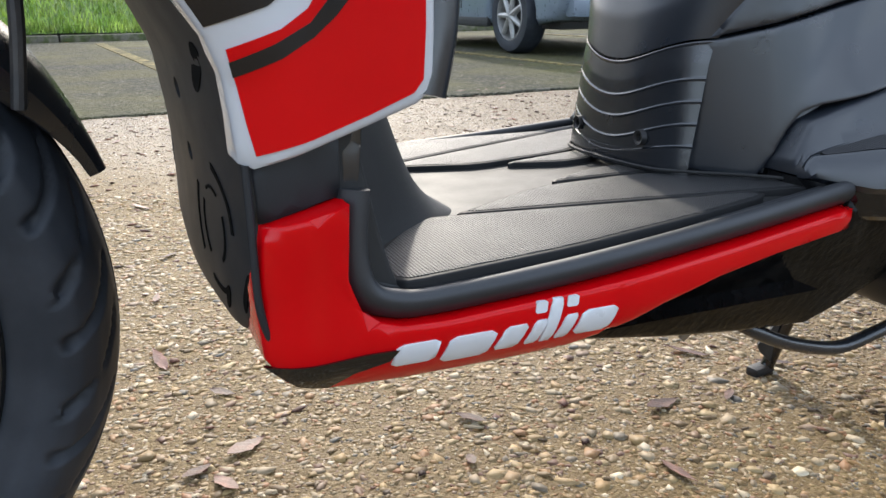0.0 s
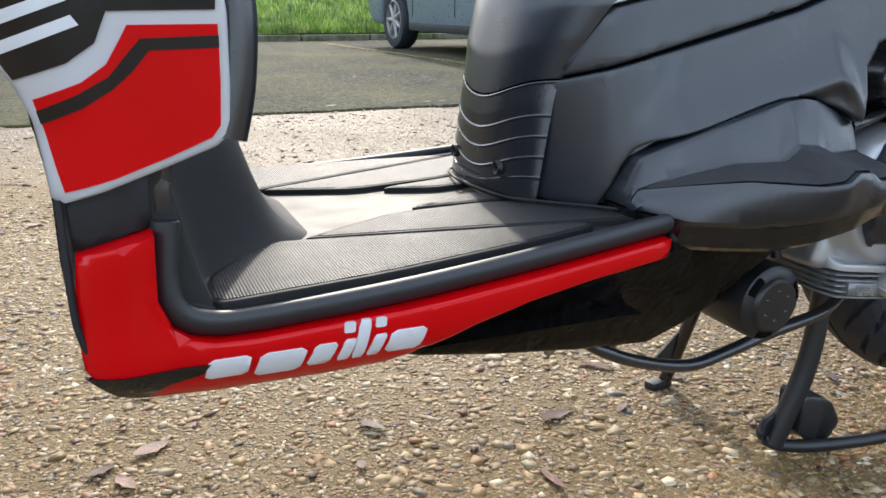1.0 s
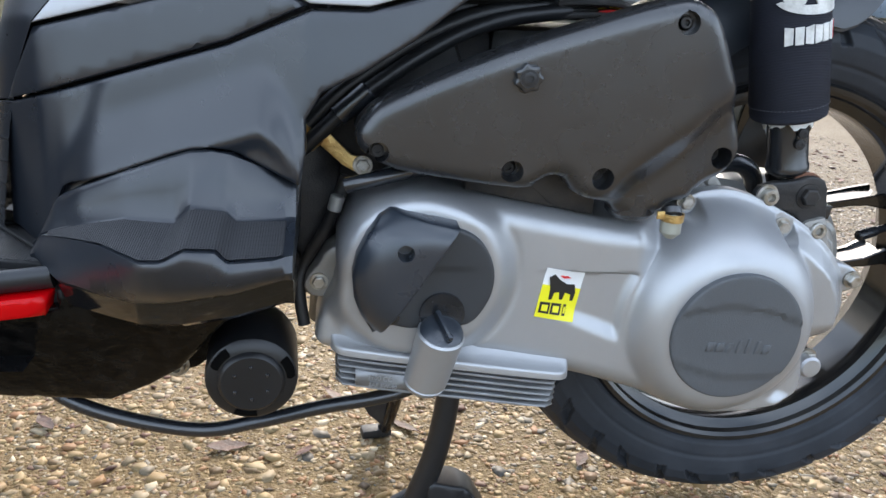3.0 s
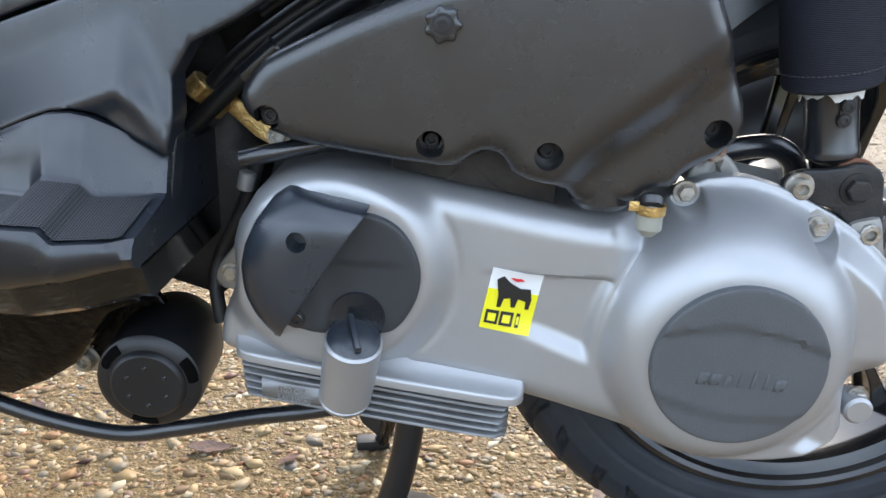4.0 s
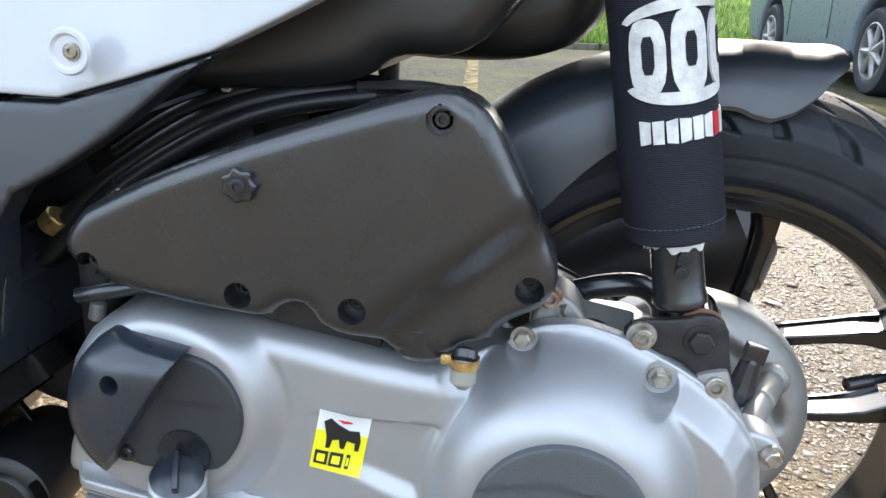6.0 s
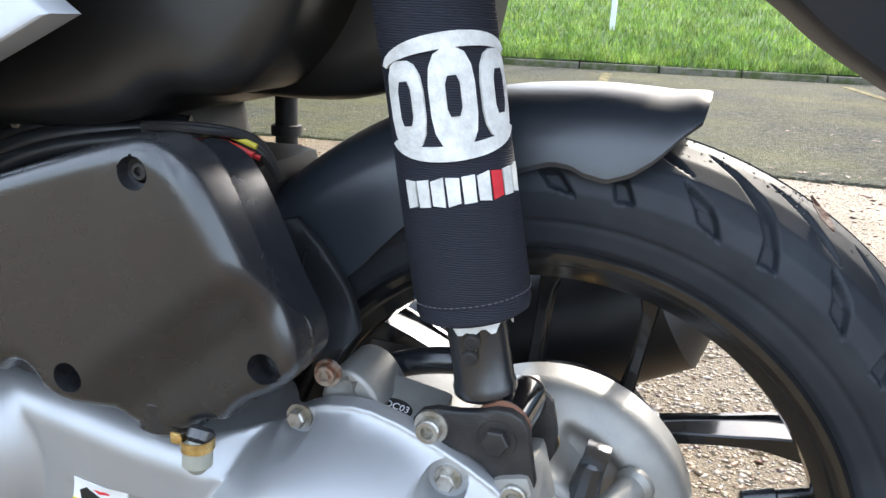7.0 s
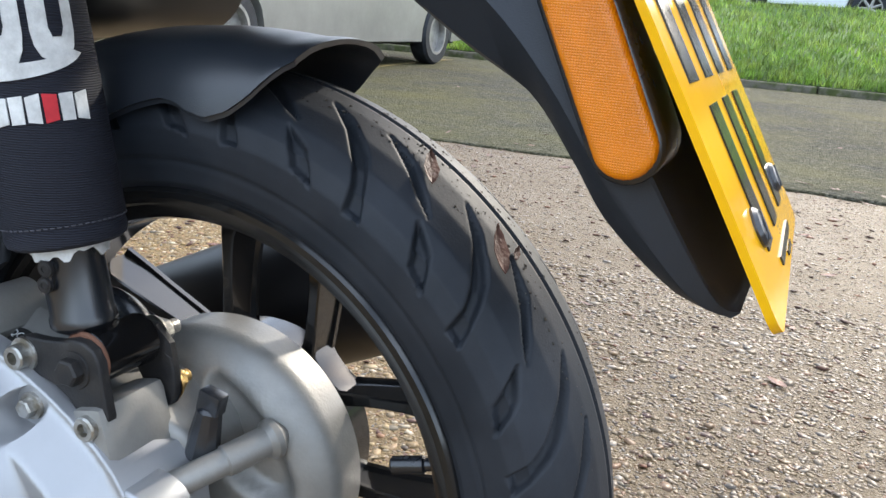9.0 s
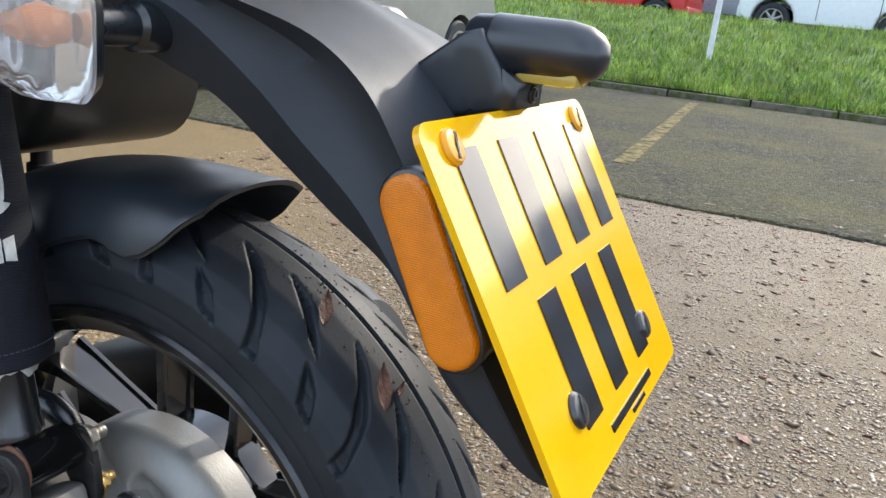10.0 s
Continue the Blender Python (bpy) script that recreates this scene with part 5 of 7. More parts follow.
cover = part("transmission_cover", relief(cover_loop, cover_h, lambda x, z: 0.07 + 0.045 * smooth_step(-0.165, -0.125, x) * smooth_step(0.315, 0.340, z), side_near, 0.0024, 0.0016, dots=[(*q, 0.0) for q in COVER_BOLTS], edge_step=0.003), silver, scooter, "silver painted cast transmission cover", sharp=50)
part("crankcase", relief([(-0.43, 0.25), (-0.42, 0.30), (-0.40, 0.37), (-0.30, 0.385), (-0.20, 0.355), (-0.19, 0.26), (-0.22, 0.228), (-0.40, 0.225)], 0.11, -0.09, step=0.03, r=0.02), raw_alu, scooter, "dull cast crankcase")
# flanged rib and cooling fins
flange_xy = rounded([(-0.413, -0.160), (-0.409, -0.177), (-0.396, -0.1830), (-0.240, -0.1855), (-0.227, -0.182), (-0.2215, -0.170), (-0.227, -0.155), (-0.25, -0.14), (-0.41, -0.14)], 2)
part("flange_rib", relief(flange_xy, lambda x, y: 0.2665 - 0.128 * (x + 0.405) + 0.013 * smooth_step(-0.180, -0.158, y) ** 1.4, lambda x, y: 0.2600 - 0.128 * (x + 0.405), top_up, 0.004, 0.0022), silver, cover)
fins = new("finned_sump")
fins.parent = scooter
for k in range(5):
    dz = -0.0053 * k
    loop = rounded([(-0.405 + 0.001 * k, -0.179), (-0.236 - 0.0015 * k, -0.1815), (-0.231, -0.172), (-0.231, -0.08), (-0.402, -0.08), (-0.408, -0.165)], 1, 0.15)
    f = relief(loop, lambda x, y: 0.2572 + dz - 0.133 * (x + 0.41), lambda x, y: 0.2553 + dz - 0.133 * (x + 0.41), top_up, 0.03, 0.0008)
    part("cooling_fin", f, fin_grey, fins)
part("sump_body", relief([(-0.403, 0.262), (-0.238, 0.243), (-0.238, 0.2135), (-0.403, 0.236)], 0.164, 0.05, step=0.02, r=0.004), fin_grey, fins)
part("cast_label", relief([(-0.392, 0.2470), (-0.346, 0.2410), (-0.346, 0.2285), (-0.392, 0.2345)], 0.1815, 0.160, step=0.02, r=0.001), fin_grey, fins)
for text, x, z, size in (("1100 CC", -0.383, 0.2400, 0.0052), ("SAE 5W-40", -0.382, 0.2340, 0.0046)):
    cu = bpy.data.curves.new("lettering", "FONT")
    cu.body, cu.size, cu.extrude = text, size, 0.0006
    tmp = bpy.data.objects.new("lettering", cu)
    scene.collection.objects.link(tmp)
    me = bpy.data.meshes.new_from_object(tmp.evaluated_get(bpy.context.evaluated_depsgraph_get()))
    bpy.data.objects.remove(tmp)
    mm = pose(x, -0.1818, z, 90, 0, 0) @ pose(0, 0, 0, 0, 0, -8)
    me.transform(mm)
    me.materials.clear()
    me.materials.append(silver)
    ob = new("raised_lettering", me)
    ob.parent = fins
# oil filler
neck = part("oil_filler_neck", rod((-0.338, -0.180, 0.238), (-0.330, -0.196, 0.286), 0.0168, 40, 0.0015, 0.0180), silver, cover, "cast oil filler neck")
part("neck_foot", rod((-0.3395, -0.177, 0.230), (-0.338, -0.180, 0.240), 0.0150, 32, 0.003, 0.0170), silver, cover)
cap_m = Matrix.Translation((-0.330, -0.1965, 0.2865)) @ Vector((0.006, -0.024, 0.046)).to_track_quat("Z", "Y").to_matrix().to_4x4()
oil_cap = part("oil_cap", moved(lathe([(0, 0.0045), (0.010, 0.0040), (0.0150, 0.0022), (0.0165, 0.0005), (0.0165, -0.003)], (0, 0, 0), "z", 40), cap_m), hood_plastic, cover, "black oil cap with a finger grip")
part("grip", moved(block((0, 0, 0.0065), (0.0042, 0.027, 0.007), None, 0.002), cap_m @ pose(0, 0, 0, 0, 0, 6)), hood_plastic, oil_cap)

# kick-start cover on the variator boss
cap_loop = rounded([(-0.326, 0.3640), (-0.314, 0.3615), (-0.303, 0.3545), (-0.2945, 0.3415), (-0.2907, 0.327), (-0.292, 0.313), (-0.297, 0.301), (-0.304, 0.2905), (-0.313, 0.2850), (-0.351, 0.2835), (-0.367, 0.2875), (-0.380, 0.290), (-0.389, 0.306), (-0.392, 0.33), (-0.384, 0.356), (-0.370, 0.371), (-0.350, 0.3660)], 2)
disc = part("variator_cap", relief(cap_loop, lambda x, z: 0.1872 - 0.0014 * smooth_step(0.3335, 0.3315, z - 0.04 * (x + 0.32)) * smooth_step(-0.355, -0.345, x) * smooth_step(-0.296, -0.320, x), 0.165, step=0.003, r=0.0022, edge_step=0.004), cap_plastic, cover, "dark grey round variator cap")
hood_loop = [(-0.3965, 0.331), (-0.3935, 0.345), (-0.3865, 0.360), (-0.378, 0.372), (-0.370, 0.3772), (-0.365, 0.3772), (-0.359, 0.3755), (-0.351, 0.3742), (-0.344, 0.3727), (-0.335, 0.3712), (-0.322, 0.3685), (-0.336, 0.3485), (-0.352, 0.3235), (-0.369, 0.2975), (-0.3745, 0.2865), (-0.380, 0.2815), (-0.388, 0.295), (-0.395, 0.314)]


def hood_h(x, z):
    """A quarter-round shell that rises from the rim of the cap to its open straight mouth."""
    e = min(max(0.0560 - math.hypot(x + 0.343, z - 0.329), 0) / 0.034, 1)
    return 0.1885 + 0.0245 * math.sqrt(1 - (1 - e) ** 2) - 0.010 * smooth_step(0.362, 0.386, z)


hood = part("kick_start_hood", relief(hood_loop, hood_h, 0.180, side_near, 0.0030, 0.0014, dots=[(-0.3600, 0.3530, 0.0058, 0.016)], edge_step=0.003), hood_plastic, disc, "black moulded hood over the kick-start shaft")
part("finger_dimple", lathe([(0, 0.0024), (0.011, 0.0016), (0.0155, 0.0004), (0.0168, 0.0), (0.0172, 0.004)], (-0.3290, -0.1882, 0.2965), "y", 40), black_plastic, disc)
part("cap_screw", bolt((-0.367, -0.1866, 0.294), (0, -1, 0), 0.0045, 0.003, False), black_plastic, disc)

# clutch cap with a raised plain mark
clutch = part("clutch_cap", relief(circle((-0.0965, 0.2785), 0.0535, 80), lambda x, z: 0.1945 + 0.0022 * smooth_step(0.3035, 0.3050, z + 0.12 * (x + 0.09) + 4 * (x + 0.09) ** 2) - 0.0016 * smooth_step(0.2440, 0.2425, z + 0.05 * (x + 0.09) - 4 * (x + 0.09) ** 2), 0.175, step=0.004, r=0.0016), grey_cap, cover, "flat grey clutch cover cap")
for k in range(7):
    x = -0.1185 + 0.0078 * k
    tall = [0.0075, 0.0075, 0.0075, 0.0105, 0.0125, 0.0105, 0.0075][k]
    w = [0.0030, 0.0030, 0.0022, 0.0014, 0.0014, 0.0014, 0.0030][k]
    z0 = 0.2665 - 0.06 * (x + 0.0965)
    part("raised_mark", relief([(x - w, z0), (x + w, z0), (x + w + 0.002, z0 + tall), (x - w + 0.002, z0 + tall)], 0.1954, 0.190, step=0.004, r=0.0004), grey_cap, clutch)

# sticker: plain shapes
def on_cover(u, v, h):
    return (u, -(cover_h(u, v) + h), v)


tilt = pose(-0.2347, 0, 0.3042, 0, 10, 0)


def sticker_pt(a, b):
    q = tilt @ Vector((a, 0, b))
    return (q.x, q.z)


sticker = part("oil_sticker", relief([sticker_pt(*q) for q in ((-0.0162, 0.0205), (0.0162, 0.0205), (0.0162, -0.0205), (-0.0162, -0.0205))], 0.0006, -0.001, on_cover, 0.006, 0.0), sticker_white, cover, "white and yellow oil maker's sticker")
part("yellow_field", relief([sticker_pt(*q) for q in ((-0.0162, 0.0065), (0.0162, 0.0065), (0.0162, -0.0205), (-0.0162, -0.0205))], 0.0011, -0.001, on_cover, 0.006, 0.0), sticker_yellow, sticker)
beast = [(-0.012, 0.013), (-0.008, 0.016), (-0.003, 0.012), (0.004, 0.009), (0.0105, 0.0095), (0.0125, 0.003), (0.012, -0.004), (0.0095, -0.004), (0.009, 0.001), (0.004, 0.002), (0.003, -0.004), (0.0005, -0.004), (-0.001, 0.002), (-0.005, 0.001), (-0.006, -0.005), (-0.0085, -0.005), (-0.009, 0.003)]
part("black_mark", relief([sticker_pt(*q) for q in beast], 0.0016, -0.001, on_cover, 0.006, 0.0), sticker_black, sticker)
part("red_mark", relief([sticker_pt(*q) for q in ((-0.006, 0.0165), (0.0, 0.0172), (0.0055, 0.0145), (0.0, 0.0135))], 0.0016, -0.001, on_cover, 0.006, 0.0), sticker_red, sticker)
for k, (a, w) in enumerate(((-0.010, 0.0042), (-0.0005, 0.0042), (0.0068, 0.0012))):
    part("dark_mark", relief([sticker_pt(*q) for q in ((a - w, -0.0075), (a + w, -0.0075), (a + w, -0.0165), (a - w, -0.0165))], 0.0016, -0.001, on_cover, 0.006, 0.0), sticker_black, sticker)
    part("yellow_mark", relief([sticker_pt(*q) for q in ((a - w * 0.6, -0.0095), (a + w * 0.6, -0.0095), (a + w * 0.6, -0.0145), (a - w * 0.6, -0.0145))], 0.0021, -0.001, on_cover, 0.006, 0.0), sticker_yellow, sticker)

# bolts round the gearbox end
for x, z in ((-0.0385, 0.3500), (0.037, 0.302), (-0.126, 0.3695), (0.012, 0.228)):
    part("flange_bolt", bolt((x, -(0.1285 if x > -0.3 else 0.13), z), (0, -1, 0), 0.0056, 0.0065, True, False), steel, cover, "plated flange bolt")
part("bolt_ear", relief(rounded([(0.015, 0.318), (0.037, 0.314), (0.047, 0.302), (0.040, 0.290), (0.022, 0.288)], 2), 0.127, 0.10, side_near, 0.006, 0.003), silver, cover)
part("lower_lug", rod((0.010, -0.118, 0.222), (0.010, -0.140, 0.222), 0.010, 24, 0.002), silver, cover)
part("casting_lug", relief(rounded([(-0.124, 0.366), (-0.118, 0.389), (-0.106, 0.3945), (-0.092, 0.388), (-0.080, 0.366)], 2), 0.111, 0.070, side_near, 0.006, 0.003, holes=[circle((-0.107, 0.3815), 0.0042, 20)]), raw_alu, cover, "cast lug with a bolt hole")
part("casting_pad", block((-0.078, -0.093, 0.3655), (0.050, 0.040, 0.012), Matrix.Rotation(radians(10), 4, "Y") @ Matrix.Rotation(radians(25), 4, "X"), 0.004), raw_alu, cover)
part("gearbox_deck", relief(rounded([(-0.13, 0.348), (-0.10, 0.361), (-0.04, 0.358), (0.01, 0.335), (0.03, 0.315), (0.03, 0.29), (-0.10, 0.30)], 1), lambda x, z: 0.086 - 0.010 * smooth_step(0.0, 0.03, x), 0.02, side_near, 0.010, 0.006), raw_alu, cover, "dull cast gearbox casing")
part("brake_arm_pipe", rod((0.027, -0.102, 0.305), (0.055, -0.044, 0.3165), 0.0082, 28, 0.002), raw_alu, cover)
part("pipe_collar", rod((0.042, -0.071, 0.311), (0.056, -0.042, 0.317), 0.0094, 28, 0.002), raw_alu, cover)
part("pipe_end", rod((0.052, -0.052, 0.315), (0.060, -0.032, 0.3185), 0.0125, 32, 0.009), raw_alu, cover)
part("pipe_boss", rod((0.020, -0.080, 0.290), (0.020, -0.112, 0.290), 0.011, 28, 0.006), raw_alu, cover)
part("breather_cap", join(rod((0.026, -0.070, 0.310), (0.032, -0.069, 0.343), 0.0108, 10, 0.002, 0.0074), block((0.0335, -0.069, 0.347), (0.0145, 0.0095, 0.013), Matrix.Rotation(radians(12), 4, "Y"), 0.0012)), black_plastic, cover, "black rubber breather cap")
sticker_at = Matrix.Translation((-0.080, -0.093, 0.3655)) @ Matrix.Rotation(radians(10), 4, "Y") @ Matrix.Rotation(radians(25), 4, "X") @ Matrix.Translation((0, -0.004, 0.0066))
oval = part("inspection_sticker", lathe([(0, 0.0008), (0.0095, 0.0008), (0.0098, 0)], (0, 0, 0), "z", 28), sticker_black, cover)
cu = bpy.data.curves.new("lettering", "FONT")
cu.body, cu.size, cu.extrude, cu.align_x, cu.align_y = "QC03", 0.0062, 0.0002, "CENTER", "CENTER"
tmp = bpy.data.objects.new("lettering", cu)
scene.collection.objects.link(tmp)
me = bpy.data.meshes.new_from_object(tmp.evaluated_get(bpy.context.evaluated_depsgraph_get()))
bpy.data.objects.remove(tmp)
me.transform(sticker_at @ Matrix.Translation((0, 0, 0.0012)))
me.materials.clear()
me.materials.append(sticker_white)
ob = new("white_lettering", me)
ob.parent = oval
for v in oval.data.vertices:
    q = sticker_at @ Vector((v.co.x, v.co.y * 0.6, v.co.z))
    v.co = q

# airbox
air_loop = rounded([(-0.396, 0.432), (-0.384, 0.449), (-0.372, 0.456), (-0.335, 0.4745), (-0.287, 0.494), (-0.243, 0.509), (-0.195, 0.5245), (-0.170, 0.530), (-0.153, 0.522), (-0.143, 0.508), (-0.125, 0.470), (-0.110, 0.436), (-0.107, 0.419), (-0.116, 0.404), (-0.138, 0.393), (-0.144, 0.383),
                    (-0.160, 0.382), (-0.166, 0.375), (-0.184, 0.3690), (-0.201, 0.3730), (-0.210, 0.3835), (-0.239, 0.391), (-0.2475, 0.4035), (-0.2565, 0.4055), (-0.2645, 0.402), (-0.272, 0.394), (-0.313, 0.398), (-0.363, 0.4035), (-0.383, 0.411), (-0.394, 0.420)], 1, 0.22)


def air_h(x, z):
    h = 0.190 + 0.006 * smooth_step(-0.38, -0.30, x)
    fall = smooth_step(0.0, 0.030, (x + 0.165) * 0.62 + (0.447 - z) * 0.78)
    h -= 0.0175 * fall * smooth_step(-0.235, -0.195, x) + 0.006 * smooth_step(-0.16, -0.125, x)
    return h


dots = [(-0.380, 0.4180, 0.0074, 0.012), (-0.287, 0.4085, 0.0078, 0.016), (-0.221, 0.4045, 0.0080, 0.018), (-0.1235, 0.4165, 0.0082, 0.018), (-0.1745, 0.5135, 0.0078, 0.007)]
airbox = part("air_filter_box", relief(air_loop, air_h, lambda x, z: 0.150 + 0.014 * smooth_step(0.435, 0.455, z), side_near, 0.0045, 0.0105, dots=dots, edge_step=0.005), airbox_plastic, scooter, "matt black plastic air filter box", sharp=50)
back_loop = [(x, z - 0.0075 * smooth_step(0.425, 0.465, z)) for x, z in air_loop]
part("filter_box_back", relief(back_loop, lambda x, z: 0.1482 + 0.014 * smooth_step(0.435, 0.455, z), 0.130, side_near, 0.008, 0.0015, edge_step=0.006), black_plastic, airbox, "rear half of the filter box")
for x, z, _, d in dots:
    e = min(float(far_from([(x, z)], air_loop)[0]), 0.0105)
    sunk = air_h(x, z) - d - 0.0105 + math.sqrt(0.0105 ** 2 - (0.0105 - e) ** 2)
    part("box_screw", bolt((x, -(sunk - 0.001), z), (0, -1, 0), 0.0042, 0.0035, False), deep_black, airbox)
lobes = []
for i in range(84):
    t = 2 * math.pi * i / 84
    r = 0.0092 + 0.0009 * math.cos(7 * t)
    lobes.append((-0.282 + r * math.cos(t), 0.4735 + r * math.sin(t)))
knob = part("knob", relief(lobes, 0.2020, 0.19, step=0.004, r=0.0015), black_plastic, airbox, "lobed black knob")
part("knob_screw", bolt((-0.282, -0.2018, 0.4735), (0, -1, 0), 0.0045, 0.002, False), deep_black, knob)
part("drain_spigot", rod((-0.1575, -0.174, 0.3790), (-0.1580, -0.179, 0.372), 0.0074, 20, 0.002), airbox_plastic, airbox)
part("drain_tube", rod((-0.1579, -0.1785, 0.376), (-0.1584, -0.180, 0.3560), 0.0078, 24, 0.0045), milky, airbox, "milky plastic drain tube")
part("hose_clip", join(lathe([(0.0086, -0.0030), (0.0088, 0.0030), (0.0080, 0.0030), (0.0078, -0.0030)], (-0.1579, -0.179, 0.3725), "z", 24, closed=True), block((-0.1685, -0.182, 0.3745), (0.006, 0.002, 0.006), None, 0.0005)), brass, airbox, "brass hose clip")
# dark filler added to hide the bright cover top in the airbox notch
part("notch_filler", relief([(-0.312, 0.384), (-0.212, 0.366), (-0.212, 0.402), (-0.312, 0.412)], 0.158, 0.085, step=0.03, r=0.003), deep_black, airbox)
part("airbox_neck", rod((-0.185, -0.160, 0.392), (-0.185, -0.160, 0.3680), 0.019, 24, 0.004), black_plastic, airbox)

# hoses, clips and wiring between body and airbox
part("breather_hose", tube([(-0.470, -0.118, 0.372), (-0.458, -0.125, 0.390), (-0.416, -0.125, 0.438), (-0.383, -0.122, 0.465), (-0.344, -0.118, 0.490), (-0.307, -0.112, 0.506), (-0.265, -0.100, 0.514), (-0.225, -0.08, 0.516)], 0.0068, 14), hose_black, scooter)
part("fuel_hose", tube([(-0.468, -0.128, 0.370), (-0.456, -0.135, 0.386), (-0.416, -0.135, 0.424), (-0.387, -0.134, 0.450), (-0.351, -0.128, 0.475), (-0.314, -0.120, 0.495), (-0.278, -0.110, 0.506), (-0.230, -0.095, 0.512)], 0.0062, 14), hose_black, scooter)
part("fuel_hose", tube([(-0.400, -0.110, 0.468), (-0.360, -0.108, 0.494), (-0.320, -0.105, 0.510), (-0.270, -0.09, 0.520), (-0.225, -0.075, 0.518)], 0.0052, 12), hose_black, scooter)
part("hose_sleeve", rod((-0.408, -0.1335, 0.4315), (-0.384, -0.1335, 0.4525), 0.0080, 16, 0.0015), black_plastic, scooter)
for x, z in ((-0.4375, 0.4235), (-0.4275, 0.4140)):
    part("hose_clamp", rod((x - 0.0045, -0.128, z - 0.0045), (x + 0.0045, -0.128, z + 0.0045), 0.0088, 20, 0.0012), brass, scooter, "yellow zinc hose clamp")
part("mount_bracket", relief([(-0.4240, 0.4120), (-0.4150, 0.4190), (-0.3965, 0.4015), (-0.3855, 0.4000), (-0.3815, 0.3940), (-0.3875, 0.3885), (-0.3945, 0.3890), (-0.4030, 0.3935)], 0.1280, 0.1255, side_near, 0.006, 0.0006), brass, scooter, "yellow zinc plated bracket")
part("bracket_bolt", bolt((-0.3880, -0.1282, 0.3940), (0, -1, 0), 0.0055, 0.004), steel, scooter)
part("dip_hose", tube([(-0.402, -0.165, 0.388), (-0.385, -0.165, 0.392), (-0.35, -0.155, 0.398), (-0.31, -0.14, 0.402)], 0.0055, 12), black_plastic, scooter)
part("cylinder_shroud", relief([(-0.44, 0.43), (-0.405, 0.39), (-0.408, 0.30), (-0.44, 0.27), (-0.50, 0.29), (-0.50, 0.40)], 0.110, -0.05, step=0.03, r=0.008), deep_black, scooter)
part("down_hose", tube([(-0.400, -0.128, 0.385), (-0.414, -0.124, 0.345), (-0.432, -0.118, 0.310), (-0.436, -0.125, 0.290), (-0.432, -0.130, 0.262)], 0.0050, 12), deep_black, scooter)
part("sleeve_band", rod((-0.4065, -0.136, 0.372), (-0.4095, -0.136, 0.360), 0.0056, 14, 0.001), raw_alu, scooter)
ear = part("case_ear", relief(rounded([(-0.416, 0.328), (-0.400, 0.335), (-0.400, 0.285), (-0.414, 0.289), (-0.430, 0.291), (-0.4325, 0.300), (-0.427, 0.311), (-0.420, 0.318)], 1), 0.1385, 0.10, step=0.01, r=0.002), raw_alu, scooter, "cast ear of the crankcase")
part("ear_bolt", bolt((-0.4205, -0.1390, 0.303), (0, -1, 0), 0.0052, 0.0045, True, False), steel, ear, "plated flange bolt")
# dark block added to close the bright gap behind the bracket
part("bracket_gap_filler", block((-0.365, -0.02, 0.435), (0.13, 0.13, 0.13), Matrix.Rotation(radians(-20), 4, "Y"), 0.015), deep_black, scooter)
part("carburettor", block((-0.235, -0.02, 0.466), (0.10, 0.09, 0.06), None, 0.012), deep_black, scooter)
# dark mass added to fill the see-through gap behind the airbox
part("airbox_gap_filler", block((-0.345, 0.02, 0.475), (0.13, 0.16, 0.10), Matrix.Rotation(radians(-14), 4, "Y"), 0.015), deep_black, scooter)
part("drain_stub", join(rod((-0.262, 0.115, 0.465), (-0.262, 0.115, 0.530), 0.0095, 18, 0.002), lathe([(0.010, 0.484), (0.0130, 0.485), (0.0130, 0.493), (0.010, 0.494)], (-0.262, 0.115, 0), "z", 18)), deep_black, scooter)
part("clip_screw", bolt((-0.323, -0.102, 0.516), (0, -1, 0), 0.0055, 0.008), steel, scooter)
for k, (m, dz) in enumerate(((deep_black, 0.0), (deep_black, 0.006), (deep_black, -0.006), (deep_black, 0.012), (deep_black, 0.01))):
    part("wire", tube([(-0.24, -0.10, 0.512 + dz * 0.6), (-0.20, -0.088 - 0.004 * k, 0.514 + dz * 0.6), (-0.175, -0.085, 0.509 + dz * 0.4), (-0.165, -0.075, 0.490)], 0.0026, 8), m, scooter)
for m, dz, dy in ((wire_yellow, 0.0, 0.0), (wire_red, -0.004, -0.004), (wire_red, -0.007, 0.004)):
    part("wire", tube([(-0.206, -0.092 + dy, 0.516 + dz), (-0.190, -0.092 + dy, 0.517 + dz), (-0.172, -0.090 + dy, 0.511 + dz)], 0.0018, 8), m, scooter)

# horn
horn_axis = Vector((0.06, -1, -0.04)).normalized()
hm = Matrix.Translation((-0.4705, -0.172, 0.2338)) @ horn_axis.to_track_quat("Z", "Y").to_matrix().to_4x4()
horn = part("horn", moved(lathe([(0, 0.004), (0.0225, 0.004), (0.0245, 0.0025), (0.0255, 0.0), (0.031, -0.001), (0.0345, -0.004), (0.0355, -0.010), (0.0355, -0.062), (0.031, -0.078), (0.0, -0.078)], (0, 0, 0), "z", 56), hm), satin_black, scooter, "round black horn")
for k in range(6):
    t = radians(30 + 60 * k)
    part("rivet", moved(lathe([(0, 0.0012), (0.0012, 0.0009), (0.0018, 0)], (0.014 * math.cos(t), 0.014 * math.sin(t), 0.004), "z", 12), hm), black_plastic, horn)
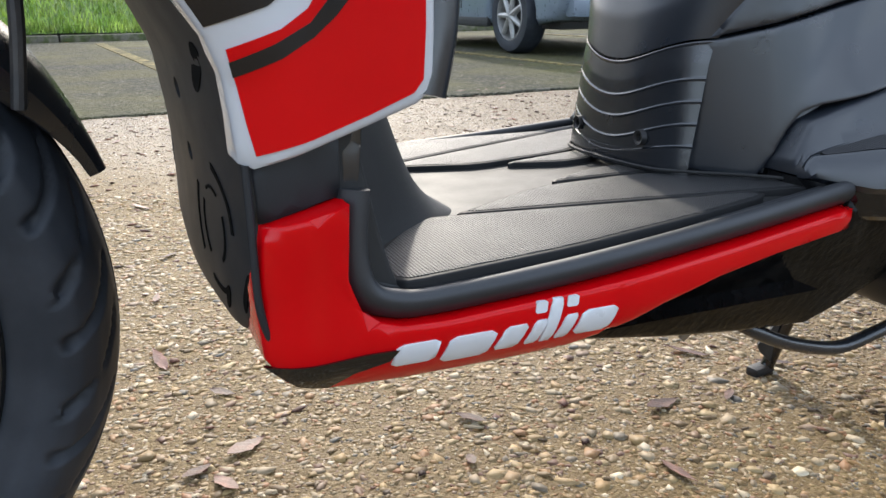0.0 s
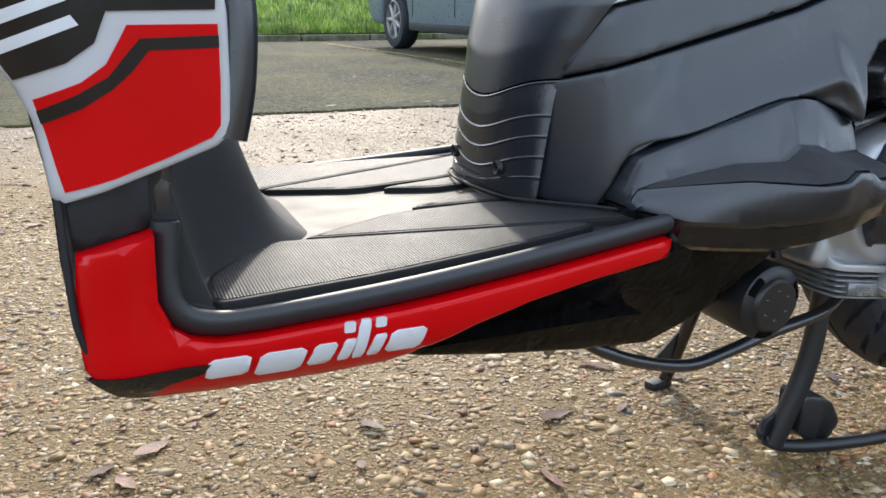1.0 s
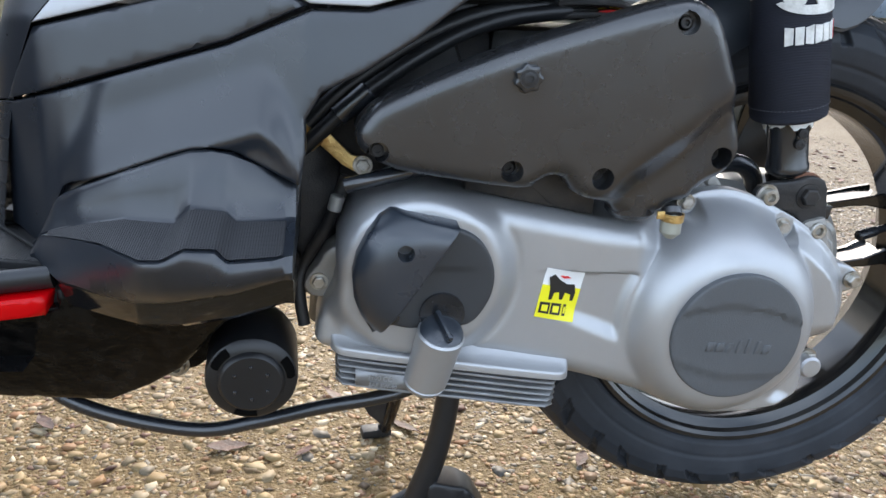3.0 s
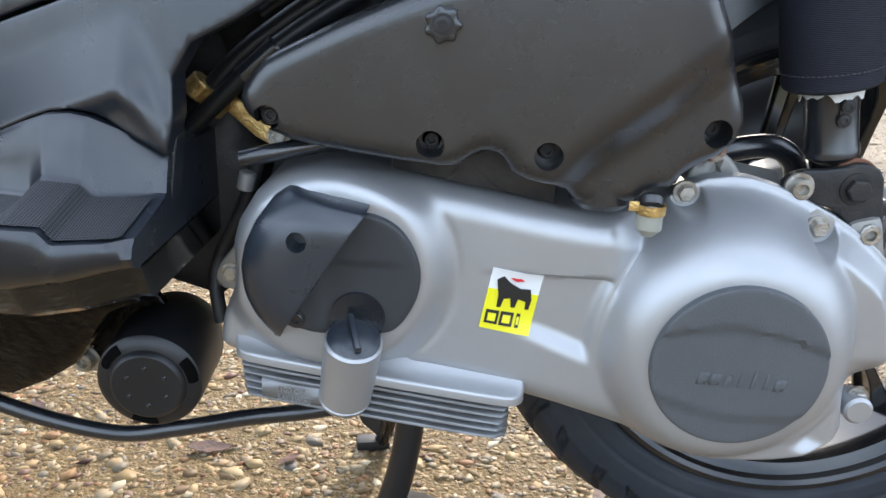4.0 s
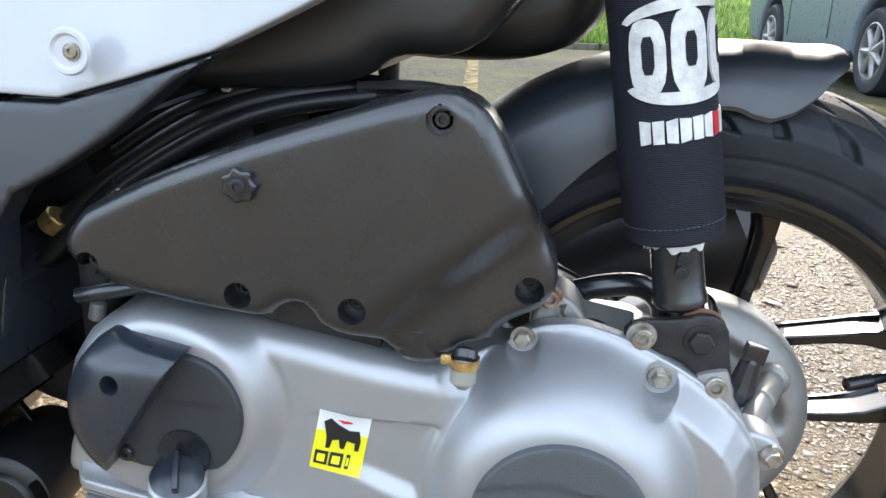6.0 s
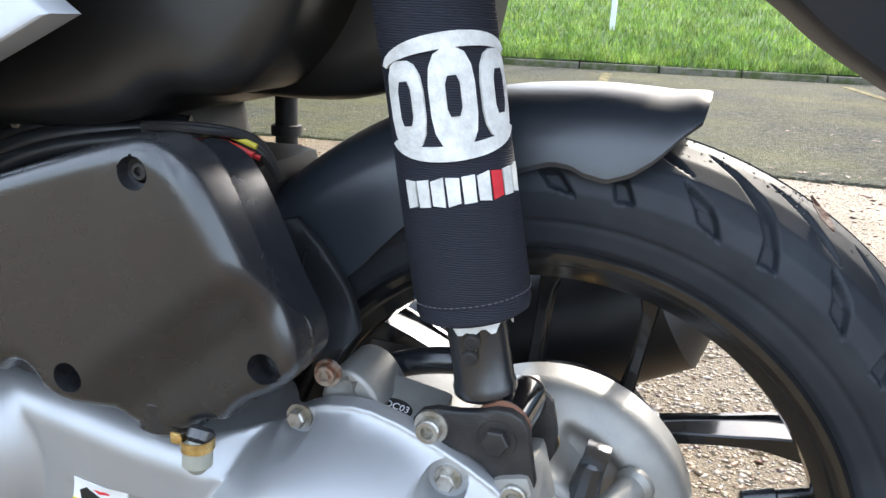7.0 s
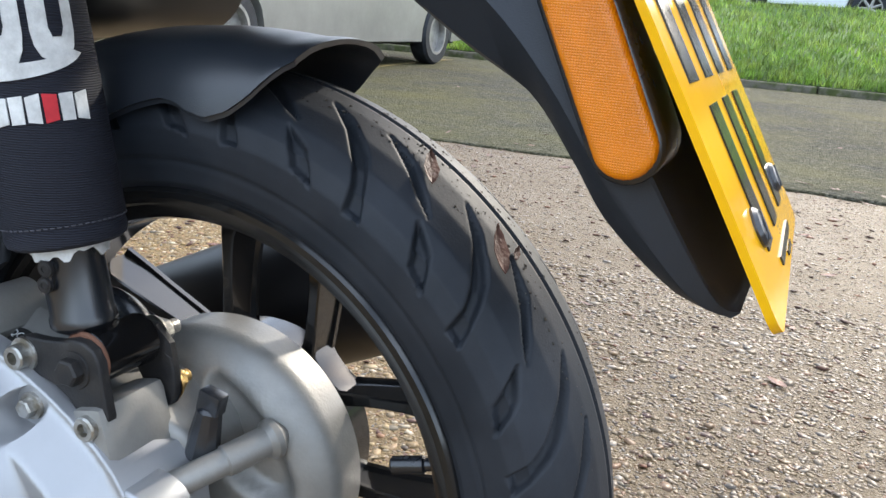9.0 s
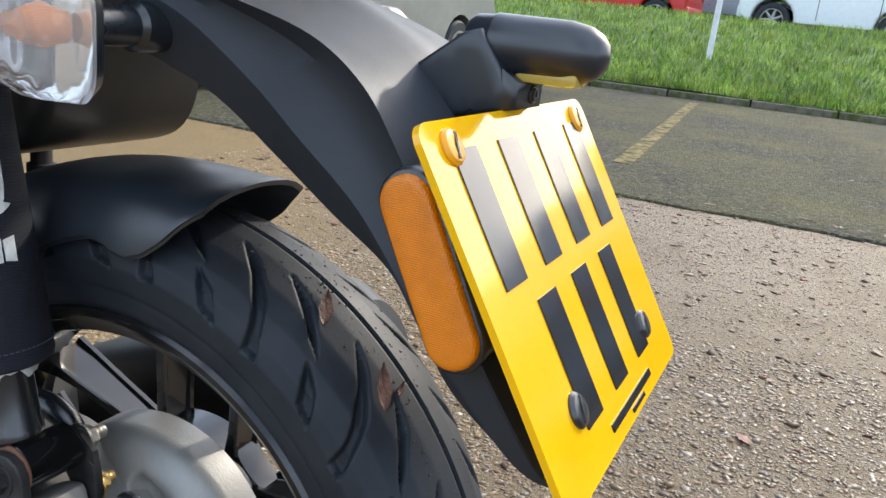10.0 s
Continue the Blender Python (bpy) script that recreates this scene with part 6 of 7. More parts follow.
# raised black plates instead of open slots, shade put into their colour
for a0 in (20, 140, 260):
    arc = [a0 - 17 + 34 * i / 8 for i in range(9)]
    loop = [(0.0268 * math.cos(radians(a)), 0.0268 * math.sin(radians(a))) for a in arc] + [(0.0338 * math.cos(radians(a)), 0.0338 * math.sin(radians(a))) for a in reversed(arc)]
    slot_geo = relief(rounded(loop, 2), lambda u, v: 0.0007 - 0.0045 * smooth_step(0.0295, 0.0345, math.hypot(u, v)), -0.008, top_up, 0.003, 0.0)
    part("slot_plate", moved(slot_geo, hm), slot_shade, horn, "black oval plate in place of a shaded sound slot")
part("horn_bracket", relief(rounded([(-0.531, 0.231), (-0.518, 0.261), (-0.499, 0.284), (-0.486, 0.290), (-0.476, 0.277), (-0.467, 0.263), (-0.471, 0.253), (-0.494, 0.241), (-0.526, 0.216)], 1), 0.126, 0.121, side_near, 0.010, 0.002), dusty_black, scooter, "dusty black steel horn bracket")
part("inner_shield", relief(rounded([(-0.475, 0.395), (-0.418, 0.390), (-0.427, 0.341), (-0.438, 0.315), (-0.448, 0.275), (-0.459, 0.277), (-0.478, 0.289), (-0.488, 0.296), (-0.488, 0.334)], 1, 0.15), lambda x, z: 0.100 + 0.004 * smooth_step(-0.440, -0.446, x - 0.22 * (z - 0.33)) * smooth_step(-0.464, -0.458, x - 0.22 * (z - 0.33)), 0.090, side_near, 0.004, 0.002), deep_black, scooter, "dull black inner splash shield")
part("bracket_bolt", bolt((-0.534, -0.125, 0.2245), (0, -1, 0), 0.0075, 0.008, False), steel, scooter)
part("overflow_hose", tube([(-0.66, -0.10, 0.222), (-0.625, -0.128, 0.200), (-0.582, -0.130, 0.180), (-0.519, -0.125, 0.163), (-0.471, -0.125, 0.170), (-0.422, -0.127, 0.183), (-0.357, -0.127, 0.196), (-0.30, -0.10, 0.205)], 0.0062, 12), black_plastic, scooter, "black rubber hose under the engine")
part("drain_pipe_end", tube([(-0.60, -0.06, 0.20), (-0.612, -0.055, 0.178), (-0.628, -0.05, 0.160)], 0.0035, 10), twig, scooter)

# centre stand
stand = new("centre_stand")
stand.parent = scooter
part("stand_leg", tube([(-0.300, -0.072, 0.215), (-0.301, -0.073, 0.180), (-0.304, -0.074, 0.142), (-0.310, -0.074, 0.105), (-0.318, -0.073, 0.075), (-0.331, -0.070, 0.035), (-0.338, -0.068, 0.012)], lambda t: 0.0110 + 0.0012 * t, 18), satin_black, stand, "black steel stand leg")
part("stand_leg", tube([(-0.300, 0.085, 0.215), (-0.318, 0.098, 0.130), (-0.330, 0.107, 0.075), (-0.342, 0.116, 0.022), (-0.346, 0.118, 0.008)], 0.0085, 16), gloss_black, stand, "black steel stand leg")
part("leg_gusset", relief([(-0.330, 0.085), (-0.372, 0.045), (-0.366, 0.033), (-0.343, 0.012), (-0.335, 0.05)], 0.114, 0.110, side_far, 0.010, 0.001), deep_black, stand)
part("foot_plate", relief(rounded([(-0.318, 0.060), (-0.334, 0.052), (-0.364, 0.034), (-0.358, 0.020), (-0.335, 0.004), (-0.318, 0.001), (-0.312, 0.030)], 1, 0.12), lambda x, z: 0.068 + 0.008 * smooth_step(-0.350, -0.362, x), lambda x, z: 0.060 + 0.006 * smooth_step(-0.350, -0.362, x), side_near, 0.006, 0.002), satin_black, stand, "black steel foot plate")
part("stand_foot", block((-0.356, 0.118, 0.005), (0.036, 0.018, 0.012), Matrix.Rotation(radians(10), 4, "Z"), 0.004), deep_black, stand)
part("cross_bar", rod((-0.300, -0.080, 0.205), (-0.300, 0.088, 0.205), 0.010, 14, 0.002), deep_black, stand)
part("foot_lever", tube([(-0.350, -0.064, 0.020), (-0.332, -0.070, 0.010), (-0.302, -0.084, 0.009), (-0.24, -0.100, 0.011), (-0.17, -0.112, 0.015)], 0.0075, 12), satin_black, stand)
part("stand_stop", relief(rounded([(-0.318, 0.074), (-0.286, 0.067), (-0.272, 0.057), (-0.256, 0.030), (-0.264, 0.008), (-0.274, 0.004), (-0.304, 0.016), (-0.318, 0.030)], 1, 0.10), lambda x, z: 0.086 - 0.10 * max(z - 0.055, 0) - 0.2 * max(0.04 - z, 0) - 0.004 * smooth_step(-0.287, -0.284, x) * smooth_step(-0.274, -0.277, x), 0.050, side_near, 0.005, 0.003), satin_black, stand, "black blocky stand stop")

# rear mudguard: a crown over the tyre and side skirts that dip into a flap near the tail end
def skirt_edge(a):
    return lerp(a, [75, 77, 79, 81.5, 84.5, 87.5, 89.5, 92, 97, 104, 110, 115, 120, 125, 135, 160, 196], [0.274, 0.263, 0.250, 0.2390, 0.2330, 0.2345, 0.2380, 0.2390, 0.2340, 0.2260, 0.2195, 0.2135, 0.2075, 0.2025, 0.200, 0.205, 0.22])


guard_v, guard_f = [], []
steps = 150
for i in range(steps + 1):
    a = 75.5 + (196 - 75.5) * i / steps
    e = skirt_edge(a)
    lip = 0.003 * smooth_step(80, 75.5, a)
    outer = [(0.2880, 0.0), (0.2876, 0.012), (0.2860, 0.026), (0.2830, 0.038), (0.2780, 0.0480), (0.2710, 0.0550), (0.2640, 0.0585)]
    outer += [(0.250, 0.0610), (0.2290, 0.0640), (0.1990, 0.0665)]
    drop = lerp(a, [76, 84, 93, 105, 196], [0.0050, 0.0085, 0.0105, 0.0105, 0.0100])
    outer = [(r - drop if r > 0.26 else r, y) for r, y in outer]
    ye = float(np.interp(-e, [-r for r, _ in outer], [y for _, y in outer]))
    outer = [(r, y) if r > e else (e, ye) for r, y in outer]
    inner = [(r - 0.003, max(y - 0.0028, 0)) for r, y in outer[:-1]] + [(e, ye - 0.0026)]
    half = [(r + lip, y) for r, y in outer] + [(r + lip, y) for r, y in reversed(inner)]
    ring = half + [(r, -y) for r, y in reversed(half[:-1])][:-1]
    t = radians(a)
    guard_v += [(REAR[0] + r * math.cos(t), y, REAR[2] + r * math.sin(t)) for r, y in ring]
    m = len(ring)
for i in range(steps):
    for j in range(m):
        guard_f.append((i * m + j, i * m + m + j, i * m + m + (j + 1) % m, i * m + (j + 1) % m))
h = len(half)
for base in (0, steps * m):
    o = len(outer)
    for j in range(o - 1):
        guard_f.append((base + j, base + j + 1, base + 2 * o - 2 - j, base + 2 * o - 1 - j))
        q = [(m - k) % m for k in (j, j + 1, 2 * o - 2 - j, 2 * o - 1 - j)]
        guard_f.append(tuple(base + k for k in reversed(q)))
part("rear_mudguard", (guard_v, guard_f), guard_plastic, scooter, "matt black rear hugger mudguard", sharp=38)
stay = [(-0.180, 0.462), (-0.205, 0.44), (-0.175, 0.400), (-0.150, 0.385), (-0.120, 0.388), (-0.110, 0.405), (-0.122, 0.430), (-0.138, 0.452), (-0.155, 0.468)]
mud_stay = part("mudguard_stay", relief(stay, lambda x, z: 0.0765 + 0.02 * smooth_step(0.42, 0.39, z), lambda x, z: 0.070 + 0.018 * smooth_step(0.42, 0.39, z), step=0.010, r=0.0025), fascia_plastic, scooter)
for x in (-0.160, -0.151):
    part("stay_rib", tube([(x, -0.0775, 0.418), (x + 0.001, -0.0785, 0.436), (x + 0.004, -0.077, 0.450)], 0.0015, 8), black_plastic, mud_stay)
part("stay_bolt", bolt((-0.1105, -0.125, 0.397), (0, -1, 0), 0.0058, 0.006, False), rusty_steel, scooter)

# silencer on the far side
part("silencer", rod((-0.25, 0.160, 0.228), (0.083, 0.160, 0.392), 0.066, 48, 0.026), satin_black, scooter, "black exhaust silencer")

# rear shock absorber with a cloth sleeve
A, B = Vector((-0.0355, -0.1015, 0.4365)), Vector((-0.0835, -0.1040, 0.690))
AX = (B - A).normalized()
SR = 0.0308
ex = Vector((1, 0, 0)) - AX * AX.x
ex.normalize()
ey = AX.cross(ex)
stitch_mat = material("grey_thread", (0.07, 0.07, 0.085), 0.8)
shock = new("shock_absorber")
shock.parent = scooter
sm = Matrix.Translation(A) @ Matrix((ex, ey, AX)).transposed().to_4x4()
sleeve_profile = [(0.0, 0.004), (SR - 0.010, 0.003), (SR - 0.004, 0.0), (SR - 0.001, 0.002), (SR, 0.006), (SR - 0.0008, 0.0115), (SR + 0.0003, 0.0135), (SR, 0.05), (SR - 0.001, 0.12), (SR, 0.258), (0.0, 0.258)]
sleeve = part("cloth_sleeve", moved(lathe(sleeve_profile, (0, 0, 0), "z", 96), sm), neoprene, shock, "dark navy neoprene sleeve with cracked white print")


def on_sleeve(u, v, h):
    t = u / SR
    return tuple(sm @ Vector(((SR + h) * math.cos(t), (SR + h) * math.sin(t), v)))


for k in range(0, 60):
    t0, t1 = radians(k * 6), radians(k * 6 + 3.6)
    part("stitch", tube([sm @ Vector(((SR + 0.0004) * math.cos(t), (SR + 0.0004) * math.sin(t), 0.0122)) for t in (t0, (t0 + t1) / 2, t1)], 0.0004, 5, 0), stitch_mat, sleeve)


def print_mark(name, loop, mat, lift=0.0006):
    c = radians(-67) * SR
    return part(name, relief([(c + a, b) for a, b in loop], lift, -0.0015, on_sleeve, 0.004, 0.0, edge_step=0.003), mat, sleeve)


def crescent(v0, rise, thick, flip):
    top = [(0.040 * math.sin(t), v0 + flip * (rise * math.cos(t))) for t in np.linspace(-1.25, 1.25, 24)]
    low = [(0.036 * math.sin(t), v0 + flip * (rise * math.cos(t) - thick * math.cos(t * 1.1))) for t in np.linspace(1.25, -1.25, 24)]
    return top + low


print_mark("white_print", crescent(0.128, 0.017, 0.0075, 1), sleeve_print)
print_mark("white_print", crescent(0.101, 0.016, 0.0075, -1), sleeve_print)
blocks = [[(a - w, b0), (a + w, b0 - 0.001), (a + w + 0.001, b1), (a - w + 0.001, b1 + 0.001)] for a, w, b0, b1 in ((-0.0245, 0.0105, 0.0930, 0.1340), (0.0, 0.0112, 0.0910, 0.1370), (0.0250, 0.0105, 0.0930, 0.1340))]
gaps = [[(a - 0.0034, b0), (a + 0.0034, b0), (a + 0.0038, b1), (a - 0.0030, b1)] for a, b0, b1 in ((-0.0235, 0.1040, 0.1250), (0.0005, 0.1060, 0.1250), (0.0265, 0.1040, 0.1250))]
for q in blocks:
    print_mark("white_print", rounded(list(q), 2, 0.22), sleeve_print)
for q in gaps:
    print_mark("dark_print", rounded(list(q), 1, 0.2), neoprene, 0.0012)
for k in range(9):
    a = -0.0285 + 0.0077 * k
    w = 0.0031
    d = 0.0006 * ((k * 7) % 3 - 1)
    print_mark("word_mark", [(a - w, 0.0640 + d), (a + w, 0.0640 - d), (a + w + 0.0004, 0.0775 + d), (a - w, 0.0772 - d)], sleeve_red if k == 6 else sleeve_print)
part("damper_body", moved(lathe([(0, 0.012), (0.0175, 0.012), (0.0172, 0.0), (0.0166, -0.004), (0.0166, -0.038), (0.0175, -0.040), (0.0175, -0.0445), (0.0155, -0.047), (0.010, -0.050), (0.0, -0.050)], (0, 0, 0), "z", 40), sm), black_plastic, shock, "black damper body")
torn_v, torn_f = [], []
for i in range(49):
    t = 2 * math.pi * i / 48
    low = -0.0045 - 0.003 * math.sin(5 * t) * math.sin(2.3 * t + 1) - 0.0015 * math.sin(13 * t)
    for r, zz in ((0.0180, 0.004), (0.0196, 0.0), (0.0199, low), (0.0189, low)):
        torn_v.append((r * math.cos(t), r * math.sin(t), zz))
for i in range(48):
    torn_f += [(4 * i + j, 4 * i + 4 + j, 4 * i + 5 + j, 4 * i + 1 + j) for j in range(3)]
part("torn_collar", moved((torn_v, torn_f), sm), sleeve_print, shock, "torn pale plastic collar", fix=False)
part("damper_tab", relief(rounded([(-0.0355, 0.4315), (-0.0275, 0.4315), (-0.0290, 0.4135), (-0.0345, 0.4135)], 2), 0.1210, 0.110, side_near, 0.004, 0.001), black_plastic, shock)
part("clevis_bolt", bolt((-0.0310, -0.1212, 0.427), (0.1, -1, 0), 0.0032, 0.0015, False), deep_black, shock)
part("clevis_bolt", bolt((-0.0320, -0.1212, 0.418), (0.1, -1, 0), 0.0032, 0.0015, False), deep_black, shock)
part("eyelet", rod((-0.014, -0.113, 0.3775), (-0.012, -0.074, 0.3775), 0.0150, 32, 0.002), gloss_black, shock)
part("bush", rod((-0.014, -0.1145, 0.377), (-0.014, -0.1115, 0.377), 0.0160, 28, 0.001), rust, shock)
bracket = part("shock_bracket", relief(rounded([(-0.064, 0.374), (-0.056, 0.3845), (-0.030, 0.386), (-0.012, 0.392), (0.001, 0.386), (0.004, 0.366), (0.008, 0.347), (0.002, 0.335), (-0.009, 0.338), (-0.018, 0.354), (-0.034, 0.363), (-0.055, 0.362)], 1), 0.1205, 0.1145, step=0.008, r=0.0015), deep_black, scooter, "black steel shock bracket")
part("bracket_bolt", bolt((-0.0515, -0.1205, 0.3740), (0, -1, 0), 0.0070, 0.008, False), steel, bracket)
part("bracket_bolt", bolt((-0.0028, -0.1205, 0.3455), (0, -1, 0), 0.0070, 0.008, False), steel, bracket)
part("bracket_bolt", bolt((-0.0150, -0.1205, 0.3740), (0, -1, 0), 0.0078, 0.007, True, False), deep_black, bracket)
part("rear_bracket", relief(rounded([(-0.030, 0.386), (0.004, 0.386), (0.012, 0.35), (0.006, 0.336), (-0.006, 0.338), (-0.02, 0.36)], 1), 0.0735, 0.068, step=0.01, r=0.0015), deep_black, scooter)
part("through_bolt", join(bolt((-0.010, -0.0665, 0.3775), (0.05, 1, 0), 0.0082, 0.009, True, False), rod((-0.010, -0.06, 0.3775), (-0.009, -0.049, 0.3775), 0.0045, 14, 0.001)), steel, scooter)
part("through_bolt", join(bolt((0.001, -0.0665, 0.349), (0.05, 1, 0), 0.0075, 0.008, True, False), rod((0.001, -0.06, 0.349), (0.002, -0.052, 0.349), 0.004, 14, 0.001)), brass, scooter)
part("oil_hose", tube([(-0.105, -0.055, 0.372), (-0.075, -0.060, 0.384), (-0.048, -0.058, 0.386), (-0.032, -0.055, 0.374), (-0.028, -0.055, 0.355)], 0.0085, 14), black_plastic, scooter)
part("lug_block", block((-0.001, -0.100, 0.336), (0.022, 0.05, 0.040), Matrix.Rotation(radians(-15), 4, "Y"), 0.006), raw_alu, scooter)

# tail: plate carrier, plate, lamps
ARM_LOW = [(-0.02, 0.638), (0.03, 0.630), (0.062, 0.621), (0.094, 0.6060), (0.128, 0.580), (0.165, 0.5575), (0.202, 0.5375), (0.2255, 0.5125), (0.2435, 0.489), (0.273, 0.4650), (0.295, 0.4580)]
ARM_CREASE = [(-0.02, 0.676), (0.02, 0.669), (0.050, 0.662), (0.084, 0.648), (0.119, 0.622), (0.149, 0.600), (0.187, 0.573), (0.216, 0.545), (0.243, 0.51), (0.28, 0.47), (0.299, 0.462)]
ARM_RIDGE = [(-0.02, 0.684), (0.02, 0.680), (0.066, 0.671), (0.110, 0.660), (0.152, 0.647), (0.183, 0.628), (0.205, 0.603), (0.232, 0.566), (0.258, 0.52), (0.29, 0.472), (0.302, 0.465)]
ARM_TOP = [(-0.02, 0.698), (0.03, 0.693), (0.066, 0.687), (0.110, 0.673), (0.146, 0.658), (0.180, 0.639), (0.207, 0.613), (0.236, 0.580), (0.266, 0.530), (0.296, 0.4780), (0.305, 0.4680)]
ARM_HALF = [0.088, 0.090, 0.090, 0.083, 0.076, 0.078, 0.082, 0.088, 0.088, 0.082, 0.078]
ARM_SCOOP = [0.0, 0.001, 0.004, 0.007, 0.009, 0.008, 0.006, 0.002, 0.0, 0.0, 0.0]
lines = [spline([(x, 0, z) for x, z in q], 7) for q in (ARM_LOW, ARM_CREASE, ARM_RIDGE, ARM_TOP)]
half_w = [p.x for p in spline([(w, 0, 0) for w in ARM_HALF], 7)]
scoops = [p.x for p in spline([(w, 0, 0) for w in ARM_SCOOP], 7)]
arm_v, arm_f = [], []
for lo, cr, ri, to, w, sc in zip(*lines, half_w, scoops):
    side = [(lo, w - 0.022), (lo.lerp(cr, 0.10), w - 0.014), (lo.lerp(cr, 0.90), w - 0.001), (cr, w), (cr.lerp(ri, 0.12), w - 0.35 * sc), (cr.lerp(ri, 0.4), w - 0.95 * sc), (cr.lerp(ri, 0.7), w - sc), (cr.lerp(ri, 0.92), w - 0.4 * sc),
            (ri, w - 0.001), (ri.lerp(to, 0.12), w - 0.014), (ri.lerp(to, 0.42), w * 0.50), (ri.lerp(to, 0.75), w * 0.24), (ri.lerp(to, 0.95), w * 0.08)]
    ring = [(p.x, -y, p.z) for p, y in side] + [(to.x, 0, to.z)] + [(p.x, y, p.z) for p, y in reversed(side)]
    arm_v += ring
m = len(ring)
for i in range(len(lines[0]) - 1):
    for j in range(m):
        arm_f.append((i * m + j, i * m + m + j, i * m + m + (j + 1) % m, i * m + (j + 1) % m))
arm_f += [tuple(range(m)), tuple(range(len(arm_v) - 1, len(arm_v) - 1 - m, -1))]


carrier = new("plate_carrier")
carrier.parent = scooter
part("carrier_arm", (arm_v, arm_f), arm_plastic, carrier, "matt black plate carrier arm", sharp=34)
for s in (-1, 1):
    a, b = Vector((0.2225, s * 0.1, 0.5840)), Vector((0.2505, s * 0.1, 0.5275))
    d = (b - a).normalized()
    n = Vector((-d.z, 0, d.x))

    def pill(r):
        base = math.atan2(n.z, n.x)
        one = [(a.x + r * math.cos(base + t), a.z + r * math.sin(base + t)) for t in np.linspace(0, math.pi, 14)]
        two = [(b.x + r * math.cos(base + t), b.z + r * math.sin(base + t)) for t in np.linspace(math.pi, 2 * math.pi, 14)]
        flipped = (math.cos(base + math.pi / 2) * d.x + math.sin(base + math.pi / 2) * d.z) > 0
        if flipped:
            one = [(a.x - r * math.cos(base + t), a.z - r * math.sin(base + t)) for t in np.linspace(0, math.pi, 14)]
            two = [(b.x - r * math.cos(base + t), b.z - r * math.sin(base + t)) for t in np.linspace(math.pi, 2 * math.pi, 14)]
        return one + two

    place = side_near if s < 0 else side_far
    holder = part("reflector_holder", relief(pill(0.0155), 0.0985, 0.06, place, 0.008, 0.003), black_plastic, carrier)
    part("reflector", relief(pill(0.0128), 0.1025, 0.094, place, 0.006, 0.003), amber, holder, "amber side reflector")

pm = Matrix.Translation((0.271, 0.0, 0.5435)) @ Matrix(((0, -0.511, 0.860), (1, 0, 0), (0, 0.860, 0.511))).to_4x4()


def on_plate(u, v, h):
    return tuple(pm @ Vector((u, v, h)))


def plate_rect(x0, x1, y0, y1):
    return [(x0, y0), (x1, y0), (x1, y1), (x0, y1)]


def plate_outline(w, h, r):
    out = []
    for cx, cy, a0 in ((w - r, h - r, 0), (r - w, h - r, 90), (r - w, r - h, 180), (w - r, r - h, 270)):
        out += [(cx + r * math.cos(radians(a0 + 15 * k)), cy + r * math.sin(radians(a0 + 15 * k))) for k in range(7)]
    return out


plate = part("number_plate", relief(plate_outline(0.114, 0.087, 0.009), 0.0034, 0.0, on_plate, 0.02, 0.0, edge_step=0.01), plate_yellow, carrier, "yellow number plate with dark bars")
for row, n, w in ((0.041, 4, 0.200), (-0.034, 3, 0.148)):
    for k in range(n):
        c = -0.104 + 0.0255 + (0.0515 * k) if n == 4 else -0.0515 + 0.0515 * k
        part("plate_bar", relief(plate_rect(c - 0.0125, c + 0.0125, row - 0.032, row + 0.032), 0.0042, 0.002, on_plate, 0.02, 0.0), plate_ink, plate)
part("small_bar", relief(plate_rect(-0.036, 0.048, -0.0795, -0.0755), 0.0042, 0.002, on_plate, 0.02, 0.0), plate_ink, plate)
part("small_bar", relief(plate_rect(0.0, 0.026, -0.0838, -0.0815), 0.0042, 0.002, on_plate, 0.02, 0.0), plate_ink, plate)
for u, v, m in ((-0.090, 0.0745, cap_amber), (0.090, 0.0745, cap_amber), (-0.068, -0.0545, black_plastic), (0.068, -0.0545, black_plastic)):
    g = lathe([(0, 0.0032), (0.0045, 0.0038), (0.0072, 0.0031), (0.0086, 0.0014), (0.0086, 0.0)], (0, 0, 0), "z", 28)
    cap = part("plate_screw_cap", [moved(g, pm @ Matrix.Translation((u, v, 0.003)))][0], m, plate)
    part("slot", moved(block((0, 0, 0.0037), (0.0018, 0.0125, 0.0010), None, 0.0003), pm @ Matrix.Translation((u, v, 0.003)) @ pose(0, 0, 0, 0, 0, -20)), plate_ink, cap)

# plate lamp
lamp_glass = material("yellowed_clear_plastic", (0.85, 0.62, 0.12), 0.15, vary=0.1, trans=0.5)
lamp = new("plate_lamp")
lamp.parent = scooter
part("lamp_mount", relief([(0.168, 0.629), (0.203, 0.655), (0.212, 0.658), (0.226, 0.640), (0.236, 0.634), (0.236, 0.621), (0.216, 0.616), (0.196, 0.612)], 0.019, -0.019, side_near, 0.008, 0.0025), panel_plastic, lamp)
hood_prof = [(0, -0.002), (0.0125, -0.002), (0.0145, 0.001), (0.0152, 0.010), (0.0155, 0.0105), (0.0160, 0.012), (0.0158, 0.050), (0.0140, 0.060), (0.0105, 0.0665), (0.006, 0.070), (0.0, 0.071)]
part("lamp_hood", moved(lathe(hood_prof, (0, 0, 0), "z", 40), Matrix.Translation((0.203, 0.0, 0.6505)) @ Vector((1, 0.04, 0.0)).to_track_quat("Z", "Y").to_matrix().to_4x4()), panel_plastic, lamp, "rounded black plate lamp hood")
part("lamp_window", block((0.246, 0.002, 0.6375), (0.032, 0.022, 0.007), None, 0.0025), lamp_glass, lamp, "yellowed clear lamp window")
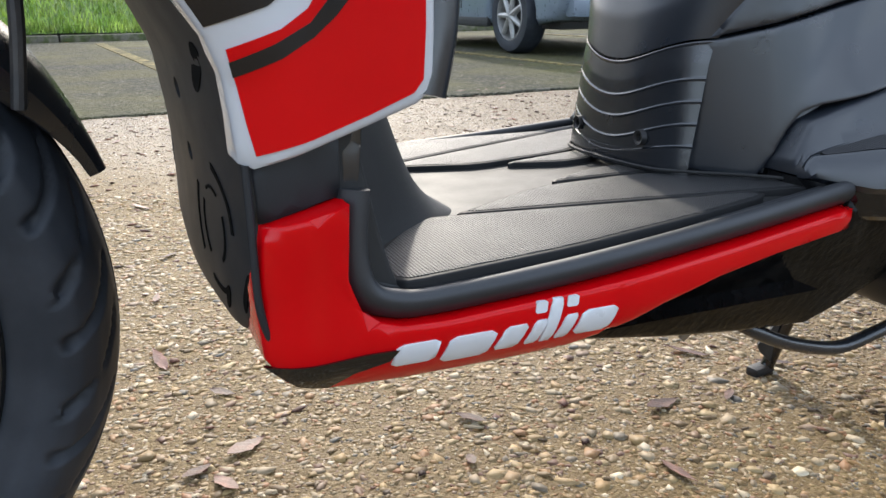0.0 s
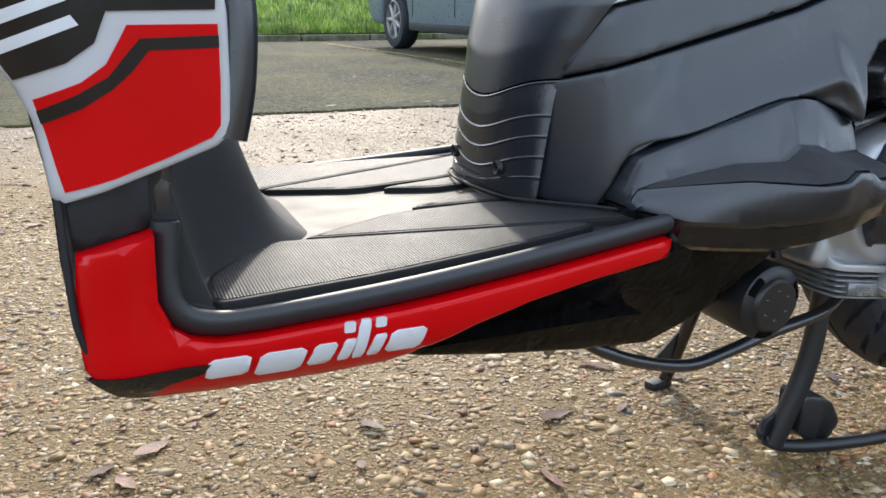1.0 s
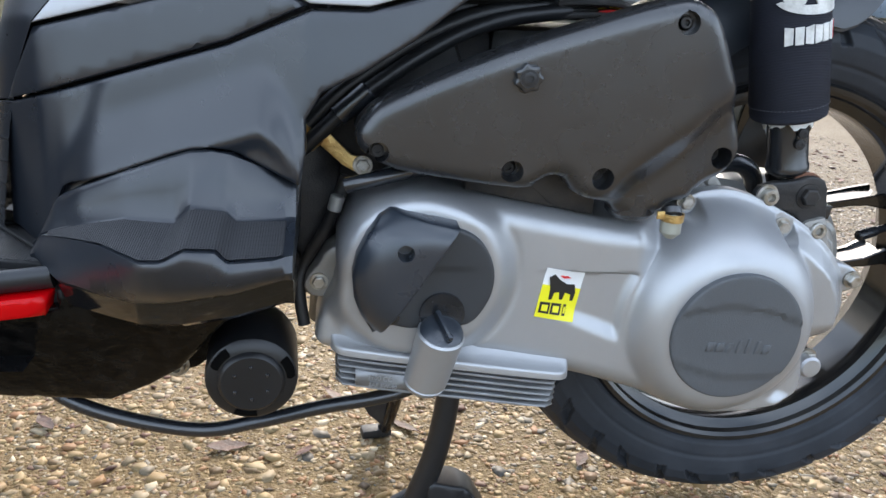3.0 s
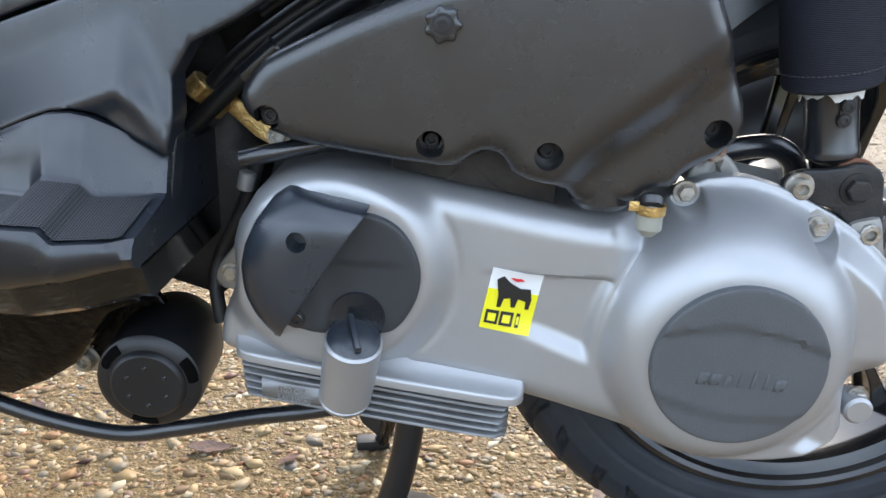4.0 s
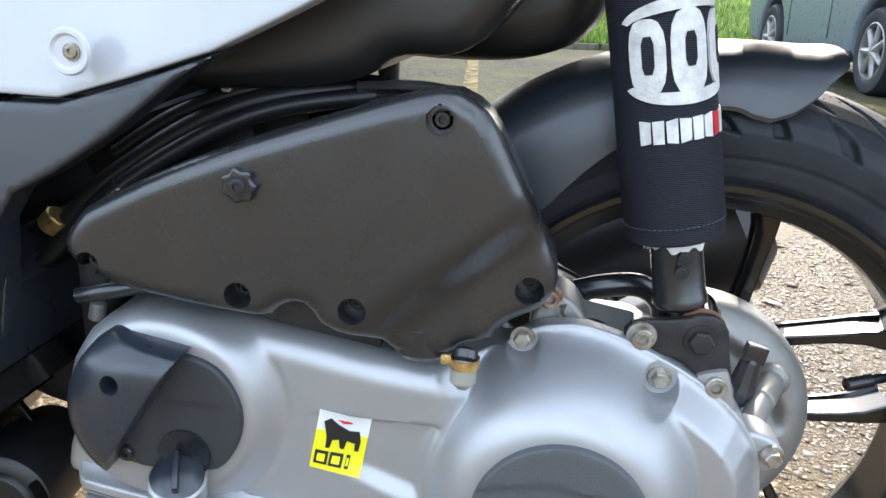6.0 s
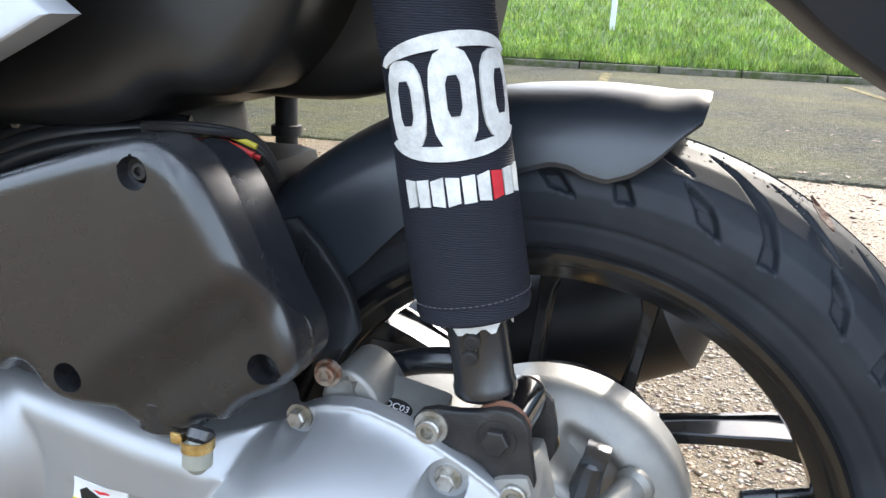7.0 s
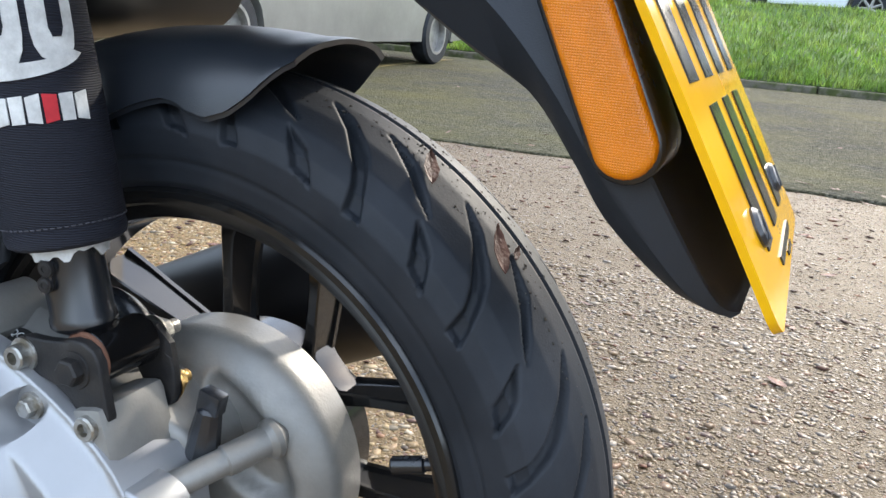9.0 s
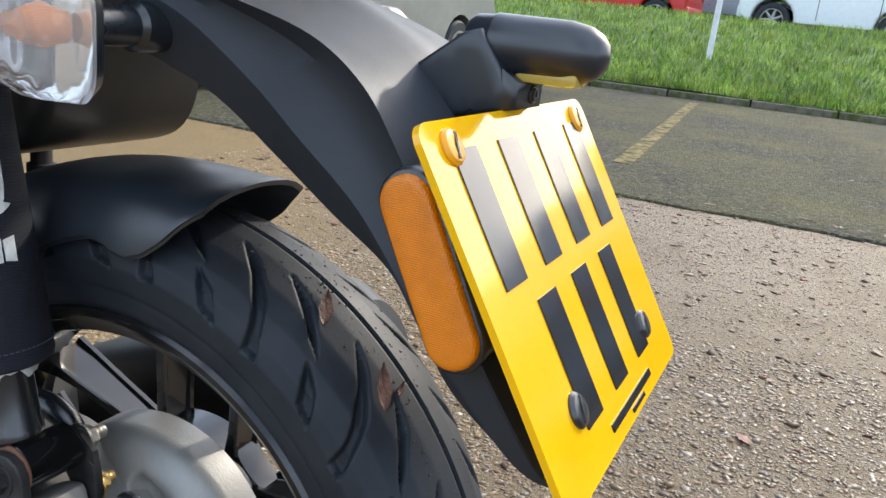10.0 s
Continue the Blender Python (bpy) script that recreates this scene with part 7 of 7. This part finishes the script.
part("lamp_screw", bolt((0.2365, 0.004, 0.628), (1, 0, 0), 0.0035, 0.002, False), deep_black, lamp)

# indicators
for s in (-1, 1):
    ind = new("indicator")
    ind.parent = scooter
    part("stalk", rod((0.062, s * 0.060, 0.641), (0.062, s * 0.131, 0.641), 0.0098, 24, 0.002), black_plastic, ind)
    part("stalk_collar", rod((0.062, s * 0.070, 0.641), (0.062, s * 0.098, 0.641), 0.0125, 28, 0.003), black_plastic, ind)

    def shell(rings, n=44, power=4.5):
        """A rounded-square shell that runs outboard through (along, half length, half height, drop)."""
        verts, faces = [], []
        for y, hx, hz, drop in rings:
            for k in range(n):
                t = 2 * math.pi * k / n
                ct, st = math.cos(t), math.sin(t)
                verts.append((0.062 + hx * math.copysign(abs(ct) ** (2 / power), ct), s * y, 0.637 + drop + hz * math.copysign(abs(st) ** (2 / power), st)))
        for a in range(len(rings) - 1):
            faces += [(a * n + k, a * n + (k + 1) % n, a * n + n + (k + 1) % n, a * n + n + k) for k in range(n)]
        faces += [tuple(range(n)), tuple(range(len(rings) * n - 1, len(rings) * n - 1 - n, -1))]
        return verts, faces

    part("housing", shell([(0.1260, 0.012, 0.016, 0.0), (0.1280, 0.017, 0.024, -0.002), (0.1330, 0.018, 0.0280, -0.002)]), black_plastic, ind)
    part("lens", shell([(0.1332, 0.0180, 0.0280, -0.002), (0.1350, 0.0190, 0.0290, -0.002), (0.1510, 0.0185, 0.0275, -0.001), (0.1670, 0.0160, 0.0200, 0.001), (0.1790, 0.0110, 0.0130, 0.003), (0.1860, 0.0040, 0.0050, 0.004)]), lens_clear, ind, "clear ribbed indicator lens")
    part("reflector_bowl", shell([(0.1340, 0.0160, 0.0230, -0.002), (0.1352, 0.0165, 0.0235, -0.002), (0.1375, 0.0100, 0.0150, -0.002)]), chrome, ind)
    part("bulb", lathe([(0, s * 0.138), (0.0065, s * 0.140), (0.0095, s * 0.151), (0.0065, s * 0.161), (0.0, s * 0.164)], (0.062, 0, 0.640), "y", 24), amber, ind, "amber bulb")

# dead leaf scraps stuck to the tyre
for x, y, z, nx, ny, nz, turn, size in ((0.1355, -0.0195, 0.4905, 0.52, -0.27, 0.81, 62, 0.62), (0.1795, -0.0225, 0.4545, 0.68, -0.31, 0.67, 70, 0.66), (0.185, -0.012, 0.4505, 0.68, -0.2, 0.70, 40, 0.26)):
    n = Vector((nx, ny, nz)).normalized()
    scrap = new("leaf_scrap", leaf_meshes[0])
    scrap.matrix_basis = Matrix.Translation(Vector((x, y, z)) + n * 0.0015) @ n.to_track_quat("Z", "Y").to_matrix().to_4x4() @ pose(0, 0, 0, 0, 0, turn) @ Matrix.Diagonal((size, size * 0.7, 0.5, 1))
    tagged(scrap, "wet brown leaf scrap stuck to the tyre", "leaf", group="leaf scraps")

# ---- parked vehicles and far things ----
car_blue = material("blue_grey_car_paint", (0.17, 0.21, 0.26), 0.3, metal=0.2, coat=0.5, vary=0.1, vary_scale=3)
van_silver = material("silver_van_paint", (0.30, 0.295, 0.275), 0.4, metal=0.3, coat=0.2, vary=0.15, vary_scale=2)
car_white = material("white_car_paint", (0.70, 0.74, 0.78), 0.3, coat=0.5, vary=0.05)
car_red = material("red_car_paint", (0.5, 0.015, 0.02), 0.3, coat=0.5, vary=0.05)
dark_glass = material("car_window_glass", (0.02, 0.025, 0.03), 0.05, vary=0.1)
trim_black = material("black_car_trim", (0.025, 0.025, 0.025), 0.6, vary=0.15)
alloy = material("wheel_alloy", (0.34, 0.335, 0.32), 0.45, metal=0.5, vary=0.3)
post_mat = material("painted_post", (0.66, 0.68, 0.70), 0.5, vary=0.12)


def car_wheel(parent, c, r, w, spokes, steel_disc=False):
    """A road wheel that faces -x on its outer side."""
    wh = new("wheel")
    wh.parent = parent
    wh.matrix_parent_inverse = Matrix.Translation(-parent_origin(parent))
    k = r
    part("tyre", lathe([(k * 0.66, -w / 2), (k * 0.72, -w / 2 - 0.008), (k * 0.93, -w / 2 - 0.004), (k, -w / 2 + 0.03), (k, w / 2 - 0.03), (k * 0.93, w / 2), (k * 0.66, w / 2)], c, "x", 40), tyre_rubber, wh)
    part("wheel_rim", lathe([(k * 0.66, -w / 2 - 0.002), (k * 0.63, -w / 2 - 0.006), (k * 0.60, -w / 2 + 0.03), (k * 0.58, w / 2), (k * 0.66, w / 2)], c, "x", 40), alloy, wh)
    part("wheel_backing", lathe([(0, w * 0.15), (k * 0.6, w * 0.15)], c, "x", 32), alloy if steel_disc else trim_black, wh)
    for i in range(spokes):
        t = 2 * math.pi * i / spokes
        a = Vector(c) + Vector((-w / 2 + 0.015, 0, 0))
        b = a + Vector((0, math.cos(t), math.sin(t))) * k * 0.62
        part("spoke", rod(a, b, 0.028 if not steel_disc else 0.018, 8, 0.004, 0.020), alloy, wh)
    part("hub_cap", lathe([(0, -w / 2 - 0.004), (0.05, -w / 2), (0.065, -w / 2 + 0.03)], c, "x", 24), alloy, wh)
    return wh


def body_outline(length, front_axle, rear_axle, r, bonnet, roof, nose_z, kind):
    """Side profile along y from the tail (0) to the nose (length)."""
    def arch(y0):
        return [(y0 + (r + 0.06) * math.cos(t), 0.30 + (r + 0.06) * math.sin(t)) for t in np.linspace(math.pi * 1.06, -0.06 * math.pi, 12)]
    low = 0.22
    pts = [(0.05, 0.40), (0.12, low + 0.06)] + arch(rear_axle) + arch(front_axle) + [(length - 0.15, low + 0.04), (length - 0.02, 0.38), (length - 0.01, nose_z)]
    if kind == "van":
        pts += [(length - 0.35, bonnet), (length - 1.2, roof), (0.1, roof), (0.0, roof - 0.15)]
    else:
        pts += [(length - 0.25, bonnet - 0.04), (length - 1.0, bonnet + 0.06), (length - 1.7, roof), (0.75, roof), (0.15, bonnet + 0.05), (0.0, bonnet - 0.1)]
    return pts


def parked(name, label, category, at, turn, paint, length=3.9, width=1.66, r=0.30, wb=2.45, front=0.80, kind="car", roof=1.46, bonnet=0.98, spokes=7, steel_disc=False):
    """A parked vehicle, built along +y with its side towards -x, then turned and placed."""
    ob = thing(name, label, category)
    rear_a, front_a = length - front - wb, length - front
    loop = body_outline(length, front_a, rear_a, r, bonnet, roof, 0.62, kind)
    half = width / 2

    def wide(u, v):
        return half - 0.16 * max(v - bonnet, 0) - 0.04 * max(0.45 - v, 0)

    part("body", relief(loop, wide, lambda u, v: -wide(u, v), lambda u, v, h: (-h, u, v), 0.12, 0.05, edge_step=0.07), paint, ob, sharp=45)
    sill = bonnet + 0.02
    if kind == "van":
        glass = [[(length - 1.35, sill), (length - 0.55, sill), (length - 1.15, roof - 0.12), (length - 1.35, roof - 0.12)]]
    else:
        glass = [[(length - 1.25, sill + 0.06), (length - 1.75, roof - 0.06), (length - 2.15, roof - 0.06), (length - 2.15, sill + 0.06)],
                 [(length - 2.25, sill + 0.06), (length - 2.25, roof - 0.06), (0.85, roof - 0.08), (0.45, sill + 0.08)]]
    for q in glass:
        part("side_window", relief(q, lambda u, v: wide(u, v) + 0.006, lambda u, v: wide(u, v) - 0.01, lambda u, v, h: (-h, u, v), 0.15, 0.01), dark_glass, ob)
        part("side_window", relief(q, lambda u, v: wide(u, v) + 0.006, lambda u, v: wide(u, v) - 0.01, lambda u, v, h: (h, u, v), 0.15, 0.01), dark_glass, ob)
    for y0 in (length - 1.30, length - 2.25) if kind != "van" else (length - 1.45, length - 2.35):
        part("door_seam", block((-half - 0.001, y0, 0.66), (0.006, 0.012, 0.62), None, 0.002), trim_black, ob)
    part("sill", block((-half + 0.03, (rear_a + front_a) / 2, 0.245), (0.05, wb - 2 * r - 0.16, 0.09), None, 0.02), trim_black, ob)
    part("door_handle", block((-half - 0.012, length - 1.95, bonnet - 0.14), (0.02, 0.16, 0.03), None, 0.008), trim_black if kind == "van" else paint, ob)
    part("underbody", block((0, length / 2, 0.26), (width - 0.25, length - 0.5, 0.12), None, 0.03), trim_black, ob)
    part("front_bumper", block((0, length - 0.06, 0.40), (width - 0.12, 0.14, 0.22), None, 0.05), trim_black if kind == "van" else paint, ob)
    part("rear_bumper", block((0, 0.06, 0.40), (width - 0.12, 0.14, 0.22), None, 0.05), trim_black if kind == "van" else paint, ob)
    for s in (-1, 1):
        part("head_lamp", block((s * (half - 0.28), length - 0.10, 0.70), (0.34, 0.12, 0.16), None, 0.04), lens_clear, ob)
        part("tail_lamp", block((s * (half - 0.16), 0.04, 0.80), (0.18, 0.08, 0.26), None, 0.03), red_lens, ob)
    if kind == "van":
        part("side_marker", block((-half - 0.004, length - 1.05, 0.72), (0.02, 0.07, 0.04), None, 0.008), amber, ob)
    for y0 in (rear_a, front_a):
        car_wheel(ob, (-half + 0.09, y0, r), r, 0.18, spokes, steel_disc)
        w = car_wheel(ob, (half - 0.09, y0, r), r, 0.18, spokes, steel_disc)
    ob.matrix_basis = pose(*at, 0, 0, turn)
    return ob


TARMAC = 0.012
parked("parked_car", "blue-grey hatchback with alloy wheels parked nose-in to the kerb", "car", (2.954, 4.80, TARMAC), 3.3, car_blue, wb=2.3)
parked("parked_van", "dusty silver panel van parked beside the grass", "van", (-4.18, 3.45, TARMAC), 359, van_silver, 5.1, 1.75, 0.30, 3.3, 0.95, "van", 1.85, 1.10, 10, True)
parked("parked_car", "small white car parked beyond the grass bank", "car", (1.55, 16.0, 0.86), 88, car_white, 3.0, 1.6, 0.29, 1.95, 0.6)
parked("parked_car", "red car parked beyond the grass bank", "car", (-2.6, 18.0, 0.80), 88, car_red)
parked("parked_car", "blue-grey car parked beyond the grass bank", "car", (-0.4, 22.0, bank_z(-0.4, 22)), 92, car_blue)
post = thing("sign_post", "white painted metal post standing in the grass", "post", (-1.2, 11.0, 0))
part("pole", rod((-1.2, 11.0, 0.30), (-1.17, 11.0, 2.6), 0.038, 20, 0.004), post_mat, post)
